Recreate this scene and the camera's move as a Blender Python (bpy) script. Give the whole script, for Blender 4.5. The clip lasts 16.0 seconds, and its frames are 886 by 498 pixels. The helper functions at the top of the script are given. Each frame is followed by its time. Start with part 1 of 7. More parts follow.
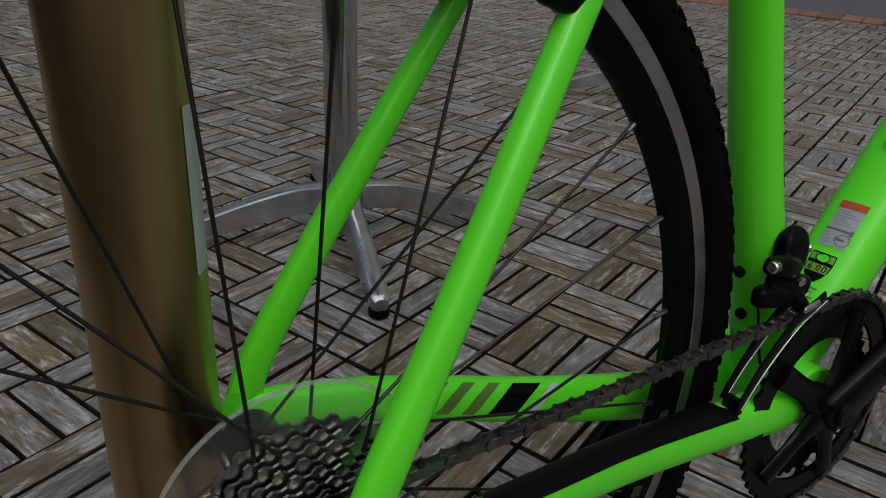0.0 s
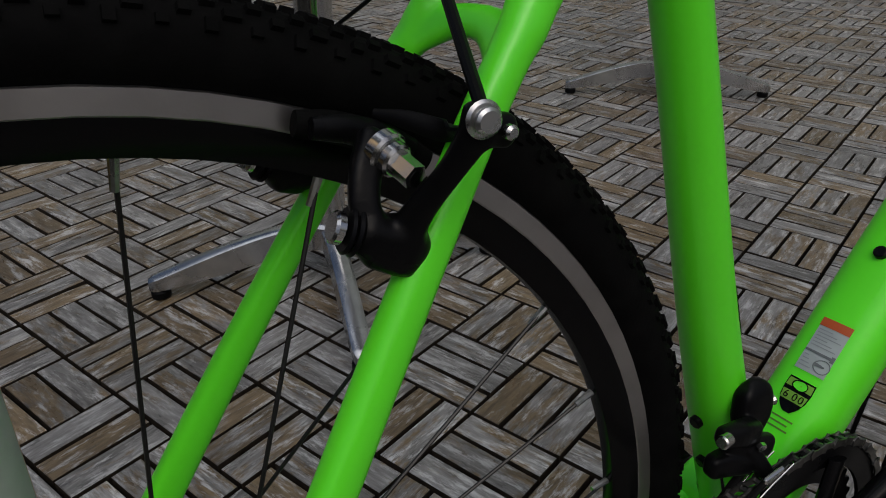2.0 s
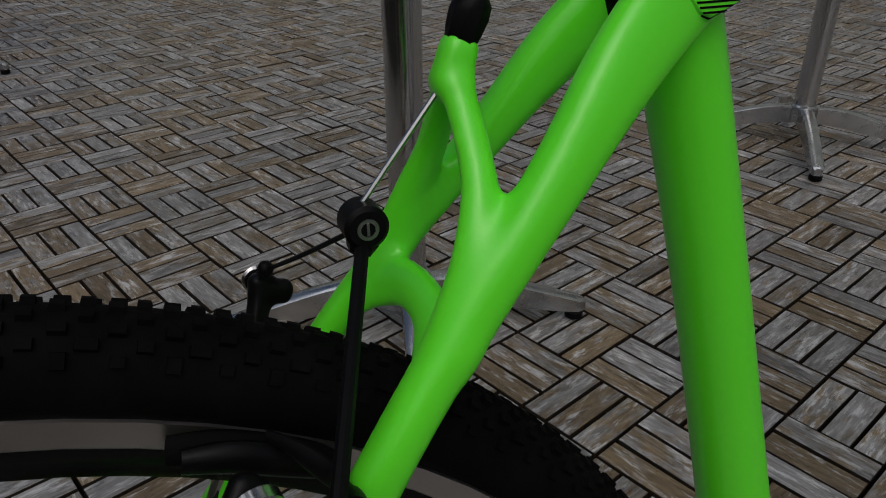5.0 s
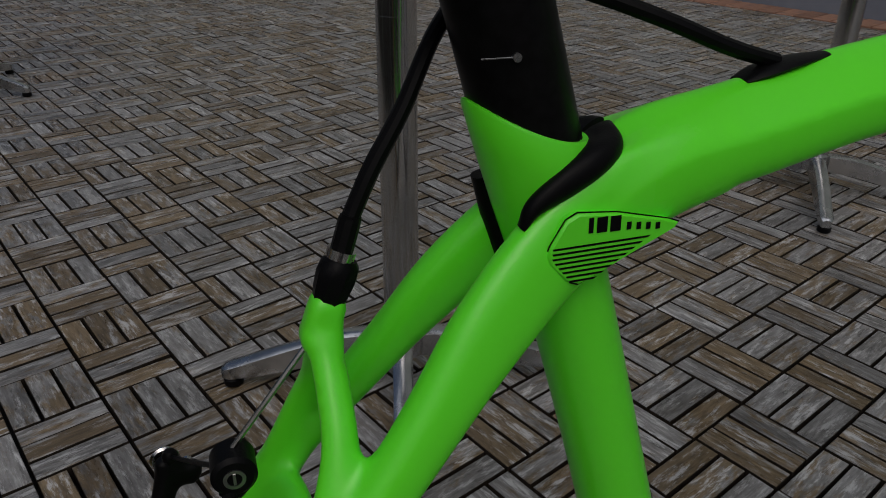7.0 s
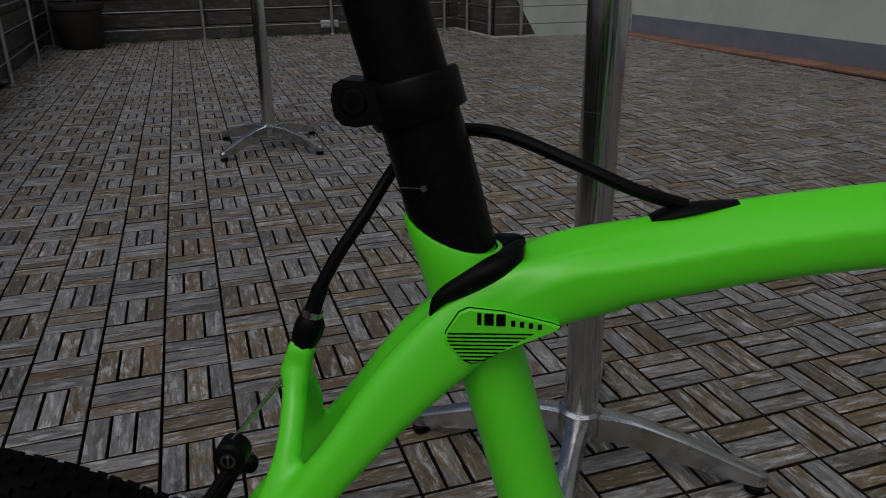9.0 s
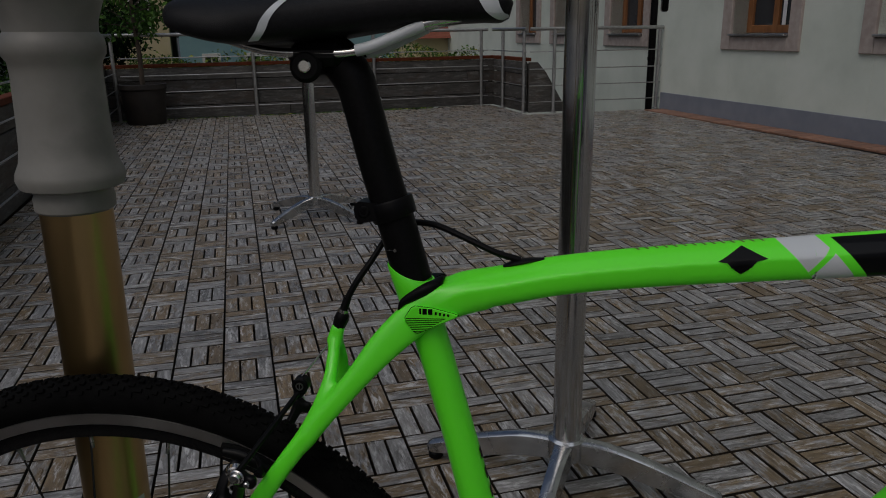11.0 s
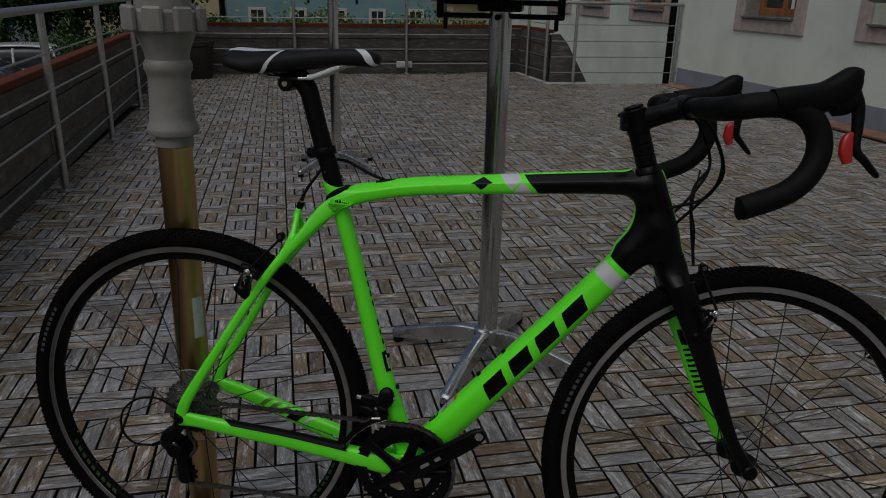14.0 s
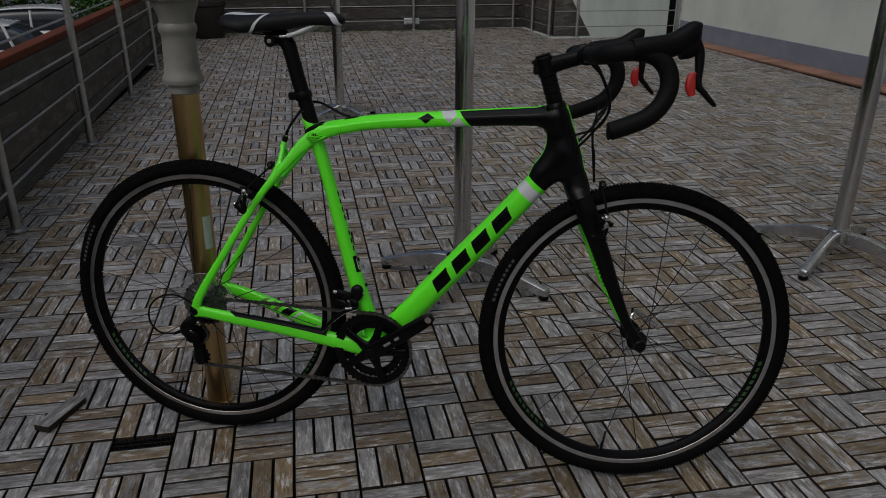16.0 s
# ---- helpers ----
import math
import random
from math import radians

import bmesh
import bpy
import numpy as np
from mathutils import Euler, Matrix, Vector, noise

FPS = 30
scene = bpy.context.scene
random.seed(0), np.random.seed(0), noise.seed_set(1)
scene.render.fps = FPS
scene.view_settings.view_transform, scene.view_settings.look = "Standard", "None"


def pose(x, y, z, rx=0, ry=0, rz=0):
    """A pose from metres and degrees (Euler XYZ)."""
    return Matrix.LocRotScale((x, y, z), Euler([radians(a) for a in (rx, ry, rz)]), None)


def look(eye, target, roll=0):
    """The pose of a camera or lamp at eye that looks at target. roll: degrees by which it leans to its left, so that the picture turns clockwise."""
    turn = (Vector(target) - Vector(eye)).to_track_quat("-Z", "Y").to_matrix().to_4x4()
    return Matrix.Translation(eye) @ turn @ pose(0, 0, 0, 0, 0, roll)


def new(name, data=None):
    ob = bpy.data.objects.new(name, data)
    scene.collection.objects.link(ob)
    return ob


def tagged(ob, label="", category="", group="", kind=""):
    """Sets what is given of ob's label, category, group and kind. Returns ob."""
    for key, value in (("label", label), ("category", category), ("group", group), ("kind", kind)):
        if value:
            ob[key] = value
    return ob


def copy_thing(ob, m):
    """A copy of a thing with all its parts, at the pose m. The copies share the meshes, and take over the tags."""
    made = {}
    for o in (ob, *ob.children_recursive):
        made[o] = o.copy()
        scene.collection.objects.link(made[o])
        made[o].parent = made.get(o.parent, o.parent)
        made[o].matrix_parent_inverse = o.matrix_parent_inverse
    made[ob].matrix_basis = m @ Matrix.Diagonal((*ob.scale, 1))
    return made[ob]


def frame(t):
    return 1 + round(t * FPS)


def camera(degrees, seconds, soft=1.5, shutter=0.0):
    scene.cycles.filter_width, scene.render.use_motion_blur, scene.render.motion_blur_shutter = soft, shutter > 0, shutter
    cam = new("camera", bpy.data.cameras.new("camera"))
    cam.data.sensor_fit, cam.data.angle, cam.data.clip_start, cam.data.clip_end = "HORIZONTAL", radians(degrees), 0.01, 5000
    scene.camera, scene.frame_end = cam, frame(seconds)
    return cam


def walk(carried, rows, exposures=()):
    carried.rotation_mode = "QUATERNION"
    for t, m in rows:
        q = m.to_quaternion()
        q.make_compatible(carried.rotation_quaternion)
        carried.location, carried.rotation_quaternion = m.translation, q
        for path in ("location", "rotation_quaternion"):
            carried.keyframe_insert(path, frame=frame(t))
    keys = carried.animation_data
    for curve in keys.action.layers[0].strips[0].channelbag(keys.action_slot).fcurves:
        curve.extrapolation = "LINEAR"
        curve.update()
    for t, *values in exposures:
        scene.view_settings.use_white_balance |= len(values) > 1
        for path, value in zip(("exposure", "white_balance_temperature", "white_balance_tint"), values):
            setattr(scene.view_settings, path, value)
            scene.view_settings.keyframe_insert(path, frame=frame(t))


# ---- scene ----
cam = camera(61.6, 16.0, 1.0)
PATH = [
    (0, (-0.106, -0.262, 0.643), (0.898, 1.227, -0.236), 3.0),
    (0.5, (-0.08, -0.245, 0.671), (0.928, 1.226, -0.235), 2.4),
    (1, (-0.053, -0.238, 0.692), (0.899, 1.251, -0.245), 1.8),
    (1.5, (-0.011, -0.223, 0.713), (0.933, 1.26, -0.24), 0.9),
    (2, (0.019, -0.212, 0.73), (0.925, 1.297, -0.22), 0.1),
    (2.5, (0.046, -0.2, 0.746), (0.897, 1.345, -0.198), -0.1),
    (3, (0.062, -0.191, 0.763), (0.8, 1.412, -0.179), 0.8),
    (3.5, (0.078, -0.177, 0.779), (0.699, 1.466, -0.177), 0.5),
    (3.7, (0.087, -0.169, 0.784), (0.709, 1.472, -0.175), 0.4),
    (5.8, (0.14, -0.141, 0.838), (0.766, 1.506, -0.109), -0.7),
    (6, (0.146, -0.133, 0.851), (0.787, 1.473, -0.154), -0.4),
    (6.5, (0.168, -0.127, 0.865), (0.776, 1.512, -0.106), 0.4),
    (7, (0.18, -0.138, 0.872), (0.755, 1.543, -0.047), 0.6),
    (7.5, (0.187, -0.152, 0.872), (0.772, 1.567, 0.033), -0.6),
    (8, (0.216, -0.152, 0.871), (0.655, 1.65, 0.123), -0.2),
    (8.5, (0.253, -0.186, 0.888), (0.421, 1.662, 0.14), -0.1),
    (9, (0.285, -0.219, 0.908), (0.195, 1.637, 0.167), -0.6),
    (9.2, (0.294, -0.233, 0.905), (0.135, 1.622, 0.177), -1.5),
    (11.3, (0.384, -0.587, 1.019), (0.167, 1.326, 0.475), -0.7),
    (11.5, (0.401, -0.622, 1.029), (0.152, 1.289, 0.495), -0.7),
    (12, (0.482, -0.72, 1.042), (0.209, 1.185, 0.498), 0.8),
    (12.5, (0.559, -0.824, 1.062), (0.209, 1.049, 0.454), 2.0),
    (13, (0.623, -0.944, 1.087), (0.214, 0.9, 0.429), 2.7),
    (13.5, (0.647, -1.05, 1.107), (0.274, 0.798, 0.438), 1.3),
    (14, (0.666, -1.174, 1.134), (0.378, 0.69, 0.47), 1.2),
    (14.5, (0.706, -1.263, 1.153), (0.413, 0.592, 0.466), 2.1),
    (15, (0.803, -1.363, 1.162), (0.406, 0.467, 0.46), 2.1),
    (15.5, (0.855, -1.452, 1.173), (0.447, 0.368, 0.45), 1.8),
    (16, (0.858, -1.497, 1.175), (0.53, 0.32, 0.407), 0.2),
]
walk(cam, [(t, look(eye, target, roll)) for t, eye, target, roll in PATH], [(0.0, -0.64, 5980, 10), (3.5, -0.66, 5980, 10), (7.0, -1.02, 5980, 10), (9.0, -1.14, 5930, 10), (12.5, -1.09, 5930, 10), (14.5, -0.97, 5930, 10), (16.0, -0.80, 5930, 10)])

# ---- world and light ----
world = bpy.data.worlds.new("overcast_sky")
scene.world = world
world.use_nodes = True
wn, wl = world.node_tree.nodes, world.node_tree.links
sky = wn.new("ShaderNodeTexSky")
sky.sky_type = "NISHITA"
sky.sun_disc = False
sky.sun_elevation = radians(52)
sky.sun_rotation = radians(200)
sky.air_density, sky.dust_density, sky.ozone_density = 1.0, 7.0, 0.6
wn["Background"].inputs["Strength"].default_value = 0.088
wl.new(sky.outputs["Color"], wn["Background"].inputs["Color"])
sun = new("sun", bpy.data.lights.new("sun", "SUN"))
sun.data.energy, sun.data.angle, sun.data.color = 1.15, radians(70), (1.0, 0.97, 0.93)
sun.matrix_world = look((0, 0, 20), (3.5, 3.5, 0))

# ---- geometry helpers ----
class Geo:
    """Loose lists of vertices and faces, one mesh in the end."""
    def __init__(self):
        self.v, self.f, self.m, self.uv, self.n = [], [], [], [], {}

    def add(self, verts, faces, mi=0, m=None):
        n = len(self.v)
        self.v += [tuple(m @ Vector(p)) for p in verts] if m is not None else [tuple(p) for p in verts]
        self.f += [tuple(i + n for i in q) for q in faces]
        self.m += [mi] * len(faces)
        return self

    def mesh(self, name, mats, sharp=35):
        me = bpy.data.meshes.new(name)
        me.from_pydata(self.v, [], self.f)
        for mt in mats if isinstance(mats, (list, tuple)) else [mats]:
            me.materials.append(mt)
        if any(self.m):
            me.polygons.foreach_set("material_index", self.m)
        me.polygons.foreach_set("use_smooth", [True] * len(self.f))
        me.set_sharp_from_angle(angle=radians(sharp))
        me.update()
        if self.n:
            # smooth normals of a blended skin run on across its parts
            nrm = [tuple(v.normal) for v in me.vertices]
            for i, q in self.n.items():
                nrm[i] = q
            me.normals_split_custom_set_from_vertices(nrm)
        return me


def thing(name, label, category, m=None, group=""):
    ob = new(name)
    if m is not None:
        ob.matrix_world = m
    return tagged(ob, label, category, group)


def part(name, geo, mats, parent, label="", m=None, sharp=35):
    ob = new(name, geo.mesh(name, mats, sharp) if isinstance(geo, Geo) else geo)
    ob.parent = parent
    if m is not None:
        ob.matrix_local = m
    if label:
        ob["label"] = label
    return ob


def structure(name, geo, mats, label="", category="", m=None, sharp=30, kind="structure"):
    ob = new(name, geo.mesh(name, mats, sharp))
    if m is not None:
        ob.matrix_world = m
    return tagged(ob, label, category, kind=kind)


def cbox(g, c, s, b=0.002, m=None, mi=0):
    """A box with chamfered edges: centre, full size, chamfer."""
    b = min(b, min(s) * 0.45)
    vs, idx = [], {}
    for sx in (-1, 1):
        for sy in (-1, 1):
            for sz in (-1, 1):
                h = [s[0] / 2, s[1] / 2, s[2] / 2]
                sg = (sx, sy, sz)
                for k in range(3):
                    p = [c[a] + sg[a] * (h[a] - (0 if a == k else b)) for a in range(3)]
                    idx[(sg, k)] = len(vs)
                    vs.append(p)
    fs = []
    for k in range(3):
        a, d = [q for q in range(3) if q != k]
        for sk in (-1, 1):
            loop = []
            for sa, sd in ((-1, -1), (1, -1), (1, 1), (-1, 1)):
                sg = [0, 0, 0]
                sg[k], sg[a], sg[d] = sk, sa, sd
                loop.append(idx[(tuple(sg), k)])
            flip = (sk > 0) == (k == 1)
            fs.append(tuple(reversed(loop)) if flip else tuple(loop))
    for k in range(3):
        a, d = [q for q in range(3) if q != k]
        for sa in (-1, 1):
            for sd in (-1, 1):
                s0, s1 = [0, 0, 0], [0, 0, 0]
                s0[k], s0[a], s0[d] = -1, sa, sd
                s1[k], s1[a], s1[d] = 1, sa, sd
                fs.append((idx[(tuple(s0), a)], idx[(tuple(s1), a)], idx[(tuple(s1), d)], idx[(tuple(s0), d)]))
    for sx in (-1, 1):
        for sy in (-1, 1):
            for sz in (-1, 1):
                fs.append(tuple(idx[((sx, sy, sz), k)] for k in range(3)))
    cen = Vector(c)
    out = []
    for q in fs:
        p0, p1, p2 = Vector(vs[q[0]]), Vector(vs[q[1]]), Vector(vs[q[2]])
        nrm = (p1 - p0).cross(p2 - p0)
        mid = sum((Vector(vs[i]) for i in q), Vector()) / len(q)
        out.append(tuple(reversed(q)) if nrm.dot(mid - cen) < 0 else q)
    return g.add(vs, out, mi, m)


def smooth_path(pts, n):
    """Catmull-Rom through points of any dimension, n steps a span."""
    p = np.array(pts, float)
    p = np.vstack([2 * p[0] - p[1], p, 2 * p[-1] - p[-2]])
    out = []
    for i in range(1, len(p) - 2):
        for k in range(n):
            t = k / n
            out.append(0.5 * (2 * p[i] + (p[i + 1] - p[i - 1]) * t + (2 * p[i - 1] - 5 * p[i] + 4 * p[i + 1] - p[i + 2]) * t * t
                              + (3 * p[i] - p[i - 1] - 3 * p[i + 1] + p[i + 2]) * t ** 3))
    out.append(p[-2])
    return np.array(out)


class Tube:
    """A lofted tube: rows of x, y, z, half width across, half height in the plane. point() finds places on its skin."""
    def __init__(self, rows, steps=6, side=(0, 1, 0), power=2.0, roof=None):
        rows = [tuple(r) if len(r) == 5 else (*r[:4], r[3]) for r in rows]
        self.r = smooth_path(rows, steps) if steps > 1 else np.array(rows, float)
        c = self.r[:, :3]
        self.t = np.gradient(c, axis=0)
        self.t /= np.linalg.norm(self.t, axis=1)[:, None]
        s = np.array(side, float)[None, :] - (self.t @ np.array(side, float))[:, None] * self.t
        self.s = s / np.linalg.norm(s, axis=1)[:, None]
        self.n = np.cross(self.t, self.s)
        self.power, self.roof = power, roof  # roof: power and height of the upper half, where it is creased
        self.len = np.concatenate([[0], np.cumsum(np.linalg.norm(np.diff(c, axis=0), axis=1))])

    def ring(self, i, segs, off=0.0):
        a = np.arange(segs) * 2 * math.pi / segs
        ca, sa = np.cos(a), np.sin(a)
        up = self.roof or (self.power, 1.0)
        e = 2 / np.where(sa > 0, up[0], self.power)
        ca, sa = np.sign(ca) * np.abs(ca) ** e, np.sign(sa) * np.abs(sa) ** e * np.where(sa > 0, up[1], 1.0)
        return self.r[i, :3] + np.outer(ca * (self.r[i, 3] + off), self.s[i]) + np.outer(sa * (self.r[i, 4] + off), self.n[i])

    def point(self, d, ang, off=0.0):
        """Skin place at d metres along, at the angle (0: side, 90: up), lifted by off."""
        f = np.interp(d, self.len, np.arange(len(self.len)))
        i = min(int(f), len(self.len) - 2)
        k = f - i
        r, s, n = (q[i] * (1 - k) + q[i + 1] * k for q in (self.r, self.s, self.n))
        a = radians(ang)
        ca, sa = math.cos(a), math.sin(a)
        up = (self.power, 1.0) if sa < 0 or not self.roof else self.roof
        e = 2 / up[0]
        ca, sa = math.copysign(abs(ca) ** e, ca), math.copysign(abs(sa) ** e, sa) * up[1]
        return r[:3] + s * ca * (r[3] + off) + n * sa * (r[4] + off)

    def into(self, g, segs=20, mi=0, m=None, caps=True):
        n = len(self.r)
        vs = np.vstack([self.ring(i, segs) for i in range(n)])
        fs = [(i * segs + k, i * segs + (k + 1) % segs, (i + 1) * segs + (k + 1) % segs, (i + 1) * segs + k) for i in range(n - 1) for k in range(segs)]
        if caps:
            fs += [tuple(range(segs - 1, -1, -1)), tuple((n - 1) * segs + k for k in range(segs))]
        return g.add(vs, fs, mi, m)

    def cut(self, d0, d1):
        """The stretch between two lengths."""
        d1 = min(d1, self.len[-1])
        at = np.concatenate([[d0], self.len[(self.len > d0 + 1e-5) & (self.len < d1 - 1e-5)], [d1]])
        q = Tube(self.r[:2], 1, power=self.power, roof=self.roof)
        q.r, q.t, q.s, q.n = (np.stack([np.interp(at, self.len, m[:, c]) for c in range(m.shape[1])], 1) for m in (self.r, self.t, self.s, self.n))
        q.len = at - d0
        return q

    def decal(self, g, corners, nx=6, ny=6, off=0.0006, mi=0):
        """A thin patch on the skin between four (d, angle) corners."""
        (a, b, c, d) = [np.array(q, float) for q in corners]
        vs = []
        for i in range(nx + 1):
            for j in range(ny + 1):
                u, v = i / nx, j / ny
                q = a * (1 - u) * (1 - v) + b * u * (1 - v) + c * u * v + d * (1 - u) * v
                vs.append(self.point(q[0], q[1], off))
        fs = [(i * (ny + 1) + j, (i + 1) * (ny + 1) + j, (i + 1) * (ny + 1) + j + 1, i * (ny + 1) + j + 1) for i in range(nx) for j in range(ny)]
        return g.add(vs, fs, mi)


def blend(tubes, k, h):
    """One cast skin over several tubes with fillets of about k between them, on a grid of h; one Geo for each tube."""
    pad = k + 3 * h
    top = np.max([np.max(t.r[:, :3] + t.r[:, 3:].max(1)[:, None], 0) for t in tubes], 0) + pad
    lo = np.min([np.min(t.r[:, :3] - t.r[:, 3:].max(1)[:, None], 0) for t in tubes], 0) - pad
    shape = np.ceil((top - lo) / h).astype(int) + 1
    D, best, owner = None, None, np.zeros(shape, np.int8)
    for w, tb in enumerate(tubes):
        d = np.full(shape, 0.1, np.float32)
        for i in range(len(tb.r) - 1):
            a, b = tb.r[i], tb.r[i + 1]
            rad = max(a[3:].max(), b[3:].max()) + pad
            i0 = np.maximum(0, np.floor((np.minimum(a[:3], b[:3]) - rad - lo) / h).astype(int))
            i1 = np.minimum(shape, np.ceil((np.maximum(a[:3], b[:3]) + rad - lo) / h).astype(int) + 1)
            x, y, z = np.meshgrid(*[lo[q] + h * np.arange(i0[q], i1[q]) for q in range(3)], indexing="ij")
            p = np.stack([x, y, z], -1) - a[:3]
            way = b[:3] - a[:3]
            f = np.clip(p @ way / max(1e-12, way @ way), 0, 1)
            p = p - f[..., None] * way
            side = tb.s[i] + tb.s[i + 1]
            nrm = tb.n[i] + tb.n[i + 1]
            side, nrm = side / np.linalg.norm(side), nrm / np.linalg.norm(nrm)
            rs, rn = a[3] + (b[3] - a[3]) * f, a[4] + (b[4] - a[4]) * f
            small = np.minimum(rs, rn)
            e, across, up = tb.power, np.abs(p @ side / rs), p @ nrm / rn
            rho = (across ** e + np.abs(up) ** e) ** (1 / e)
            if tb.roof:
                e = tb.roof[0]
                rho = np.where(up > 0, (across ** e + np.abs(up / tb.roof[1]) ** e) ** (1 / e), rho)
            rho = np.sqrt(rho ** 2 + (p @ np.cross(side, nrm) / small) ** 2)
            cell = tuple(slice(i0[q], i1[q]) for q in range(3))
            d[cell] = np.minimum(d[cell], (rho - 1) * small)
        if D is None:
            D, best = d, d.copy()
        else:
            owner[d < best] = w
            best = np.minimum(best, d)
            f = np.clip(k - np.abs(D - d), 0, None) / k
            D = np.minimum(D, d) - f * f * k / 4
    inside = D < 0
    stride = np.array([shape[1] * shape[2], shape[2], 1])
    places, cells, quads = [], [], []
    for ax in range(3):
        s0, s1 = [slice(None)] * 3, [slice(None)] * 3
        s0[ax], s1[ax] = slice(0, -1), slice(1, None)
        ids = np.argwhere(inside[tuple(s0)] != inside[tuple(s1)])
        nxt = ids.copy()
        nxt[:, ax] += 1
        d0, d1 = D[tuple(ids.T)], D[tuple(nxt.T)]
        pos = ids.astype(float)
        pos[:, ax] += d0 / (d0 - d1)
        four = []
        for ob, oc in ((0, 0), (-1, 0), (-1, -1), (0, -1)):
            q = ids.copy()
            q[:, (ax + 1) % 3] += ob
            q[:, (ax + 2) % 3] += oc
            four.append(q @ stride)
            places.append(pos)
        cells += four
        four = np.stack(four, 1)
        back = d0 > 0
        four[back] = four[back][:, ::-1]
        quads.append(four)
    key, inv = np.unique(np.concatenate(cells), return_inverse=True)
    places = np.concatenate(places)
    num = np.bincount(inv)
    grid = np.stack([np.bincount(inv, places[:, q]) / num for q in range(3)], 1)
    quads = np.searchsorted(key, np.concatenate(quads))
    near = np.clip(np.round(grid).astype(int), 1, shape - 2)
    nrm = []
    for q in range(3):
        u, v = near.copy(), near.copy()
        u[:, q] += 1
        v[:, q] -= 1
        nrm.append(D[tuple(u.T)] - D[tuple(v.T)])
    nrm = np.stack(nrm, 1)
    nrm /= np.linalg.norm(nrm, axis=1)[:, None] + 1e-9
    # ease the grid's steps out of the normals
    for _ in range(2):
        acc = nrm.copy()
        for q in range(4):
            np.add.at(acc, quads[:, q], nrm[quads[:, (q + 1) % 4]])
            np.add.at(acc, quads[:, q], nrm[quads[:, (q + 3) % 4]])
        nrm = acc / (np.linalg.norm(acc, axis=1)[:, None] + 1e-9)
    verts = lo + grid * h
    whose = owner[tuple(near[quads[:, 0]].T)]
    out = []
    for w in range(len(tubes)):
        fs = quads[whose == w]
        used = np.unique(fs)
        g = Geo()
        g.add(verts[used], [tuple(int(i) for i in q) for q in np.searchsorted(used, fs)])
        g.n = {i: tuple(q) for i, q in enumerate(nrm[used])}
        out.append(g)
    return out


def keep(g, test):
    """The faces whose first corner passes the test."""
    sel = [k for k, q in enumerate(g.f) if test(g.v[q[0]])]
    g.f, g.m = [g.f[k] for k in sel], [g.m[k] for k in sel]
    return g


def tube(g, pts, r, segs=12, steps=6, mi=0, side=(0, 1, 0.013), m=None):
    rows = [(*p[:3], *((p[3], p[3]) if len(p) == 4 else p[3:5] if len(p) == 5 else (r, r))) for p in pts]
    return Tube(rows, steps, side).into(g, segs, mi, m)


def rod(g, p0, p1, r0, r1=None, segs=14, mi=0, m=None, bevel=0.0):
    """A round bar with closed, slightly eased ends."""
    r1 = r0 if r1 is None else r1
    p0, p1 = Vector(p0), Vector(p1)
    d = (p1 - p0)
    length = d.length
    d = d.normalized()
    a = d.orthogonal().normalized()
    b = d.cross(a)
    prof = [(0, r0)] if not bevel else [(0, r0 - bevel), (bevel, r0)]
    prof += [(length, r1)] if not bevel else [(length - bevel, r1), (length, r1 - bevel)]
    vs, fs = [], []
    for h, r in prof:
        for k in range(segs):
            w = 2 * math.pi * k / segs
            vs.append(p0 + d * h + (a * math.cos(w) + b * math.sin(w)) * r)
    n = len(prof)
    for i in range(n - 1):
        for k in range(segs):
            fs.append((i * segs + k, i * segs + (k + 1) % segs, (i + 1) * segs + (k + 1) % segs, (i + 1) * segs + k))
    fs += [tuple(range(segs - 1, -1, -1)), tuple((n - 1) * segs + k for k in range(segs))]
    return g.add(vs, fs, mi, m)


def lathe(g, prof, segs=32, mi=0, m=None, closed=False, arc=2 * math.pi):
    """Turns a profile of (radius, height) about z."""
    n = len(prof)
    vs = [(r * math.cos(arc * k / segs), r * math.sin(arc * k / segs), h) for r, h in prof for k in range(segs)]
    fs = []
    for i in range(n if closed else n - 1):
        j = (i + 1) % n
        for k in range(segs):
            fs.append((i * segs + k, i * segs + (k + 1) % segs, j * segs + (k + 1) % segs, j * segs + k))
    if not closed:
        fs += [tuple(range(segs - 1, -1, -1)), tuple((n - 1) * segs + k for k in range(segs))]
    return g.add(vs, fs, mi, m)


def prism(g, poly, h0, h1, mi=0, m=None):
    """A flat outline (x, y) raised from h0 to h1 along z."""
    n = len(poly)
    vs = [(x, y, h0) for x, y in poly] + [(x, y, h1) for x, y in poly]
    fs = [tuple(range(n - 1, -1, -1)), tuple(range(n, 2 * n))] + [(k, (k + 1) % n, n + (k + 1) % n, n + k) for k in range(n)]
    return g.add(vs, fs, mi, m)


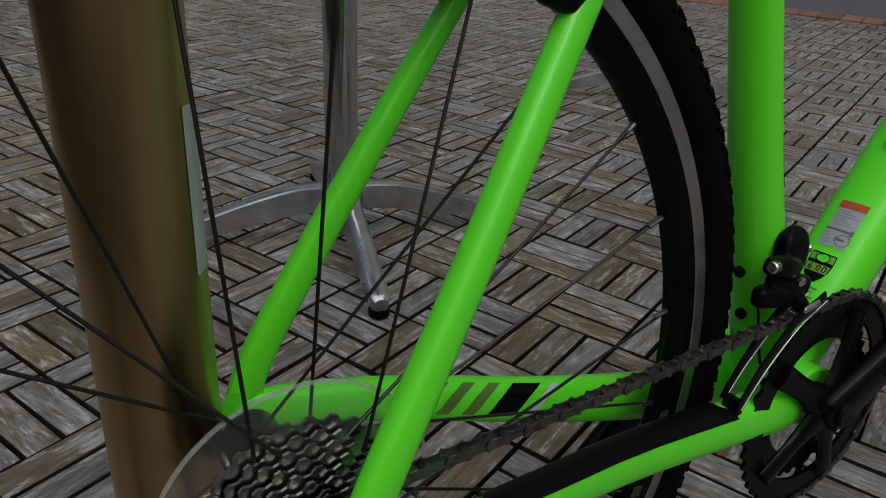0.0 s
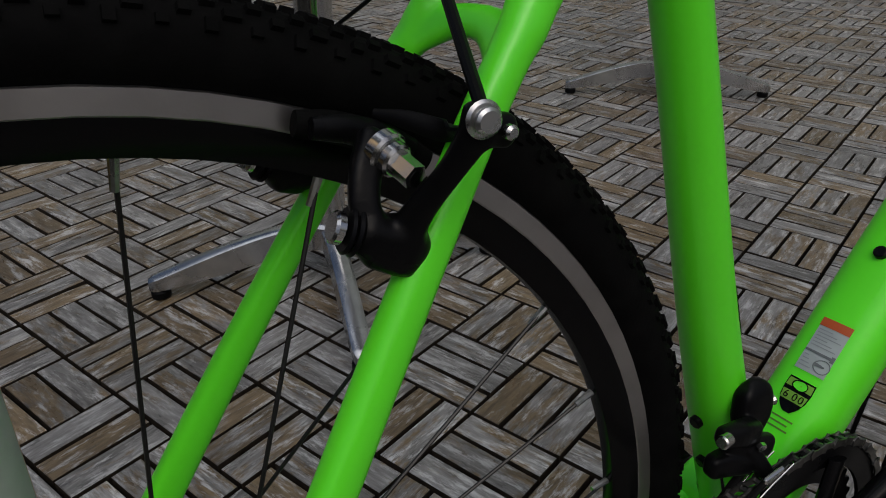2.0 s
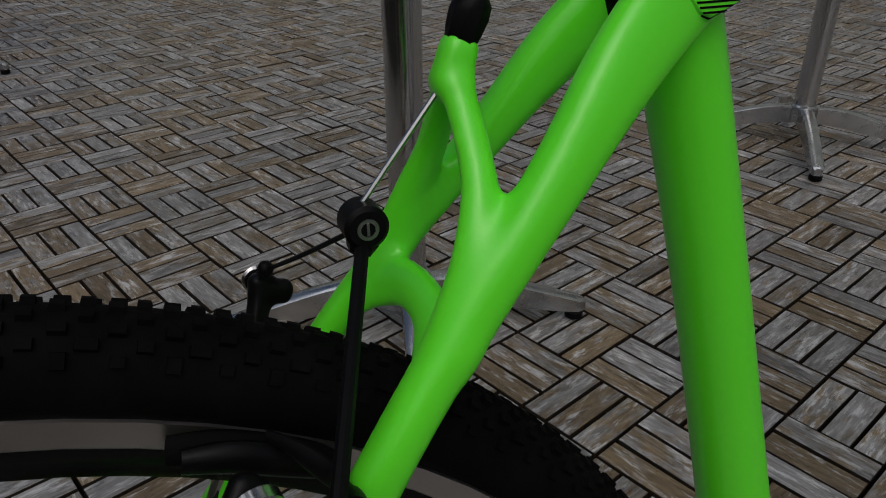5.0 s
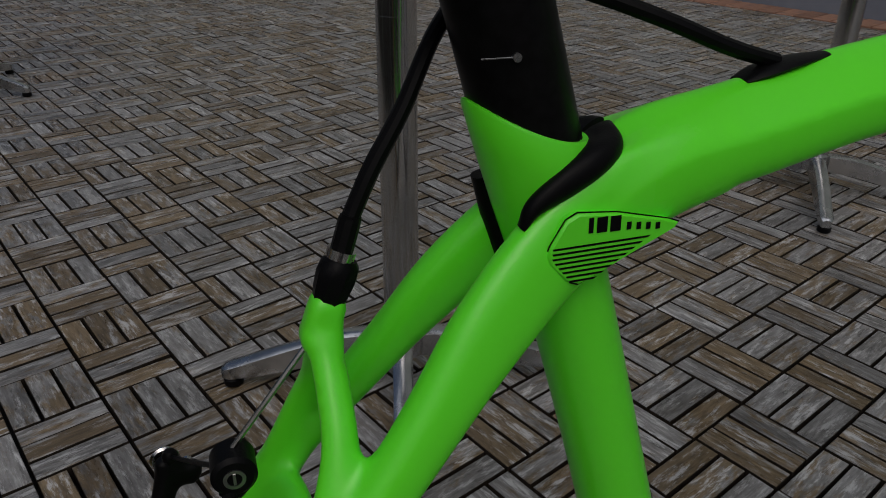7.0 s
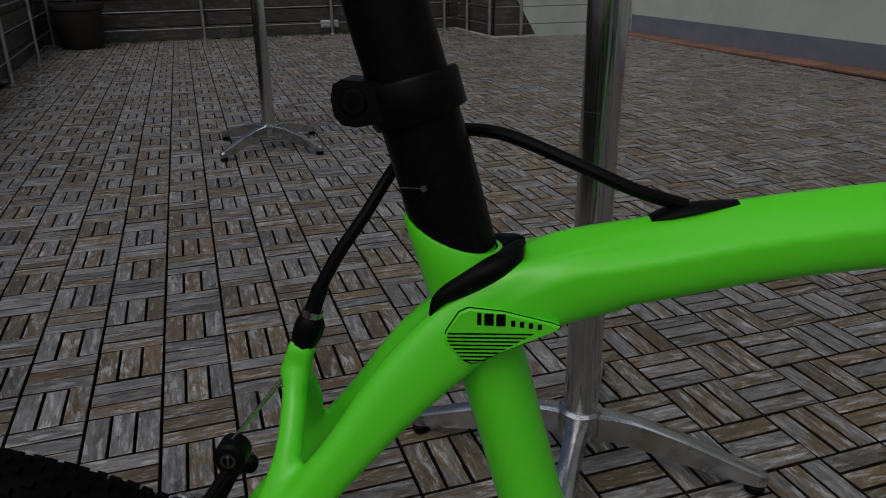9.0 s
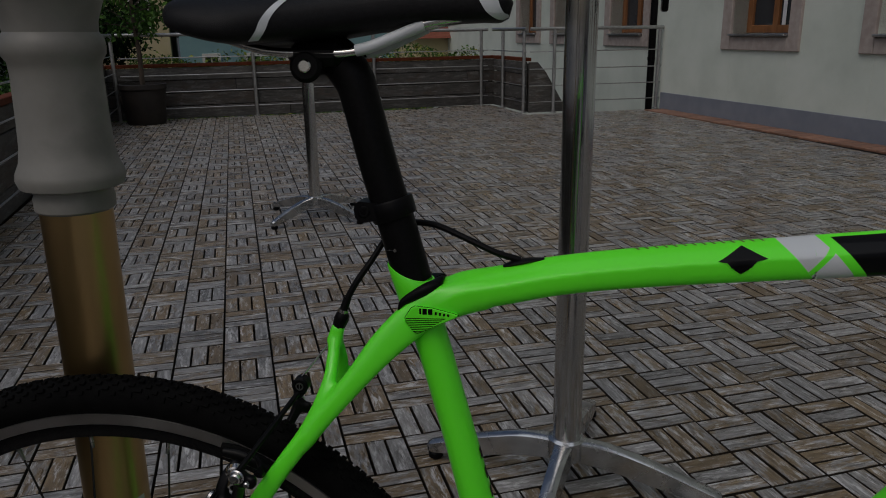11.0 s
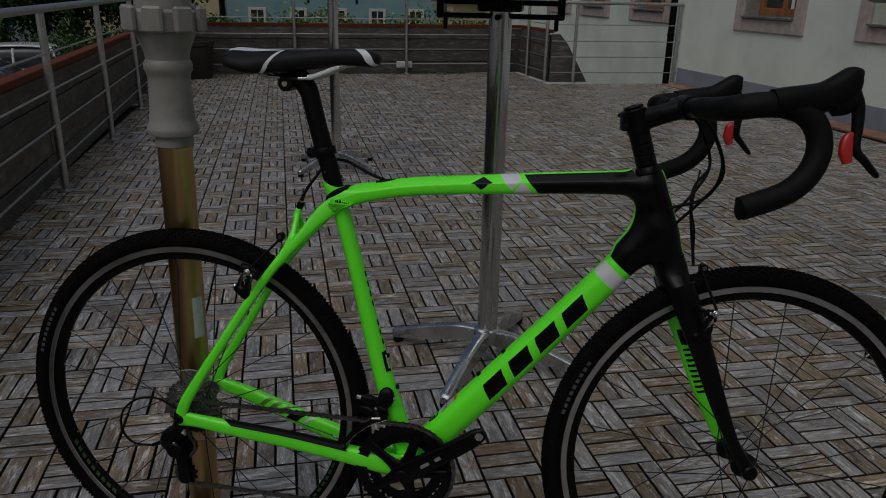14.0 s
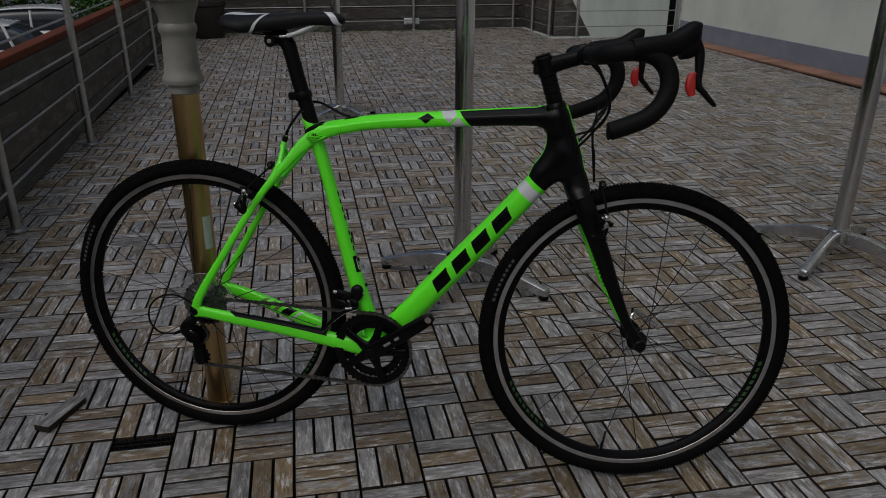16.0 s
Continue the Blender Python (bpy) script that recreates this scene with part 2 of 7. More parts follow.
def blade(g, rows, segs=4):
    """A cast bar along x: rows of x, top, bottom, half width at the top and at the bottom, with eased upper edges."""
    p = smooth_path(rows, segs)
    vs, fs = [], []
    for x, zt, zb, wt, wb in p:
        e = min(0.004, (zt - zb) * 0.25)
        for y, z in ((-wb, zb), (wb, zb), (wt + e * 0.6, zt - e), (wt - e, zt), (-wt + e, zt), (-wt - e * 0.6, zt - e)):
            vs.append((x, y, z))
    n = len(p)
    for i in range(n - 1):
        fs += [(i * 6 + k, i * 6 + (k + 1) % 6, (i + 1) * 6 + (k + 1) % 6, (i + 1) * 6 + k) for k in range(6)]
    fs += [(5, 4, 3, 2, 1, 0), tuple((n - 1) * 6 + k for k in range(6))]
    return g.add(vs, fs)


def ball(g, c, r, segs=12, mi=0, scale=(1, 1, 1), m=None):
    k = segs // 2
    prof = [(max(1e-4, r * math.sin(math.pi * i / k)), -r * math.cos(math.pi * i / k)) for i in range(k + 1)]
    mm = Matrix.Translation(c) @ Matrix.Diagonal((*scale, 1))
    return lathe(g, prof, segs, mi, mm if m is None else m @ mm)


# ---- materials ----
def material(name, cols, rough=0.5, metal=0.0, scale=20.0, detail=4.0, bump=0.0, bump_scale=200.0, rough_var=0.0, coat=0.0, stretch=(1, 1, 1), spec=0.5, rand=0.0, coords="Object"):
    """A surface of one to three colours blended by noise, with fine relief."""
    mt = bpy.data.materials.new(name)
    mt.use_nodes = True
    nd, ln = mt.node_tree.nodes, mt.node_tree.links
    bs = nd["Principled BSDF"]
    bs.inputs["Metallic"].default_value = metal
    bs.inputs["Roughness"].default_value = rough
    bs.inputs["Specular IOR Level"].default_value = spec
    bs.inputs["Coat Weight"].default_value = coat
    bs.inputs["Coat Roughness"].default_value = 0.06
    tc = nd.new("ShaderNodeTexCoord")
    mp = nd.new("ShaderNodeMapping")
    mp.inputs["Scale"].default_value = stretch
    ln.new(tc.outputs[coords], mp.inputs["Vector"])
    nz = nd.new("ShaderNodeTexNoise")
    nz.inputs["Scale"].default_value = scale
    nz.inputs["Detail"].default_value = detail
    ln.new(mp.outputs["Vector"], nz.inputs["Vector"])
    rp = nd.new("ShaderNodeValToRGB")
    cols = [cols] if not isinstance(cols[0], (tuple, list)) else cols
    if len(cols) == 1:
        c = cols[0]
        cols = [tuple(q * 0.88 for q in c), tuple(min(1, q * 1.08) for q in c)]
    el = rp.color_ramp.elements
    while len(el) < len(cols):
        el.new(0.5)
    for i, c in enumerate(cols):
        el[i].position = 0.3 + 0.4 * i / max(1, len(cols) - 1)
        el[i].color = (*c, 1)
    ln.new(nz.outputs["Fac"], rp.inputs["Fac"])
    out = rp.outputs["Color"]
    if rand:
        oi = nd.new("ShaderNodeObjectInfo")
        mr = nd.new("ShaderNodeMapRange")
        mr.inputs["To Min"].default_value, mr.inputs["To Max"].default_value = 1 - rand, 1 + rand
        ln.new(oi.outputs["Random"], mr.inputs["Value"])
        hs = nd.new("ShaderNodeHueSaturation")
        ln.new(mr.outputs["Result"], hs.inputs["Value"])
        ln.new(out, hs.inputs["Color"])
        out = hs.outputs["Color"]
    ln.new(out, bs.inputs["Base Color"])
    if rough_var:
        mr = nd.new("ShaderNodeMapRange")
        mr.inputs["From Min"].default_value, mr.inputs["From Max"].default_value = 0.3, 0.7
        mr.inputs["To Min"].default_value, mr.inputs["To Max"].default_value = max(0.02, rough - rough_var), min(1, rough + rough_var)
        n2 = nd.new("ShaderNodeTexNoise")
        n2.inputs["Scale"].default_value = scale * 0.4
        n2.inputs["Detail"].default_value = 5
        ln.new(mp.outputs["Vector"], n2.inputs["Vector"])
        ln.new(n2.outputs["Fac"], mr.inputs["Value"])
        ln.new(mr.outputs["Result"], bs.inputs["Roughness"])
    if bump:
        n3 = nd.new("ShaderNodeTexNoise")
        n3.inputs["Scale"].default_value = bump_scale
        n3.inputs["Detail"].default_value = 5
        ln.new(mp.outputs["Vector"], n3.inputs["Vector"])
        bp = nd.new("ShaderNodeBump")
        bp.inputs["Strength"].default_value = bump
        bp.inputs["Distance"].default_value = 0.002
        ln.new(n3.outputs["Fac"], bp.inputs["Height"])
        ln.new(bp.outputs["Normal"], bs.inputs["Normal"])
    return mt


GREEN = (0.150, 0.93, 0.018)
BLACK, WHITE = (0.003, 0.003, 0.0035), (0.55, 0.58, 0.60)


def paint(name, tests=()):
    """Green lacquer; tests are (colour, [(nx, ny, nz, d, sign)...]): the colour lies where all nx*x+ny*y+nz*z > d."""
    mt = material(name, [tuple(c * 0.95 for c in GREEN), GREEN], rough=0.30, scale=9, spec=0.5, bump=0.02, bump_scale=700, coat=0.15)
    nd, ln = mt.node_tree.nodes, mt.node_tree.links
    bs = nd["Principled BSDF"]
    tc = nd.new("ShaderNodeTexCoord")
    col = bs.inputs["Base Color"].links[0].from_socket
    gloss = None
    for c, planes in tests:
        prod = None
        for nx, ny, nz_, d in planes:
            dt = nd.new("ShaderNodeVectorMath")
            dt.operation = "DOT_PRODUCT"
            ln.new(tc.outputs["Object"], dt.inputs[0])
            dt.inputs[1].default_value = (nx, ny, nz_)
            mr = nd.new("ShaderNodeMapRange")
            mr.inputs["From Min"].default_value, mr.inputs["From Max"].default_value = d - 0.0004, d + 0.0004
            ln.new(dt.outputs["Value"], mr.inputs["Value"])
            if prod is None:
                prod = mr.outputs["Result"]
            else:
                mu = nd.new("ShaderNodeMath")
                mu.operation = "MULTIPLY"
                ln.new(prod, mu.inputs[0])
                ln.new(mr.outputs["Result"], mu.inputs[1])
                prod = mu.outputs["Value"]
        mx = nd.new("ShaderNodeMix")
        mx.data_type = "RGBA"
        ln.new(prod, mx.inputs["Factor"])
        ln.new(col, mx.inputs["A"])
        mx.inputs["B"].default_value = (*c, 1)
        col = mx.outputs["Result"]
        if c == BLACK:
            # the black lacquer is duller than the green
            mr = nd.new("ShaderNodeMapRange")
            mr.inputs["To Min"].default_value, mr.inputs["To Max"].default_value = 0.30, 0.08
            ln.new(prod, mr.inputs["Value"])
            if gloss is None:
                gloss = mr.outputs["Result"]
            else:
                mn = nd.new("ShaderNodeMath")
                mn.operation = "MINIMUM"
                ln.new(gloss, mn.inputs[0])
                ln.new(mr.outputs["Result"], mn.inputs[1])
                gloss = mn.outputs["Value"]
    if gloss is not None:
        ln.new(gloss, bs.inputs["Specular IOR Level"])
    ln.new(col, bs.inputs["Base Color"])
    return mt


green_paint = paint("green_paint")
top_tube_paint = paint("top_tube_paint", [
    (WHITE, [(1, 0, 0.9, 1.325), (0, -1, 0, -0.012)]),
    (GREEN, [(1, 0, -0.85, -0.100), (-1, 0, 0.85, 0.094), (1, 0, 0.9, 1.325)]),
    (GREEN, [(1, 0, 0.9, 1.358)]),
    (BLACK, [(1, 0, 0.9, 1.368), (0, -1, 0, 0.0045)])])
head_paint = paint("head_paint", [(BLACK, [(0, -1, 0, 0.009)])])
down_tube_paint = paint("down_tube_paint", [
    (WHITE, [(0.647, 0, 0.762, 0.999), (0, -1, 0, 0.006)]),
    (GREEN, [(0.647, 0, 0.762, 1.0255)]),
    (BLACK, [(0.647, 0, 0.762, 1.0365), (0, -1, 0, 0.010)])])
fork_paint = paint("fork_paint", [(BLACK, [(0, -1, 0, 0.043)]), (BLACK, [(0, 1, 0, 0.052)]), (BLACK, [(-0.31, 0, 0.95, 0.32)])])
black_gloss = material("black_gloss_paint", BLACK, rough=0.22, scale=8, spec=0.12)
black_satin = material("black_satin_metal", (0.004, 0.004, 0.0045), rough=0.32, spec=0.11, scale=60, bump=0.05, bump_scale=900, rough_var=0.08)
black_plastic = material("black_plastic", (0.004, 0.004, 0.0045), rough=0.42, spec=0.09, scale=80, bump=0.08, bump_scale=1200)
carbon = material("matt_carbon", [(0.003, 0.003, 0.003), (0.006, 0.006, 0.0065)], rough=0.36, scale=300, rough_var=0.05, spec=0.09)
rubber = material("tyre_rubber", [(0.0022, 0.0022, 0.0023), (0.0045, 0.0045, 0.0045)], rough=0.8, scale=60, bump=0.2, bump_scale=500, rough_var=0.1, spec=0.06)
tape = material("bar_tape", [(0.003, 0.003, 0.003), (0.006, 0.006, 0.006)], rough=0.6, scale=220, bump=0.25, bump_scale=500, spec=0.12)
brake_track = material("machined_rim", [(0.42, 0.40, 0.39), (0.52, 0.50, 0.49)], rough=0.34, metal=1.0, scale=30, rough_var=0.08, bump=0.03, bump_scale=900)
steel = material("polished_steel", [(0.5, 0.5, 0.5), (0.62, 0.62, 0.61)], rough=0.22, metal=1.0, scale=70, rough_var=0.08)
chain_steel = material("oily_chain_steel", [(0.09, 0.087, 0.083), (0.24, 0.235, 0.225)], rough=0.36, metal=1.0, scale=160, rough_var=0.1)
cassette_steel = material("cassette_steel", [(0.22, 0.23, 0.22), (0.42, 0.42, 0.41)], rough=0.3, metal=1.0, scale=120, rough_var=0.1)
spoke_black = material("black_spoke", (0.012, 0.012, 0.012), rough=0.35, metal=0.3, scale=90)
clear_plastic = material("clear_plastic", (0.6, 0.62, 0.6), rough=0.12, scale=30)
clear_plastic.node_tree.nodes["Principled BSDF"].inputs["Alpha"].default_value = 0.05
clear_rim = material("clear_plastic_edge", (0.5, 0.52, 0.5), rough=0.2, scale=30)
clear_rim.node_tree.nodes["Principled BSDF"].inputs["Alpha"].default_value = 0.4
white_gloss = material("white_decal", WHITE, rough=0.35, scale=40)
grey_green = material("olive_decal", (0.10, 0.20, 0.03), rough=0.35, scale=40)
red_plastic = material("red_plastic", [(0.30, 0.012, 0.008), (0.42, 0.018, 0.012)], rough=0.3, scale=50, coat=0.2)
aluminium = material("brushed_aluminium", [(0.31, 0.315, 0.32), (0.47, 0.47, 0.47)], rough=0.36, metal=1.0, scale=30, detail=9, rough_var=0.12, bump=0.25, bump_scale=260, stretch=(1, 1, 0.25))
foot_alu = material("cast_foot_aluminium", [(0.42, 0.43, 0.44), (0.62, 0.62, 0.62)], rough=0.24, metal=1.0, scale=22, detail=9, rough_var=0.10, bump=0.12, bump_scale=220)
pole_alu = material("polished_pole", [(0.50, 0.50, 0.50), (0.60, 0.60, 0.59)], rough=0.16, metal=1.0, scale=14, rough_var=0.07, stretch=(1, 1, 0.15))
galvanised = material("stainless_post", [(0.40, 0.40, 0.40), (0.52, 0.52, 0.51)], rough=0.4, metal=1.0, scale=25, rough_var=0.1)
brass = material("anodised_brass_pole", [(0.40, 0.27, 0.115), (0.54, 0.38, 0.17), (0.46, 0.30, 0.12)], rough=0.33, metal=1.0, scale=7, detail=8, rough_var=0.09, bump=0.03, bump_scale=90, stretch=(1, 1, 0.3))
cast_grey = material("pale_grey_plastic", [(0.16, 0.16, 0.145), (0.235, 0.23, 0.21), (0.195, 0.19, 0.17)], rough=0.48, scale=16, detail=8, bump=0.05, bump_scale=300, rough_var=0.1)

# ---- the deck's own axes: u along its width, v along its depth ----
DECK = pose(0.1757, 0.0533, 0, 0, 0, 22.6)
TILES = pose(0.1785, 0.0520, 0, 0, 0, 21.0)  # the tiles lie a little askew to the walls
BLOCK = 0.1505


def on_deck(u, v, turn=0.0, z=0.0):
    return DECK @ pose(u, v, z, 0, 0, turn)


def wood_material(name, cols, brown, rough=0.42, uv=True, brown_amount=0.5, grain=1.0, rough_var=0.16):
    """Weathered boards: grain along the first texture axis, worn patches of the older brown coat, a wet sheen."""
    mt = bpy.data.materials.new(name)
    mt.use_nodes = True
    nd, ln = mt.node_tree.nodes, mt.node_tree.links
    bs = nd["Principled BSDF"]
    tc = nd.new("ShaderNodeTexCoord")
    oi = nd.new("ShaderNodeObjectInfo")
    ge = nd.new("ShaderNodeNewGeometry")
    ad = nd.new("ShaderNodeMath")
    ad.operation = "ADD"
    ln.new(oi.outputs["Random"], ad.inputs[0])
    ln.new(ge.outputs["Random Per Island"], ad.inputs[1])
    fr = nd.new("ShaderNodeMath")
    fr.operation = "FRACT"
    ln.new(ad.outputs[0], fr.inputs[0])
    off = nd.new("ShaderNodeVectorMath")
    off.operation = "SCALE"
    off.inputs[0].default_value = (37.0, 23.0, 11.0)
    ln.new(fr.outputs[0], off.inputs["Scale"])
    av = nd.new("ShaderNodeVectorMath")
    ln.new(tc.outputs["UV" if uv else "Object"], av.inputs[0])
    ln.new(off.outputs["Vector"], av.inputs[1])

    def noise_of(scale, stretch, detail=6, rough_=0.6):
        mp = nd.new("ShaderNodeMapping")
        mp.inputs["Scale"].default_value = stretch
        ln.new(av.outputs["Vector"], mp.inputs["Vector"])
        nz = nd.new("ShaderNodeTexNoise")
        nz.inputs["Scale"].default_value, nz.inputs["Detail"].default_value, nz.inputs["Roughness"].default_value = scale, detail, rough_
        ln.new(mp.outputs["Vector"], nz.inputs["Vector"])
        return nz.outputs["Fac"]

    def ramp(fac, stops):
        rp = nd.new("ShaderNodeValToRGB")
        el = rp.color_ramp.elements
        while len(el) < len(stops):
            el.new(0.5)
        for e, (p, c) in zip(el, stops):
            e.position, e.color = p, (*c, 1)
        ln.new(fac, rp.inputs["Fac"])
        return rp.outputs["Color"]

    def mix(fac, a, b, blend="MIX"):
        mx = nd.new("ShaderNodeMix")
        mx.data_type, mx.blend_type = "RGBA", blend
        if isinstance(fac, float):
            mx.inputs["Factor"].default_value = fac
        else:
            ln.new(fac, mx.inputs["Factor"])
        ln.new(a, mx.inputs["A"])
        ln.new(b, mx.inputs["B"])
        return mx.outputs["Result"]

    fine = noise_of(130 * grain, (0.16, 1, 1), 8, 0.66)
    broad = noise_of(18 * grain, (0.35, 1.2, 1), 5, 0.6)
    wear = noise_of(34 * grain, (0.45, 1.4, 1), 9, 0.72)
    grey = ramp(fine, [(0.28, cols[0]), (0.52, cols[1]), (0.74, cols[2])])
    tone = ramp(broad, [(0.3, (0.68, 0.66, 0.63)), (0.68, (1.18, 1.18, 1.18))])
    grey = mix(1.0, grey, tone, "MULTIPLY")
    scuff = noise_of(60 * grain, (0.26, 1.2, 1), 10, 0.74)
    sc = nd.new("ShaderNodeMapRange")
    sc.inputs["From Min"].default_value, sc.inputs["From Max"].default_value, sc.inputs["To Max"].default_value = 0.53, 0.62, 0.9
    ln.new(scuff, sc.inputs["Value"])
    brn = ramp(fine, [(0.32, brown[0]), (0.66, brown[1])])
    # how much of the brown coat is left differs from board to board
    mr = nd.new("ShaderNodeMapRange")
    mr.inputs["To Min"].default_value, mr.inputs["To Max"].default_value = -0.13, 0.085 + 0.16 * brown_amount
    ln.new(fr.outputs[0], mr.inputs["Value"])
    sm = nd.new("ShaderNodeMath")
    ln.new(wear, sm.inputs[0])
    ln.new(mr.outputs["Result"], sm.inputs[1])
    st = nd.new("ShaderNodeMapRange")
    st.inputs["From Min"].default_value, st.inputs["From Max"].default_value = 0.49, 0.60
    ln.new(sm.outputs[0], st.inputs["Value"])
    col = mix(st.outputs["Result"], grey, brn)
    pale = nd.new("ShaderNodeRGB")
    pale.outputs[0].default_value = (*[c * 1.2 for c in cols[2]], 1)
    col = mix(sc.outputs["Result"], col, pale.outputs[0])
    val = nd.new("ShaderNodeMapRange")
    val.inputs["To Min"].default_value, val.inputs["To Max"].default_value = 0.70, 1.24
    f2 = nd.new("ShaderNodeMath")
    f2.operation = "MULTIPLY"
    f2.inputs[1].default_value = 7.31
    ln.new(fr.outputs[0], f2.inputs[0])
    f3 = nd.new("ShaderNodeMath")
    f3.operation = "FRACT"
    ln.new(f2.outputs[0], f3.inputs[0])
    ln.new(f3.outputs[0], val.inputs["Value"])
    hs = nd.new("ShaderNodeHueSaturation")
    ln.new(val.outputs["Result"], hs.inputs["Value"])
    ln.new(col, hs.inputs["Color"])
    ln.new(hs.outputs["Color"], bs.inputs["Base Color"])
    rr = nd.new("ShaderNodeMapRange")
    rr.inputs["From Min"].default_value, rr.inputs["From Max"].default_value = 0.3, 0.7
    rr.inputs["To Min"].default_value, rr.inputs["To Max"].default_value = rough - rough_var, rough + rough_var
    ln.new(broad, rr.inputs["Value"])
    ln.new(rr.outputs["Result"], bs.inputs["Roughness"])
    bp = nd.new("ShaderNodeBump")
    bp.inputs["Strength"].default_value, bp.inputs["Distance"].default_value = 0.6, 0.002
    ln.new(fine, bp.inputs["Height"])
    ln.new(bp.outputs["Normal"], bs.inputs["Normal"])
    return mt


slat_wood = wood_material("weathered_deck_wood", [(0.106, 0.103, 0.099), (0.226, 0.223, 0.219), (0.435, 0.435, 0.432)], [(0.085, 0.062, 0.036), (0.225, 0.168, 0.098)], rough=0.31, brown_amount=0.62)
# slat sides: the gaps' shade is put into this dark brown
slat_flank = material("gap_shade_slat_side", [(0.018, 0.014, 0.010), (0.040, 0.031, 0.022)], rough=0.7, spec=0.2, scale=60, detail=6)
plank_wood = wood_material("grey_wall_planks", [(0.030, 0.028, 0.026), (0.064, 0.062, 0.058), (0.115, 0.112, 0.107)], [(0.04, 0.031, 0.025), (0.075, 0.06, 0.048)], rough=0.6, uv=False, brown_amount=0.2, grain=0.35)
cap_wood = material("red_brown_cap_board", [(0.075, 0.018, 0.007), (0.13, 0.034, 0.013)], rough=0.65, spec=0.15, scale=30, detail=7, stretch=(1, 0.2, 1), bump=0.1)
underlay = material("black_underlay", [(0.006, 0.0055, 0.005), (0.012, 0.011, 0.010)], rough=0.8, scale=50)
plaster = material("pale_plaster", [(0.50, 0.55, 0.49), (0.57, 0.62, 0.555), (0.62, 0.66, 0.60)], rough=0.85, scale=2.2, detail=10, bump=0.5, bump_scale=60)
plinth_paint = material("blue_grey_plinth", [(0.16, 0.18, 0.22), (0.21, 0.23, 0.27)], rough=0.7, scale=5, detail=9, bump=0.2, bump_scale=80)
sandstone = material("sandstone_surround", [(0.30, 0.255, 0.23), (0.40, 0.35, 0.32)], rough=0.8, scale=14, detail=9, bump=0.3, bump_scale=150)
brown_frame = material("brown_window_wood", [(0.16, 0.065, 0.02), (0.25, 0.11, 0.04)], rough=0.45, scale=25, stretch=(1, 1, 0.2), detail=6)
glass_dark = material("window_glass", (0.03, 0.035, 0.04), rough=0.06, scale=3, spec=0.6)
curtain = material("white_curtain", [(0.55, 0.56, 0.58), (0.7, 0.7, 0.72)], rough=0.9, scale=20, stretch=(8, 8, 0.3))
orange_tile = material("terracotta_strip", [(0.20, 0.10, 0.062), (0.28, 0.15, 0.095), (0.17, 0.10, 0.075)], rough=0.55, scale=12, detail=8, bump=0.2, rand=0.2)
asphalt = material("wet_asphalt", [(0.035, 0.036, 0.037), (0.06, 0.06, 0.06)], rough=0.6, scale=3, detail=12, bump=0.3, bump_scale=120)
soil = material("planter_soil", [(0.03, 0.022, 0.015), (0.07, 0.05, 0.035)], rough=0.9, scale=40, bump=0.6, bump_scale=90)
leaf_dark = material("dark_leaf", [(0.005, 0.016, 0.003), (0.015, 0.042, 0.007)], rough=0.6, spec=0.1, scale=2.2, detail=3)
leaf_mid = material("green_leaf", [(0.022, 0.065, 0.008), (0.06, 0.135, 0.016)], rough=0.55, spec=0.2, scale=2.5, detail=3)
leaf_yellow = material("yellow_green_leaf", [(0.10, 0.20, 0.02), (0.30, 0.30, 0.03)], rough=0.5, scale=6, detail=3)
bark = material("bark", [(0.035, 0.027, 0.02), (0.08, 0.06, 0.045)], rough=0.9, scale=30, stretch=(1, 1, 0.2), bump=0.6, bump_scale=60)
pot_clay = material("dark_pot", [(0.012, 0.010, 0.009), (0.024, 0.019, 0.016)], rough=0.6, scale=12, detail=8)

# ---- deck: floor of slatted wooden tiles ----
U0, U1, V0, V1 = -1.29, 5.31, -5.0, 9.06
g = Geo()
m = TILES.inverted() @ DECK
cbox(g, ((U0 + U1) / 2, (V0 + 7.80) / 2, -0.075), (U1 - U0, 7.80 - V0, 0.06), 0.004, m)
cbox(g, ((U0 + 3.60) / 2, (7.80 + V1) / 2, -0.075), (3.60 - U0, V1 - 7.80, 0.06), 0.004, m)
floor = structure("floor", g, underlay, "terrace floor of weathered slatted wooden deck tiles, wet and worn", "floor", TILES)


def slat_geo(g, cx, cy, along_u, L, W, H, tilt, lift, rng):
    """One slat, its top edges eased; uv holds metres along and across."""
    hl, hw, b = L / 2, W / 2, 0.0012
    ring0 = [(-hl, -hw, -H), (hl, -hw, -H), (hl, hw, -H), (-hl, hw, -H)]
    ring1 = [(-hl, -hw, -b), (hl, -hw, -b), (hl, hw, -b), (-hl, hw, -b)]
    ring2 = [(-hl + b, -hw + b, 0), (hl - b, -hw + b, 0), (hl - b, hw - b, 0), (-hl + b, hw - b, 0)]
    fs = [(8, 9, 10, 11)]
    for k in range(4):
        q = (k + 1) % 4
        fs += [(k, q, 4 + q, 4 + k), (4 + k, 4 + q, 8 + q, 8 + k)]
    vs, uvs = [], []
    for x, y, z in ring0 + ring1 + ring2:
        uvs.append((x, y))
        zz = z + lift + x * tilt[0] + y * tilt[1]
        vs.append((cx + x, cy + y, zz) if along_u else (cx - y, cy + x, zz))
    n = len(g.v)
    g.v += vs
    g.uv += uvs
    g.f += [tuple(i + n for i in q) for q in fs]
    # top and eased edges keep the wood, sides take the painted gap shade
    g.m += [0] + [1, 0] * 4


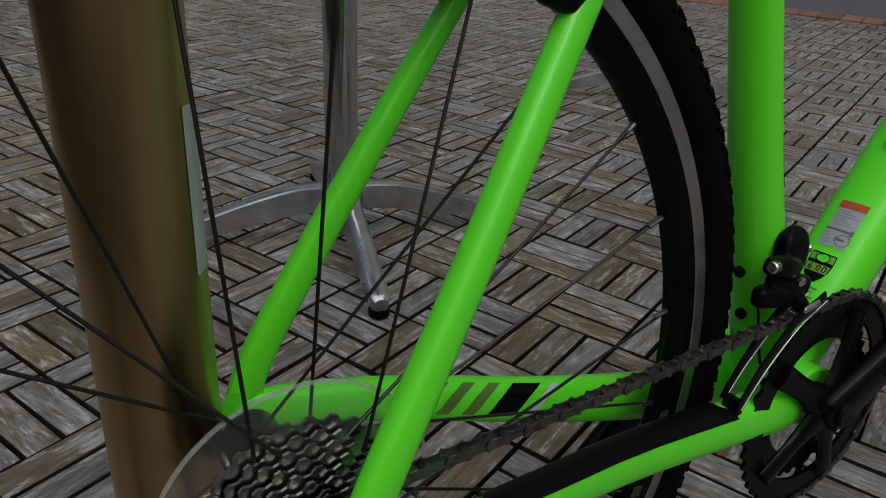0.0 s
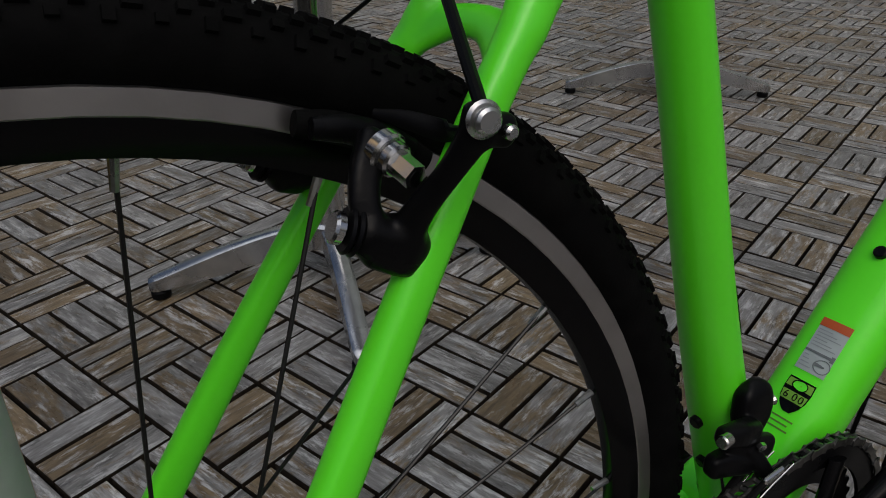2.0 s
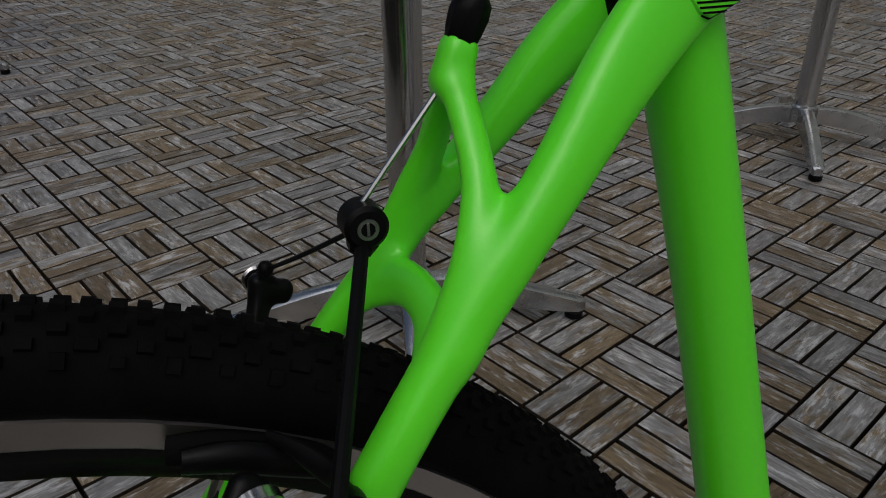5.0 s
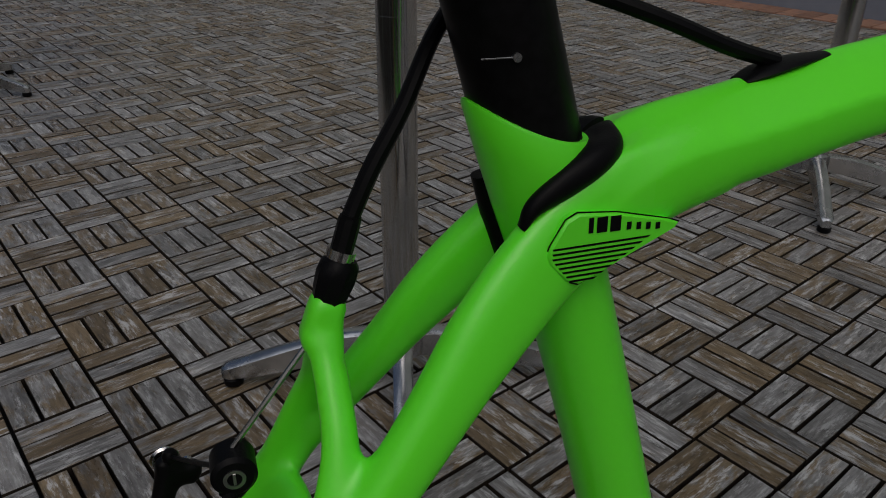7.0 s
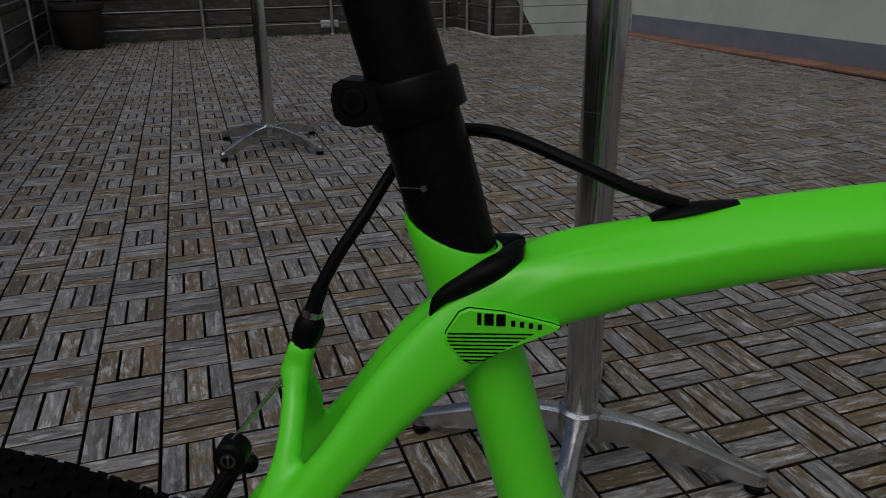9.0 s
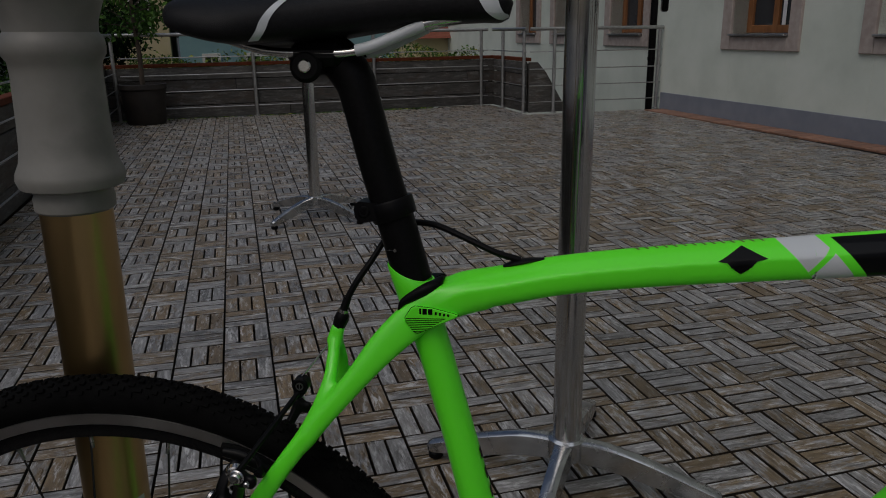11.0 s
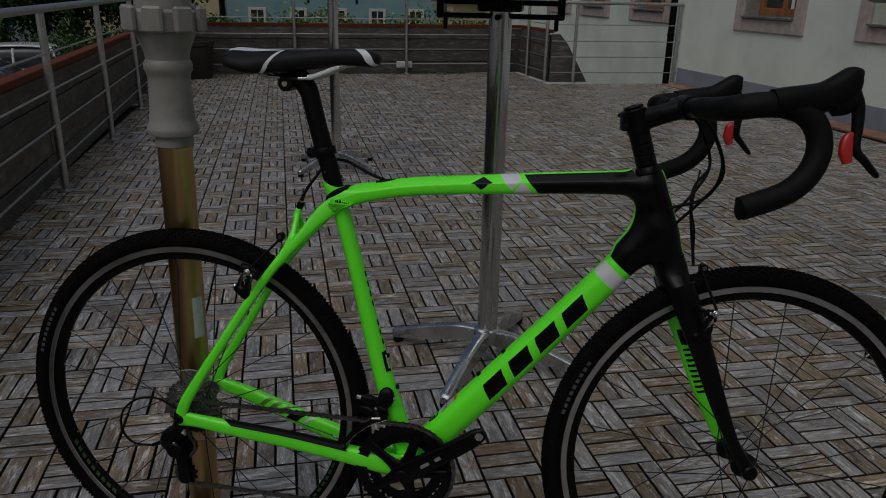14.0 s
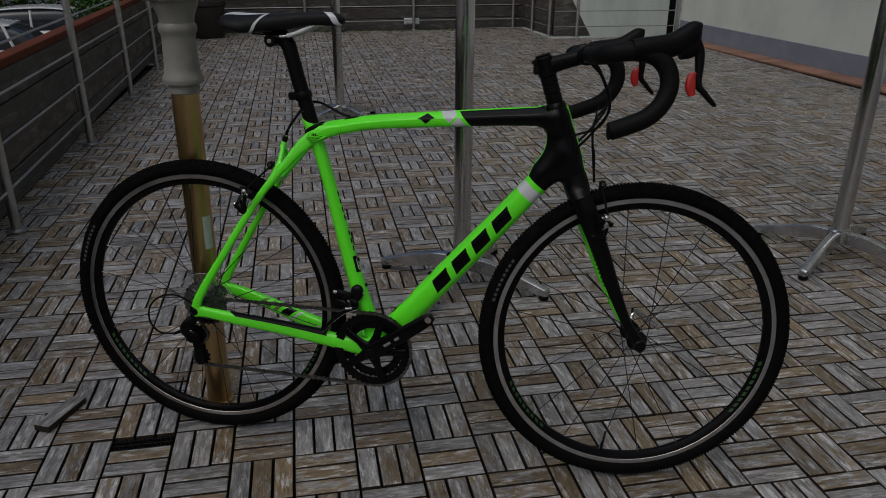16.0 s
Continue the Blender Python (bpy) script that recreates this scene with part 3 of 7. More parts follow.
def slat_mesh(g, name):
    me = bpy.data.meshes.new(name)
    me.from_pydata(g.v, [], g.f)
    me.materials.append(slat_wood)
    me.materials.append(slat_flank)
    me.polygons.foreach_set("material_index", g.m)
    lay = me.uv_layers.new(name="uv")
    li = np.zeros(len(me.loops), dtype=np.int32)
    me.loops.foreach_get("vertex_index", li)
    lay.data.foreach_set("uv", np.array(g.uv, dtype=np.float32)[li].ravel())
    me.update()
    return me


SW, SL = 0.0434, 0.1440
slats, near = Geo(), []
rng = random.Random(5)
missing = None
to_deck = DECK.inverted() @ TILES
for i in range(math.floor(U0 / BLOCK) - 4, math.ceil(U1 / BLOCK) + 4):
    for j in range(math.floor(V0 / BLOCK) - 4, math.ceil(V1 / BLOCK) + 4):
        cu, cv = (i + 0.5) * BLOCK, (j + 0.5) * BLOCK
        du, dv, _ = to_deck @ Vector((cu, cv, 0))
        if not (U0 + 0.04 < du < U1 and V0 < dv < V1 - 0.03) or (du > 3.52 and dv > 7.72):
            continue
        if du > 4.99:
            continue
        along_u = (i + j) % 2 == 0
        for k in (-1, 0, 1):
            o = k * BLOCK / 3
            a, b = (cu, cv + o) if along_u else (cu + o, cv)
            tilt = (rng.gauss(0, 0.006), rng.gauss(0, 0.012))
            lift = -0.0006 - abs(rng.gauss(0, 0.0012))
            turn = rng.gauss(0, 0.35)
            if i == -3 and j == -1 and k == 1:
                missing = (a, b)
                continue
            if -0.02 < cu < 1.5 and -0.62 < cv < 0.88 and len(near) < 300:
                near.append((a, b, along_u, lift, tilt, turn))
            else:
                slat_geo(slats, a, b, along_u, SL, SW + rng.gauss(0, 0.0006), 0.034, tilt, lift, rng)
far_slats = part("slats", slat_mesh(slats, "slats"), None, floor)
far_slats["kind"] = "stuff"
one = Geo()
slat_geo(one, 0, 0, True, SL, SW, 0.034, (0, 0), 0, rng)
slat_data = slat_mesh(one, "slat")
for a, b, along_u, lift, tilt, turn in near:
    part("slat", slat_data, None, floor, m=pose(a, b, lift, math.degrees(tilt[1]), -math.degrees(tilt[0]), (0 if along_u else 90) + turn))

# the plastic lattice that shows where a slat is gone, and that slat, lying loose
g = Geo()
for k in range(7):
    cbox(g, (-0.066 + k * 0.022, 0, -0.012), (0.004, 0.046, 0.012), 0.001)
for k in (-1, 0, 1):
    cbox(g, (0, k * 0.018, -0.013), (0.144, 0.004, 0.012), 0.001)
for k in range(6):
    for s in (-1, 1):
        cbox(g, (0, 0, 0), (0.026, 0.0035, 0.010), 0.001, pose(-0.055 + k * 0.022, 0.009 * s, -0.0125, 0, 0, 40 * s * (-1) ** k))
part("tile_lattice", g, black_plastic, floor, "bare black plastic tile lattice", pose(missing[0], missing[1], 0))
thin = Geo()
slat_geo(thin, 0, 0, True, SL, SW, 0.017, (0, 0), 0, rng)
loose = new("loose_slat", slat_mesh(thin, "loose_slat"))
loose.matrix_world = TILES @ pose(-0.608, 0.128, 0.0175, 0, 0, 66) @ pose(0, 0, 0, 0, 1.5, 0)
tagged(loose, "loose grey weathered deck slat lying on the tiles", "wood slat")
# ---- ground far below, to the horizon ----
g = Geo()
n = 24
gv = [(-600 + 1200 * i / n, -600 + 1200 * j / n, -2.2) for i in range(n + 1) for j in range(n + 1)]
g.add(gv, [(i * (n + 1) + j, (i + 1) * (n + 1) + j, (i + 1) * (n + 1) + j + 1, i * (n + 1) + j + 1) for i in range(n) for j in range(n)])
structure("ground", g, asphalt, "wet grey street below the terrace", "ground", DECK)
g = Geo()
cbox(g, ((U0 + U1) / 2, (V0 + 7.79) / 2, -1.15), (U1 - U0, 7.79 - V0, 2.1), 0.02)
cbox(g, ((U0 + 3.58) / 2, (7.79 + V1) / 2, -1.15), (3.58 - U0, V1 - 7.79, 2.1), 0.02)
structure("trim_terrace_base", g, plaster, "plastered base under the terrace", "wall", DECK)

# ---- plank parapets ----
PLANK = 0.152


def plank_wall(name, length, m, label, top=4, piece=3.0):
    g = Geo()
    cbox(g, (length / 2, 0.045, 0.29), (length, 0.03, 0.58), 0.002)
    w = structure(name, g, underlay, label, "parapet", m)
    r = random.Random(len(name))
    for row in range(top):
        x = -r.random() * 1.5
        while x < length - 0.01:
            a, b = max(0, x), min(length, x + piece)
            x += piece
            if b - a < 0.05:
                continue
            q = Geo()
            cbox(q, (0, 0, 0), (b - a - 0.004, 0.028, PLANK - 0.008), 0.004)
            part("plank", q, plank_wood, w, m=pose((a + b) / 2, r.gauss(0, 0.0015), PLANK * (row + 0.5), r.gauss(0, 0.6), 0, 0))
    q = Geo()
    cbox(q, (length / 2, 0.020, 0.630), (length, 0.085, 0.042), 0.004)
    part("cap_board", q, cap_wood, w, "red-brown cap board")
    return w


plank_wall("wall_west", V1 - V0 + 0.1, DECK @ pose(-1.255, V0, 0, 0, 0, 90), "grey weathered plank parapet with a red-brown cap")
plank_wall("wall_north", 4.91, DECK @ pose(-1.28, 9.09, 0, 0, 0, 0), "grey weathered plank parapet at the terrace end")
plank_wall("wall_niche", 1.10, DECK @ pose(3.61, 9.06, 0, 0, 0, -90), "short grey plank parapet beside the railing")
g = Geo()
prism(g, [(3.62, 0.0), (4.14, 0.0), (3.84, 0.48), (3.73, 0.60), (3.62, 0.60)], -7.93, -7.90, m=Matrix(((1, 0, 0, 0), (0, 0, -1, 0), (0, 1, 0, 0), (0, 0, 0, 1))))
structure("wall_slope", g, plank_wood, "sloping dark plank cheek beside the railing", "parapet", DECK)

# ---- planters with shrubs outside the parapets ----
g = Geo()
cbox(g, (-1.66, (V0 + V1) / 2, 0.02), (0.66, V1 - V0 + 1.2, 0.50), 0.02)
structure("trim_planter_west", g, soil, "long soil-filled planter outside the parapet", "planter", DECK)
g = Geo()
cbox(g, (1.15, 9.52, 0.29), (4.9, 0.66, 0.56), 0.02)
structure("trim_planter_north", g, soil, "soil-filled planter behind the end parapet", "planter", DECK)


def leaves(g, places, size, rng, mi=0, droop=0.3):
    """Pointed leaves: two folded halves each."""
    for p in places:
        s = size * rng.uniform(0.6, 1.3)
        m = Matrix.Translation(p) @ Euler((rng.uniform(-1.2, 1.2), rng.uniform(-1.2, 1.2) + droop, rng.uniform(0, 6.28))).to_matrix().to_4x4()
        g.add([(0, 0, 0), (s * 0.5, s * 0.28, s * 0.1), (s, 0, -s * 0.05), (s * 0.5, -s * 0.28, s * 0.1)], [(0, 2, 1), (0, 3, 2)], mi, m)


def shrub_row(name, u0, u1, v0, v1, z, height, count, mats, label, size=0.05, seed=1, gaps=0.4):
    rng = random.Random(seed)
    g = Geo()
    places = [[], []]
    for _ in range(count):
        u, v = rng.uniform(u0, u1), rng.uniform(v0, v1)
        hgt = height * max(0.15, noise.noise(Vector((u * 1.7, v * 1.7, seed))) * 0.9 + 0.55)
        if noise.noise(Vector((u * 3.1, v * 3.1, seed + 9))) < -gaps:
            continue
        places[rng.random() < 0.35].append((u, v, z + hgt * rng.random() ** 0.7))
    leaves(g, places[0], size, rng, 0)
    leaves(g, places[1], size * 0.9, rng, 1)
    ob = new(name, g.mesh(name, mats))
    ob.matrix_world = DECK
    return tagged(ob, label, "shrubs", kind="stuff")


shrub_row("shrubs", -2.05, -1.45, 6.6, 9.9, 0.27, 0.50, 2600, [leaf_dark, leaf_mid], "low dark green shrubs in the planter outside the parapet", 0.05, 3)
shrub_row("shrubs", -1.0, 3.5, 9.25, 9.8, 0.55, 0.30, 3600, [leaf_mid, leaf_yellow], "low green and yellow shrubs in the end planter", 0.05, 8)

# ---- railing: posts, handrail and wires ----


def railing(name, pts, posts, label, rail_z=0.985, wires=(0.13, 0.325, 0.52, 0.722), over=0.0):
    """pts: deck places of the run; posts: deck places of uprights."""
    th = thing(name, label, "railing", DECK)
    for u, v in posts:
        g = Geo()
        rod(g, (u, v, 0.0), (u, v, rail_z - 0.02), 0.021, segs=14)
        rod(g, (u, v, rail_z - 0.03), (u, v, rail_z - 0.004), 0.008, segs=10)
        lathe(g, [(0.045, 0.001), (0.045, 0.006), (0.03, 0.010), (0.021, 0.014)], 16, m=Matrix.Translation((u, v, 0)))
        part("post", g, galvanised, th)
    g = Geo()
    for a, b in zip(pts, pts[1:]):
        rod(g, (*a, rail_z), (*b, rail_z), 0.021, segs=14)
    part("handrail", g, galvanised, th)
    for w in wires:
        g = Geo()
        for a, b in zip(pts, pts[1:]):
            rod(g, (*a, w), (*b, w), 0.006, segs=8)
        part("wire", g, galvanised, th)
    return th


railing("railing", [(-1.13, V0), (-1.13, 8.98)], [(-1.13, 0.135 + 1.51 * k) for k in range(-3, 6)] + [(-1.13, 8.94)], "stainless steel railing with round posts and four thin rails", wires=(0.180, 0.374, 0.563, 0.757))
railing("railing", [(-1.08, 9.02), (3.50, 9.02)], [(0.45, 9.02), (1.95, 9.02), (3.40, 9.00)], "stainless steel railing in front of the end parapet")
railing("railing", [(3.55, 8.96), (3.57, 7.88)], [(3.56, 8.62), (3.57, 7.95)], "short stainless steel railing run at the corner")
railing("railing", [(3.60, 7.84), (5.32, 7.72)], [(3.90, 7.80), (5.28, 7.73)], "stainless steel railing closing the gap to the house")

# ---- house on the far side ----
WU = 5.33
g = Geo()
WIN = [(-6.6, -5.4), (-3.9, -2.7), (-1.3, -0.1), (1.1, 2.3), (3.54, 4.69), (5.41, 6.57), (8.03, 9.19), (9.88, 11.0), (11.40, 12.45)]
# TOP: unseen upper wall, raised to keep sky light off the deck's right
ZS, ZT, TOP = 0.88, 2.30, 11.5
edges_v = [-9.0] + [e for a, b in WIN for e in (a + 0.15, b - 0.15)] + [18.0]
for k in range(0, len(edges_v), 2):
    a, b = edges_v[k], edges_v[k + 1]
    cbox(g, (WU + 0.2, (a + b) / 2, (TOP - 2.2) / 2), (0.4, b - a, TOP + 2.2), 0.002)
for a, b in WIN:
    a, b = a + 0.15, b - 0.15
    cbox(g, (WU + 0.2, (a + b) / 2, (ZS - 2.2) / 2), (0.4, b - a, ZS + 2.2), 0.002)
    cbox(g, (WU + 0.2, (a + b) / 2, (ZT + TOP) / 2), (0.4, b - a, TOP - ZT), 0.002)
structure("wall_east", g, plaster, "pale rough-plastered house wall with deep stone-framed windows", "wall", DECK)
g = Geo()
cbox(g, (WU - 0.004, -0.70, 0.09), (0.012, 16.8, 0.22), 0.003)
structure("baseboard", g, plinth_paint, "blue-grey painted plinth along the house wall", "plinth", DECK)
for k, (a, b) in enumerate(WIN):
    win = Geo()
    c, w = (a + b) / 2, b - a
    for v in (a + 0.075, b - 0.075):
        cbox(win, (WU + 0.09, v, (0.74 + ZT + 0.15) / 2), (0.24, 0.15, ZT + 0.15 - 0.74), 0.006)
    cbox(win, (WU + 0.09, c, 0.808), (0.24, w - 0.304, 0.136), 0.006)
    cbox(win, (WU + 0.09, c, ZT + 0.075), (0.24, w - 0.304, 0.15), 0.006)
    wob = structure("window_%d" % (k + 1), win, sandstone, "brown wooden window in a grey-brown sandstone surround", "window", DECK)
    q = Geo()
    cbox(q, (WU + 0.03, c, 0.893), (0.20, w - 0.31, 0.022), 0.004)
    part("window_sill", q, galvanised, wob, "grey metal sill")
    q = Geo()
    for v in (a + 0.19, c, b - 0.19):
        cbox(q, (WU + 0.20, v, (0.91 + ZT) / 2), (0.06, 0.075, ZT - 0.91), 0.006)
    for z in (0.95, 1.75, ZT - 0.04):
        cbox(q, (WU + 0.20, c, z), (0.055, w - 0.32, 0.08), 0.006)
    part("window_frame", q, brown_frame, wob, "brown stained wooden frame")
    for v0, v1 in ((a + 0.22, c - 0.03), (c + 0.03, b - 0.22)):
        q = Geo()
        cbox(q, (WU + 0.21, (v0 + v1) / 2, 1.6), (0.008, v1 - v0, 1.36), 0.001)
        part("pane", q, glass_dark, wob)
    q = Geo()
    cbox(q, (WU + 0.196, c - 0.10, 1.6), (0.006, 0.05, 1.3), 0.001)
    part("curtain", q, curtain, wob, "strip of white curtain")
g = Geo()
rod(g, (WU - 0.02, 7.93, -2.0), (WU - 0.02, 7.93, 11.2), 0.048, segs=18)
for z in (0.6, 2.4):
    rod(g, (WU - 0.02, 7.93, z - 0.02), (WU - 0.02, 7.93, z + 0.02), 0.054, segs=18)
tagged(new("downpipe", g.mesh("downpipe", black_satin)), "dark metal downpipe fixed to the house wall", "downpipe")
bpy.data.objects["downpipe"].matrix_world = DECK
# terracotta strip along the wall foot
strip = structure("trim_strip", Geo().add([(5.04, V0, -0.02), (5.325, V0, -0.02), (5.325, 7.70, -0.02), (5.04, 7.70, -0.02)], [(0, 1, 2, 3)]), underlay, "terracotta tile strip along the house wall", "tile strip", DECK)
q = Geo()
cbox(q, (0, 0, 0), (0.262, 0.118, 0.02), 0.003)
tile_data = q.mesh("tile", orange_tile)
for k in range(int((7.70 - V0) / 0.125)):
    part("tile", tile_data, None, strip, m=pose(5.183, V0 + 0.0625 + 0.125 * k, -0.008 + 0.001 * (k % 3), 0, 0, 0.4 * ((k * 7) % 5 - 2)))

# ---- high tables ----


def high_table(m, label, turn):
    th = thing("high_table", label, "table", m, "high tables")
    g = Geo()
    lathe(g, [(0.034, 0.066), (0.042, 0.070), (0.0435, 0.10), (0.041, 0.114), (0.034, 0.119)], 28)
    part("hub", g, foot_alu, th)
    for k in range(4):
        g = Geo()
        blade(g, [(0.020, 0.113, 0.066, 0.020, 0.020), (0.060, 0.113, 0.062, 0.0165, 0.0185), (0.11, 0.108, 0.056, 0.0145, 0.018), (0.18, 0.091, 0.042, 0.0140, 0.0175), (0.25, 0.069, 0.028, 0.0138, 0.0165), (0.312, 0.0485, 0.019, 0.0140, 0.0155), (0.327, 0.0440, 0.018, 0.0125, 0.0135), (0.336, 0.0390, 0.0185, 0.0085, 0.0090)], 5)
        leg = part("leg", g, foot_alu, th, m=pose(0, 0, 0, 0, 0, turn + 90 * k))
        q = Geo()
        lathe(q, [(0.015, 0.0), (0.018, 0.003), (0.018, 0.014), (0.012, 0.018), (0.008, 0.03)], 18, m=Matrix.Translation((0.318, 0, 0)))
        part("foot", q, black_plastic, leg, "black plastic levelling foot")
    g = Geo()
    rod(g, (0, 0, 0.105), (0, 0, 0.673), 0.0315, segs=28)
    rod(g, (0, 0, 0.6745), (0, 0, 1.075), 0.0315, segs=28)
    rod(g, (0, 0, 0.672), (0, 0, 0.676), 0.0305, segs=28)
    part("pole", g, pole_alu, th, "polished aluminium pole")
    g = Geo()
    for z in (1.062, 1.098):
        cbox(g, (0, 0, z), (0.34, 0.016, 0.014), 0.003)
        cbox(g, (0, 0, z), (0.016, 0.20, 0.014), 0.003)
    for x in (-0.165, 0.165):
        cbox(g, (x, 0, 1.085), (0.02, 0.07, 0.06), 0.004)
        cbox(g, (x * 0.93, 0.0, 1.045), (0.012, 0.02, 0.04), 0.003)
    cbox(g, (0, 0, 1.09), (0.12, 0.10, 0.03), 0.004)
    part("folding_bracket", g, black_satin, th, "dark folding bracket under the top")
    g = Geo()
    lathe(g, [(0.278, 1.114), (0.296, 1.116), (0.303, 1.124), (0.303, 1.132), (0.296, 1.140), (0.278, 1.142)], 56)
    part("tabletop", g, material("table_laminate", [(0.16, 0.17, 0.165), (0.22, 0.23, 0.22)], rough=0.4, scale=20, detail=8), th, "grey round laminate top")
    return th


high_table(pose(0.482, 0.974, 0, 0, 0, 0), "tall bistro table with a polished aluminium pole on four feet", 255)
high_table(pose(-0.762, 3.44, 0, 0, 0, 0), "tall round bistro table standing alone on the deck", 62)
high_table(pose(1.922, 1.505, 0, 0, 0, 0), "tall bistro table with a cast aluminium cross foot", 235)

# ---- parasol stand: brass-coloured pole in a pale socket ----
par = thing("parasol_stand", "brass-coloured parasol pole with a pale plastic clamp socket", "parasol stand", pose(-0.052, 0.097, 0, -0.3, 0.75, 0))
g = Geo()
lathe(g, [(0.0313, 0.0), (0.0313, 0.84), (0.0313, 0.870)], 40)
pole = part("pole", g, brass, par, "scuffed brass-coloured metal pole")
g = Geo()
lathe(g, [(0.036, 0.0), (0.036, 0.012), (0.033, 0.014)], 36)
part("base_ring", g, brass, par)
g = Geo()
lathe(g, [(0.0325, 0.846), (0.0345, 0.848), (0.0348, 0.858), (0.0335, 0.862), (0.0345, 0.866), (0.0440, 0.869), (0.0462, 0.876), (0.0455, 0.882), (0.0415, 0.891), (0.0392, 0.905), (0.0380, 0.93),
          (0.0372, 0.968), (0.0380, 0.978), (0.0418, 0.984), (0.0425, 0.991), (0.0415, 0.998), (0.0378, 1.003), (0.0385, 1.012), (0.0430, 1.026), (0.0490, 1.040), (0.052, 1.052)], 48)
part("socket", g, cast_grey, par, "pale grey flared plastic socket")
g = Geo()
lathe(g, [(0.052, 1.050), (0.060, 1.053), (0.060, 1.085), (0.048, 1.09), (0.046, 1.35)], 40)
part("clamp_ring", g, cast_grey, par)
for k in range(8):
    q = Geo()
    cbox(q, (0.064, 0, 1.073), (0.014, 0.034, 0.044), 0.004)
    part("clamp_jaw", q, cast_grey, par, m=pose(0, 0, 0, 0, 0, 45 * k + 12))
g = Geo()
for h0, h1 in ((0.0, 1.0),):
    vs = [(0.0317 * math.cos(a), 0.0317 * math.sin(a), z) for z in (0.462, 0.548) for a in np.linspace(-0.85, -0.12, 9)]
    g.add(vs, [(i, i + 1, i + 10, i + 9) for i in range(8)])
part("sticker", g, material("pale_sticker", [(0.42, 0.47, 0.44), (0.50, 0.55, 0.52)], rough=0.5, scale=60), pole, "pale green paper sticker")

# ---- bicycle ----
bike = thing("bicycle", "neon green and black cyclocross bicycle leaning on a brass pole", "bicycle", pose(0, 0, 0, -4.6, 0, 0))
XZ = Matrix(((1, 0, 0, 0), (0, 0, -1, 0), (0, 1, 0, 0), (0, 0, 0, 1)))  # outline (x, z) raised towards -y
AX = (0.815, 0, 0.855)
STEER = Matrix.Translation(AX) @ Matrix.Rotation(radians(10.5), 4, Vector((-0.309, 0, 0.951))) @ Matrix.Translation([-c for c in AX])
BB, RA, FA = (0.425, 0.281), (-0.004, 0.3515), (1.020, 0.3515)


def bars_on(tb, name, parent, mat, patches, off=0.0006, label=""):
    for c in patches:
        part(name, tb.decal(Geo(), c, 5, 5, off), mat, parent, label)


def bolts(rods, mat, parent, label="", name="bolt", m=None):
    """One object for each (start, end, radius, sides)."""
    for p0, p1, r, n in rods:
        g = Geo()
        rod(g, p0, p1, r, segs=n, bevel=0.001 if n > 8 else 0)
        part(name, g, mat, parent, label, m)


# main tubes
st = Tube([(0.425, 0, 0.281, 0.030, 0.023), (0.4010, 0, 0.345, 0.0236, 0.0205), (0.3624, 0, 0.474, 0.0194, 0.0176), (0.3184, 0, 0.650, 0.0167, 0.0146), (0.2858, 0, 0.770, 0.0167, 0.0149), (0.2765, 0, 0.800, 0.0170, 0.0155)], 6)
g = Geo()
st.into(g, 28)
seat_tube = part("seat_tube", g, green_paint, bike)
rods = []
for d, ang, way in ((0.082, 90, -1), (0.122, 90, -1), (0.145, -90, 1), (0.21, -90, 1)):
    p = Vector(st.point(d, ang, -0.001))
    rods.append((p, p + Vector((0.005 * way, 0, 0.0013 * way)), 0.0046, 12))
bolts(rods, black_satin, seat_tube, "black bottle-cage bolt")
bars_on(st, "decal", seat_tube, black_gloss, [[(0.235 + 0.019 * k, 270), (0.246 + 0.019 * k, 270), (0.244 + 0.019 * k, 252), (0.234 + 0.019 * k, 252)] for k in range(8) if k != 3] +
        [[(0.180, 262), (0.222, 266), (0.222, 226), (0.184, 222)]])
bars_on(st, "cable_slot", seat_tube, black_gloss, [[(0.034, 116), (0.094, 121), (0.094, 126), (0.034, 121)]], label="narrow dark cable slot")
bars_on(st, "small_mark", seat_tube, black_gloss, [[(0.030, 57), (0.040, 58), (0.043, 49), (0.034, 50)]])
bars_on(st, "decal_bar", seat_tube, white_gloss, [[(0.187, 254), (0.214, 256), (0.214, 246), (0.187, 244)]], 0.001)

dt = Tube([(0.4340, 0, 0.2885, 0.0290, 0.0275), (0.4980, 0, 0.3603, 0.0302, 0.0285), (0.6090, 0, 0.4880, 0.0300, 0.0282), (0.700, 0, 0.593, 0.029, 0.0265), (0.783, 0, 0.691, 0.026, 0.0255), (0.840, 0, 0.757, 0.023, 0.026)], 6, power=2.5)
g = Geo()
dt.cut(0, 0.3315).into(g, 40, caps=False)
down_tube = part("down_tube", g, down_tube_paint, bike)
# four slanted blocks in place of the maker's name
bars_on(dt, "block_mark", down_tube, black_gloss, [[(a, 201), (b - 0.013, 201), (b, 152), (a + 0.013, 152)] for a, b in ((0.198, 0.258), (0.263, 0.324), (0.329, 0.390), (0.395, 0.458))], label="black slanted block")
bars_on(dt, "warning_sticker", down_tube, material("grey_sticker", [(0.36, 0.40, 0.41), (0.44, 0.48, 0.49)], rough=0.4, scale=60), [[(0.1055, 76), (0.1490, 75), (0.1490, 110), (0.1055, 111)]], label="pale grey warning sticker")
bars_on(dt, "sticker_bar", down_tube, material("orange_bar", (0.5, 0.09, 0.02), rough=0.4), [[(0.1425, 75), (0.1493, 75), (0.1493, 110), (0.1425, 110)]], 0.0010)
sticker_grey = material("faded_print", [(0.10, 0.11, 0.12), (0.17, 0.18, 0.19)], rough=0.5, scale=80)
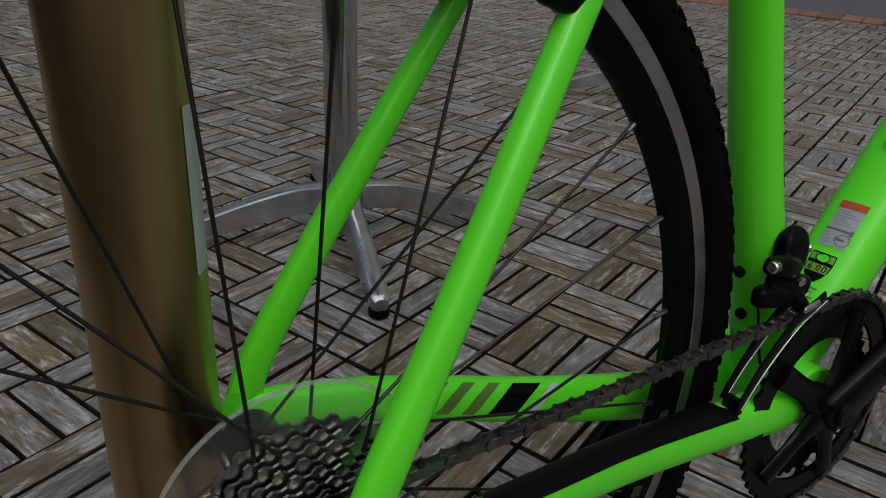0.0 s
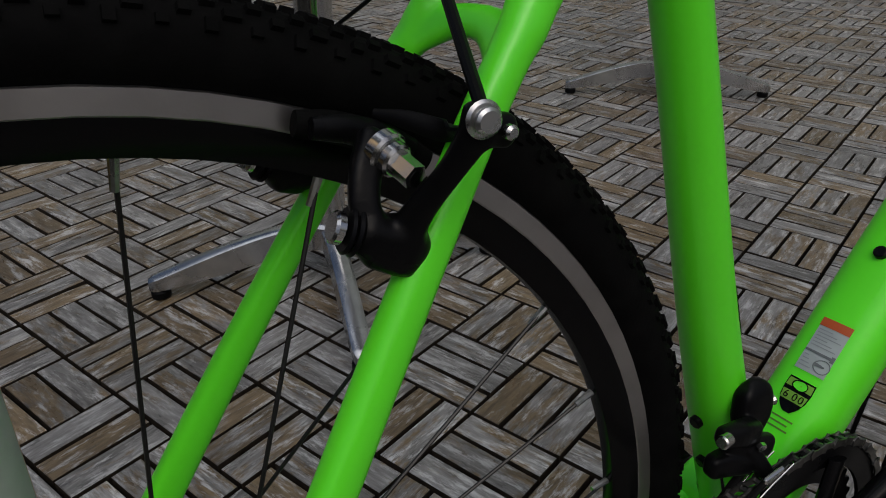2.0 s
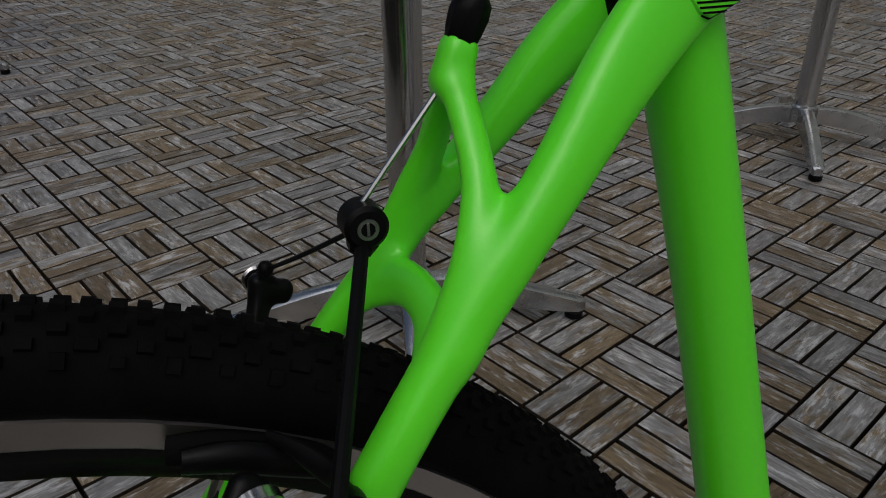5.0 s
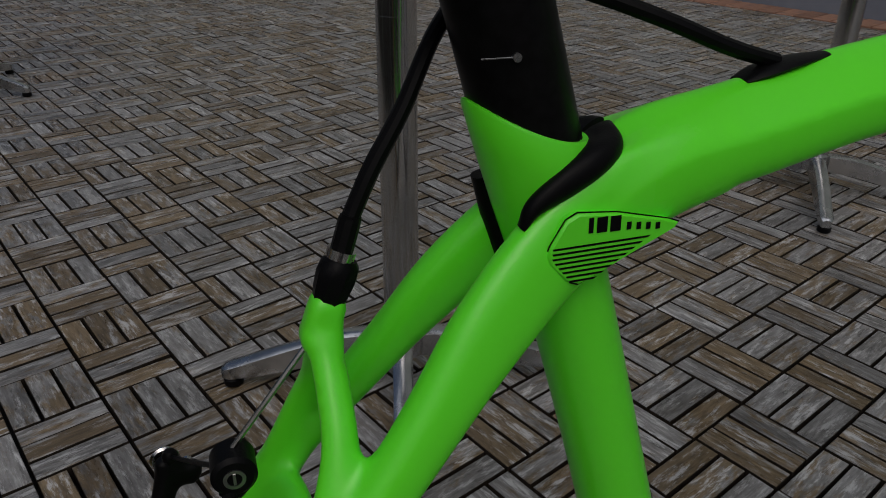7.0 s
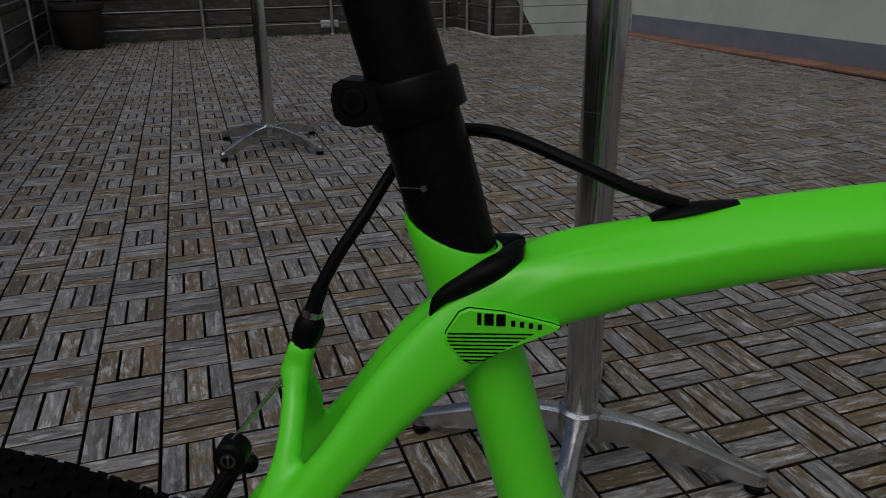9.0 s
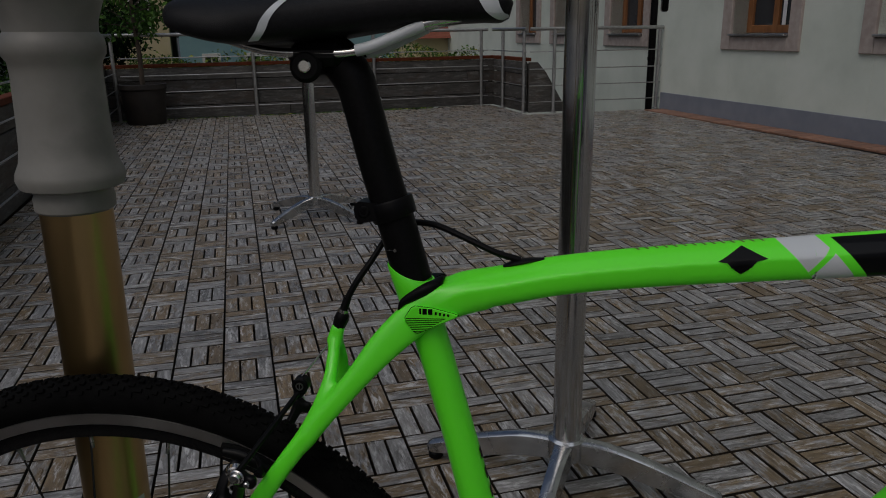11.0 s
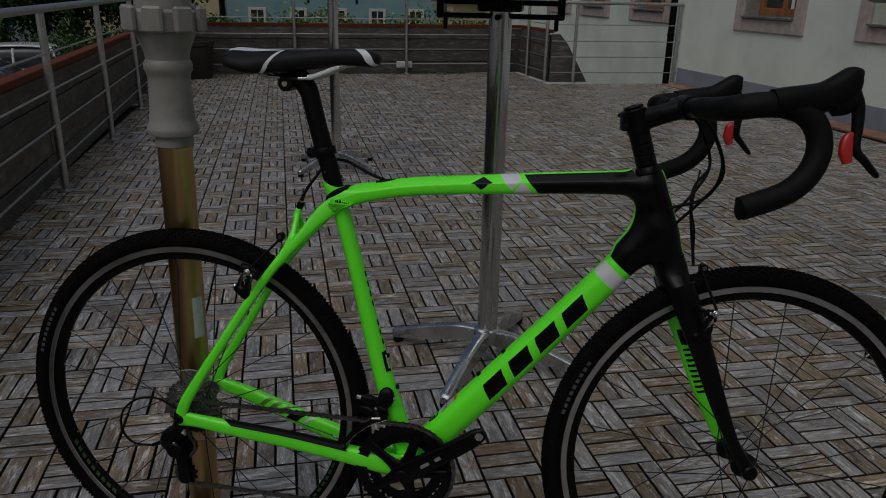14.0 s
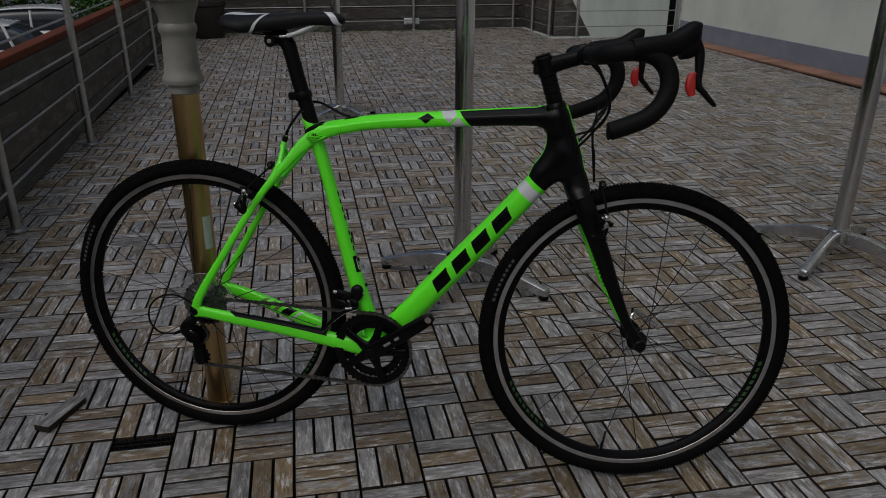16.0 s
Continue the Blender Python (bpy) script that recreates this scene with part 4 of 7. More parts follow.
bars_on(dt, "sticker_line", down_tube, sticker_grey, [[(0.1210, 76.5), (0.1226, 76.5), (0.1226, 105), (0.1204, 105)], [(0.1190, 105), (0.1240, 105), (0.1240, 110), (0.1190, 110)]], 0.0010)
faint_print = material("faint_print", [(0.26, 0.28, 0.29), (0.32, 0.34, 0.35)], rough=0.5, scale=80)
bars_on(dt, "sticker_text", down_tube, faint_print, [[(0.1262 + 0.0026 * k, 79), (0.1270 + 0.0026 * k, 79), (0.1270 + 0.0026 * k, 106 - 7 * (k % 3)), (0.1262 + 0.0026 * k, 106 - 7 * (k % 3))] for k in range(6)] +
        [[(0.1085 + 0.0030 * k, 79), (0.1093 + 0.0030 * k, 79), (0.1093 + 0.0030 * k, 91 - 2 * k), (0.1085 + 0.0030 * k, 91 - 2 * k)] for k in range(4)], 0.0010)


def ring_on(tb, d, ang, r, w, rad, off, name, parent, mat):
    """A flat printed ring on the tube's skin; rad: the tube's radius there."""
    g, n = Geo(), 24
    vs = [tb.point(d + q * math.cos(2 * math.pi * k / n), ang + math.degrees(q * math.sin(2 * math.pi * k / n) / rad), off) for q in (max(r - w, 1e-4), r) for k in range(n)]
    g.add(vs, [(k, (k + 1) % n, n + (k + 1) % n, n + k) for k in range(n)])
    part(name, g, mat, parent)


ring_on(dt, 0.1132, 101.5, 0.0056, 0.0007, 0.031, 0.0010, "sticker_ring", down_tube, sticker_grey)
bars_on(dt, "sticker_mark", down_tube, sticker_grey, [[(0.1120, 93), (0.1150, 92), (0.1140, 104), (0.1128, 104)]], 0.0011)


def shield(inset):
    """The badge's outline from the top edge to the tip, as four stacked patches."""
    lv = [(0.0985 - inset, 15.0), (0.0900, 16.0), (0.0830, 14.6), (0.0770, 10.5), (0.0715 + inset, 3.6)]
    k = inset / 0.031 * 57.3
    return [[(d1, 94 - a1 + k), (d0, 94 - a0 + k), (d0, 94 + a0 - k), (d1, 94 + a1 - k)] for (d0, a0), (d1, a1) in zip(lv, lv[1:])]


bars_on(dt, "badge", down_tube, black_gloss, shield(0), label="black shield badge with green fields")
badge_green = material("badge_green", [(0.16, 0.34, 0.03), (0.20, 0.42, 0.04)], rough=0.35, scale=40)
bars_on(dt, "badge_field", down_tube, badge_green, [[(0.0908, 79.5), (0.0972, 80.5), (0.0972, 107.5), (0.0908, 108.5)], [(0.0802, 81.8), (0.0876, 80), (0.0876, 108), (0.0802, 106.2)]], 0.0010)
ring_on(dt, 0.0935, 94, 0.0038, 0.0034, 0.031, 0.0014, "badge_disc", down_tube, green_paint)
ring_on(dt, 0.0935, 94, 0.0042, 0.0007, 0.031, 0.0016, "badge_ring", down_tube, black_gloss)
for ch, ang in (("6", 86.5), ("0", 94.0), ("0", 101.5)):
    txt = bpy.data.curves.new("number", "FONT")
    txt.body, txt.size, txt.align_x, txt.align_y, txt.extrude = ch, 0.0082, "CENTER", "CENTER", 0.0001
    txt.materials.append(black_gloss)
    ax, ay = Vector(dt.point(0.0838, ang + 5)) - Vector(dt.point(0.0838, ang - 5)), Vector(dt.point(0.0888, ang)) - Vector(dt.point(0.0788, ang))
    ax.normalize()
    ay = (ay - ay.dot(ax) * ax).normalized()
    if ax.cross(ay).dot(Vector(dt.point(0.0838, ang, 0.01)) - Vector(dt.point(0.0838, ang))) < 0:
        ax = -ax
    turn = Matrix((ax, ay, ax.cross(ay))).transposed().to_4x4()
    turn.translation = Vector(dt.point(0.0838, ang, 0.0013))
    part("badge_number", txt, None, down_tube, "black digit of the number 600", turn)
bars_on(dt, "fine_print", down_tube, grey_green, [[(0.0655 - 0.0042 * k, 84), (0.0668 - 0.0042 * k, 84), (0.0668 - 0.0042 * k, 108 - 4 * (k % 2)), (0.0655 - 0.0042 * k, 108 - 4 * (k % 2))] for k in range(3)])
rods = []
for d in (0.21, 0.275):
    p = Vector(dt.point(d, 90, -0.001))
    rods.append((p, p + Vector((-0.004, 0, 0.004)), 0.005, 12))
bolts(rods, black_satin, down_tube, "black bottle-cage bolt")

tt = Tube([(0.296, 0, 0.7790, 0.0195, 0.0155), (0.306, 0, 0.7862, 0.0208, 0.0178), (0.322, 0, 0.7930, 0.0216, 0.0192), (0.352, 0, 0.7985, 0.0218, 0.0192), (0.400, 0, 0.8078, 0.0216, 0.0188), (0.470, 0, 0.8160, 0.0212, 0.0190), (0.600, 0, 0.8266, 0.0206, 0.0204), (0.720, 0, 0.8358, 0.0206, 0.0222), (0.815, 0, 0.8415, 0.022, 0.0255)], 6, power=3.4, roof=(1.28, 0.68))
top_tube = part("top_tube", tt.cut(0.3075, 0.4495).into(Geo(), 40, caps=False), top_tube_paint, bike)
bars_on(tt, "diamond_decal", top_tube, black_gloss, [[(0.233, 166), (0.254, 122), (0.271, 166), (0.250, 196)]], label="black diamond mark")
bars_on(tt, "fine_stripes", top_tube, grey_green, [[(0.17 + 0.0075 * k, 88), (0.172 + 0.0075 * k, 88), (0.176 + 0.0075 * k, 110), (0.174 + 0.0075 * k, 110)] for k in range(14)], 0.0005)

# head: the three tubes flow into one another
ht = Tube([(0.868, 0, 0.692, 0.027, 0.028), (0.853, 0, 0.738, 0.0245, 0.026), (0.833, 0, 0.80, 0.022, 0.0235), (0.8155, 0, 0.853, 0.0215, 0.0215)], 6)
web = Tube([(0.795, 0, 0.722, 0.018, 0.020), (0.818, 0, 0.748, 0.018, 0.026), (0.825, 0, 0.795, 0.018, 0.024), (0.812, 0, 0.828, 0.017, 0.014)], 5, power=2.4)
head = blend([ht, web, dt.cut(0.30, 9), tt.cut(0.44, 9)], 0.022, 0.0021)
top = Vector((-0.309, 0, 0.951))
for g in head[:2]:
    keep(g, lambda p: (Vector(p) - Vector((0.8155, 0, 0.853))).dot(top) < 0.002)
part("head_tube", head[0], head_paint, bike, "black head tube with green far side")
part("gusset", head[1], head_paint, bike)
front_dt, front_tt = head[2], head[3]
lim = 0.647 * dt.point(0.33, 90)[0] + 0.762 * dt.point(0.33, 90)[2]
part("down_tube_end", keep(front_dt, lambda p: 0.647 * p[0] + 0.762 * p[2] > lim), down_tube_paint, down_tube)
part("top_tube_end", keep(front_tt, lambda p: p[0] > tt.point(0.448, 90)[0]), top_tube_paint, top_tube)
g = Geo()
rod(g, (0.425, -0.043, 0.281), (0.425, 0.043, 0.281), 0.026, segs=32, bevel=0.002)
part("bottom_bracket_shell", g, green_paint, bike)

# stays: lower lengths as plain tubes, the upper ones cast in one with the bridge and the top tube
STAY = [(-0.002, 0.0745, 0.360, 0.006, 0.011), (0.015, 0.0740, 0.398, 0.0080, 0.0102), (0.070, 0.0650, 0.488, 0.0084, 0.0088), (0.132, 0.0520, 0.588, 0.0080, 0.0086), (0.1765, 0.0415, 0.653, 0.0078, 0.0080), (0.2285, 0.0300, 0.7145, 0.0078, 0.0098), (0.2560, 0.0225, 0.7465, 0.0076, 0.0134), (0.2820, 0.0165, 0.7695, 0.0070, 0.0152), (0.306, 0.0145, 0.7825, 0.0070, 0.0148), (0.336, 0.0110, 0.7885, 0.0066, 0.0110)]
ARM = [(0.1885, 0.0375, 0.668, 0.0050, 0.0048), (0.1945, 0.0350, 0.679, 0.0070, 0.0056), (0.2020, 0.0300, 0.6975, 0.0068, 0.0055), (0.2068, 0.0225, 0.7140, 0.0058, 0.0047), (0.2078, 0.0130, 0.7285, 0.0054, 0.0043), (0.2075, 0.0045, 0.7400, 0.0052, 0.0046)]
BRIDGE = [(0.1860, -0.035, 0.6605, 0.0125, 0.0048), (0.1890, -0.027, 0.6640, 0.0110, 0.0048), (0.1930, -0.013, 0.6675, 0.0085, 0.0046), (0.1940, 0, 0.6685, 0.0078, 0.0045), (0.1930, 0.013, 0.6675, 0.0085, 0.0046), (0.1890, 0.027, 0.6640, 0.0110, 0.0048), (0.1860, 0.035, 0.6605, 0.0125, 0.0048)]


def mirrored(rows, q):
    return [(r[0], r[1] * q, *r[2:]) for r in rows]


# the far stay is slimmer on its rear edge
FAR_STAY = [(x + 0.0014, y, z - 0.0010, w, h - 0.0017) if 0.58 < z < 0.775 else (x, y, z, w, h) for x, y, z, w, h in STAY]
stays = [Tube(mirrored(rows, q), 6, power=2.5) for q, rows in ((-1, STAY), (1, FAR_STAY))]
SPLIT = 0.285
cast = blend([q.cut(SPLIT - 0.03, 9) for q in stays] + [Tube(mirrored(ARM, q), 5, side=(1, 0, 0)) for q in (-1, 1)] + [Tube(BRIDGE, 5, side=(0.62, 0, 0.78)), Tube([(0.2068, 0, 0.7440, 0.0054), (0.2085, 0, 0.7485, 0.0059), (0.2098, 0, 0.7520, 0.0058)], 3, power=3.0), tt.cut(0, 0.33)], 0.0062, 0.00125)
end = (stays[0].point(SPLIT, 90) + stays[0].point(SPLIT, -90)) / 2
cut_x = float(tt.point(0.3085, 90)[0])
part("top_tube_end", keep(cast[6], lambda p: p[0] < cut_x), top_tube_paint, top_tube)
bridge = part("brake_bridge", cast[4], green_paint, bike, "green wishbone brake bridge with cable stop")
for q in (2, 3):
    part("bridge_arm", cast[q], green_paint, bridge)
part("cable_stop", cast[5], green_paint, bridge)
for s in (-1, 1):
    k = 0 if s < 0 else 1
    stay = part("seat_stay", stays[k].cut(0, SPLIT + 0.001).into(Geo(), 26, caps=False), green_paint, bike)
    part("stay_top", keep(cast[k], lambda p: 0.57 * (p[0] - end[0]) + 0.82 * (p[2] - end[2]) > -0.002), green_paint, stay)
    if s < 0:
        cs = Tube([(-0.006, -0.0735, 0.351, 0.006, 0.016), (0.030, -0.071, 0.347, 0.008, 0.013), (0.100, -0.063, 0.334, 0.010, 0.0145), (0.200, -0.049, 0.316, 0.011, 0.0165), (0.300, -0.042, 0.298, 0.012, 0.018), (0.385, -0.036, 0.282, 0.014, 0.021), (0.425, -0.030, 0.276, 0.014, 0.022)], 6, power=2.5)
    else:
        cs = Tube([(-0.006, 0.0735, 0.354, 0.006, 0.016), (0.035, 0.069, 0.352, 0.009, 0.0145), (0.100, 0.060, 0.338, 0.010, 0.0155), (0.200, 0.048, 0.308, 0.011, 0.0175), (0.290, 0.043, 0.281, 0.012, 0.020), (0.360, 0.038, 0.266, 0.014, 0.021), (0.425, 0.030, 0.268, 0.014, 0.022)], 6, power=2.5)
    g = Geo()
    cs.into(g, 22)
    chs = part("chain_stay", g, green_paint, bike)
    if s < 0:
        bars_on(cs, "chain_guard", chs, black_plastic, [[(0.085, 95), (0.31, 95), (0.325, 150), (0.10, 145)], [(0.085, 30), (0.31, 30), (0.31, 96), (0.085, 96)]], 0.0014, "black chain-slap protector")
    else:
        lab = [[(0.112 + 0.021 * k, 200), (0.122 + 0.021 * k, 200), (0.140 + 0.021 * k, 118), (0.130 + 0.021 * k, 118)] for k in range(3)]
        bars_on(cs, "stripe_decal", chs, grey_green, lab)
        bars_on(cs, "stripe_decal", chs, black_gloss, [[(0.175, 200), (0.198, 200), (0.218, 118), (0.193, 118)]])
        bars_on(cs, "stripe_decal", chs, white_gloss, [[(0.208, 200), (0.215, 200), (0.235, 118), (0.228, 118)]])
    g = Geo()
    prism(g, [(-0.014, 0.338), (0.006, 0.336), (0.016, 0.352), (0.010, 0.372), (-0.006, 0.374), (-0.016, 0.362), (-0.017, 0.347)], -s * 0.072 - 0.0035, -s * 0.072 + 0.0035, m=XZ)
    rod(g, (-0.004, s * 0.066, 0.350), (-0.004, s * 0.082, 0.350), 0.0085, segs=16, bevel=0.0015)
    part("dropout", g, [black_satin] if s < 0 else [green_paint], bike)

# seat cluster: mast, sleeve, rubber seal, pivot cover
g = Geo()
Tube([(0.2775, 0, 0.797, 0.0172, 0.0162), (0.2665, 0, 0.838, 0.0168, 0.0160), (0.2505, 0, 0.893, 0.0166, 0.0160), (0.2360, 0, 0.950, 0.0165, 0.0160), (0.230, 0, 0.967, 0.0165, 0.017), (0.216, 0, 0.984, 0.0165, 0.017), (0.200, 0, 0.981, 0.016, 0.015)], 5).into(g, 28)
post = part("seat_post", g, carbon, bike, "matt black seat mast")
g = Geo()
Tube([(0.2630, 0, 0.8515, 0.0190, 0.0184), (0.2625, 0, 0.8530, 0.0198, 0.0192), (0.2590, 0, 0.8655, 0.0198, 0.0192), (0.2586, 0, 0.8670, 0.0190, 0.0184)], 1).into(g, 32)
collar = part("clamp_collar", g, black_satin, post, "black clamp collar with side bolt")
g = Geo()
prism(g, [(0.2318, 0.8535), (0.2345, 0.8502), (0.2400, 0.8492), (0.2520, 0.8515), (0.2500, 0.8655), (0.2350, 0.8668), (0.2318, 0.8650), (0.2308, 0.8600)], -0.011, 0.0150, m=XZ)
part("clamp_lug", g, black_satin, collar)
bolts([((0.2392, -0.0145, 0.8585), (0.2392, -0.0162, 0.8585), 0.0052, 18)], black_plastic, collar)
bolts([((0.2392, -0.0160, 0.8585), (0.2392, -0.0164, 0.8585), 0.0028, 6)], black_gloss, collar, name="hex_recess")
g = Geo()
rod(g, (0.2651, -0.0160, 0.8266), (0.2649, -0.0175, 0.8266), 0.0013, segs=14)
rod(g, (0.2555, -0.0138, 0.8262), (0.2645, -0.0168, 0.8266), 0.00025, segs=6)
part("height_mark", g, cassette_steel, post, "small grey dot and line")
# the sleeve's rim is higher at the back than at the front
g = Geo()
segs, levels = 36, [(0.0, 0.0172), (0.3, 0.0180), (0.7, 0.0186), (0.97, 0.0186), (1.0, 0.0180), (1.0, 0.0164)]
vs, fs = [], []
for f_, r_ in levels:
    for k in range(segs):
        a = 2 * math.pi * k / segs
        top = 0.8045 - 0.0068 * math.cos(a) + 0.0016 * math.cos(2 * a)
        z = 0.762 + (top - 0.762) * f_
        vs.append((0.425 - 0.287 * (z - 0.285) + r_ * math.cos(a), r_ * math.sin(a), z))
for i in range(len(levels) - 1):
    fs += [(i * segs + k, i * segs + (k + 1) % segs, (i + 1) * segs + (k + 1) % segs, (i + 1) * segs + k) for k in range(segs)]
g.add(vs, fs)
part("mast_sleeve", g, green_paint, bike, "green sleeve round the seat mast", sharp=50)
for s in (-1, 1):
    g = Geo()
    Tube([(0.2672, s * 0.0178, 0.7765, 0.0026, 0.0010), (0.2710, s * 0.0186, 0.7830, 0.0030, 0.0030), (0.2808, s * 0.0186, 0.7890, 0.0036, 0.0046), (0.2900, s * 0.0165, 0.7938, 0.0054, 0.0052), (0.2965, s * 0.0110, 0.7962, 0.0070, 0.0046), (0.2985, s * 0.001, 0.7975, 0.0080, 0.0030)], 5, side=(0, 1, 0)).into(g, 18)
    part("rubber_seal", g, black_plastic, bike, "black rubber seal")
    if s > 0:
        g = Geo()
        Tube([(0.2775, s * 0.0120, 0.7465, 0.0048, 0.0034), (0.2718, s * 0.0130, 0.7660, 0.0052, 0.0042), (0.2668, s * 0.0140, 0.7845, 0.0052, 0.0038)], 4).into(g, 14)
        part("rubber_seal", g, black_plastic, bike)
    # pivot cover: a rounded wedge on the flank
    out = [(0.2727, 0.7690), (0.2738, 0.7722), (0.2785, 0.7796), (0.2822, 0.7814), (0.2955, 0.7800), (0.3140, 0.7755), (0.3175, 0.7741), (0.3166, 0.7729), (0.3030, 0.7668), (0.2895, 0.7605), (0.2838, 0.7583), (0.2788, 0.7602), (0.2733, 0.7662)]
    g = Geo()
    n = len(out)
    cx, cz = sum(p[0] for p in out) / n, sum(p[1] for p in out) / n
    inner = [(x + (cx - x) * 0.035, z + (cz - z) * 0.06) for x, z in out]
    vs = [(x, s * 0.0205, z) for x, z in out] + [(x, s * 0.0248, z) for x, z in out] + [(x, s * 0.0256, z) for x, z in inner]
    fs = [(q * n + k, q * n + (k + 1) % n, (q + 1) * n + (k + 1) % n, (q + 1) * n + k) for q in (0, 1) for k in range(n)] + [tuple(range(2 * n, 3 * n))]
    g.add(vs, fs if s > 0 else [tuple(reversed(q)) for q in fs])
    cover = part("pivot_cover", g, green_paint, bike, "green pivot cover with fine black grooves")
    h = s * 0.0258
    g = Geo()
    lo = [(x + (x - cx) * 0.03, z + (z - cz) * 0.05) for x, z in out]
    g.add([(x, s * 0.0243, z) for x, z in lo + out], [(k, (k + 1) % n, n + (k + 1) % n, n + k) for k in range(n)])
    part("gap_line", g, black_gloss, cover)
    for k in range(8):
        z = 0.7716 - 0.0016 * k
        x0 = 0.2738 + max(0, (0.7680 - z)) * 0.80
        x1 = 0.3078 - (0.7718 - z) * 1.62
        g = Geo()
        g.add([(x0, h, z), (x1, h, z), (x1 - 0.0012, h, z - 0.0007), (x0 + 0.0004, h, z - 0.0007)], [(0, 1, 2, 3)])
        part("groove", g, black_gloss, cover)
    marks = [(0.2855, 0.0016, 0.7750, 0.7800), (0.2882, 0.0036, 0.7748, 0.7798), (0.2928, 0.0036, 0.7746, 0.7796)] + [(0.2985 + 0.0034 * k, 0.0016, 0.7745 - 0.0004 * k, 0.7770 - 0.0005 * k) for k in range(4)]
    for a, w, z0, z1 in marks:
        g = Geo()
        g.add([(a, h, z0), (a + w, h, z0), (a + w, h, z1), (a, h, z1)], [(0, 1, 2, 3)])
        part("mark", g, black_gloss, cover)

# barrel adjuster and housing
g = Geo()
lathe(g, [(0.0046, 0.0), (0.0052, 0.001), (0.0060, 0.0045), (0.0066, 0.0095), (0.0062, 0.0135), (0.0046, 0.0155)], 9, m=Matrix.Translation((0.2100, 0, 0.7530)) @ Matrix.Rotation(radians(22), 4, "Y"))
adj = part("barrel_adjuster", g, black_plastic, bike, "black barrel adjuster")
g = Geo()
rod(g, (0.2149, 0, 0.7675), (0.2160, 0, 0.7704), 0.0046, segs=14)
part("ferrule", g, steel, adj, "bright ferrule")
g = Geo()
tube(g, [(0.2157, 0, 0.7700, 0.0036), (0.2192, 0.001, 0.7795, 0.0035), (0.2194, 0.001, 0.7800, 0.0029), (0.2272, 0.003, 0.794, 0.0029), (0.2385, 0.007, 0.810, 0.0027), (0.2525, 0.016, 0.831, 0.0027), (0.266, 0.0225, 0.842, 0.0027), (0.282, 0.0215, 0.8435, 0.0028), (0.299, 0.015, 0.8415, 0.0028), (0.325, 0.005, 0.832, 0.0028), (0.348, 0, 0.8225, 0.0028), (0.368, 0, 0.8165, 0.0028)], 0.0027, segs=10, steps=6)
part("brake_hose", g, black_plastic, bike, "black cable housing looping round the seat mast")
g = Geo()
Tube([(0.354, 0, 0.8110, 0.0045, 0.0012), (0.362, 0, 0.8135, 0.0068, 0.0022), (0.374, 0, 0.8160, 0.0066, 0.0020), (0.388, 0, 0.8178, 0.0035, 0.0010)], 5).into(g, 16)
part("cable_port", g, black_plastic, top_tube, "black rubber cable port")

# wheels
MARKS = material("grey_tyre_print", (0.06, 0.06, 0.06), rough=0.6), material("rim_green", (0.014, 0.055, 0.006), rough=0.4)


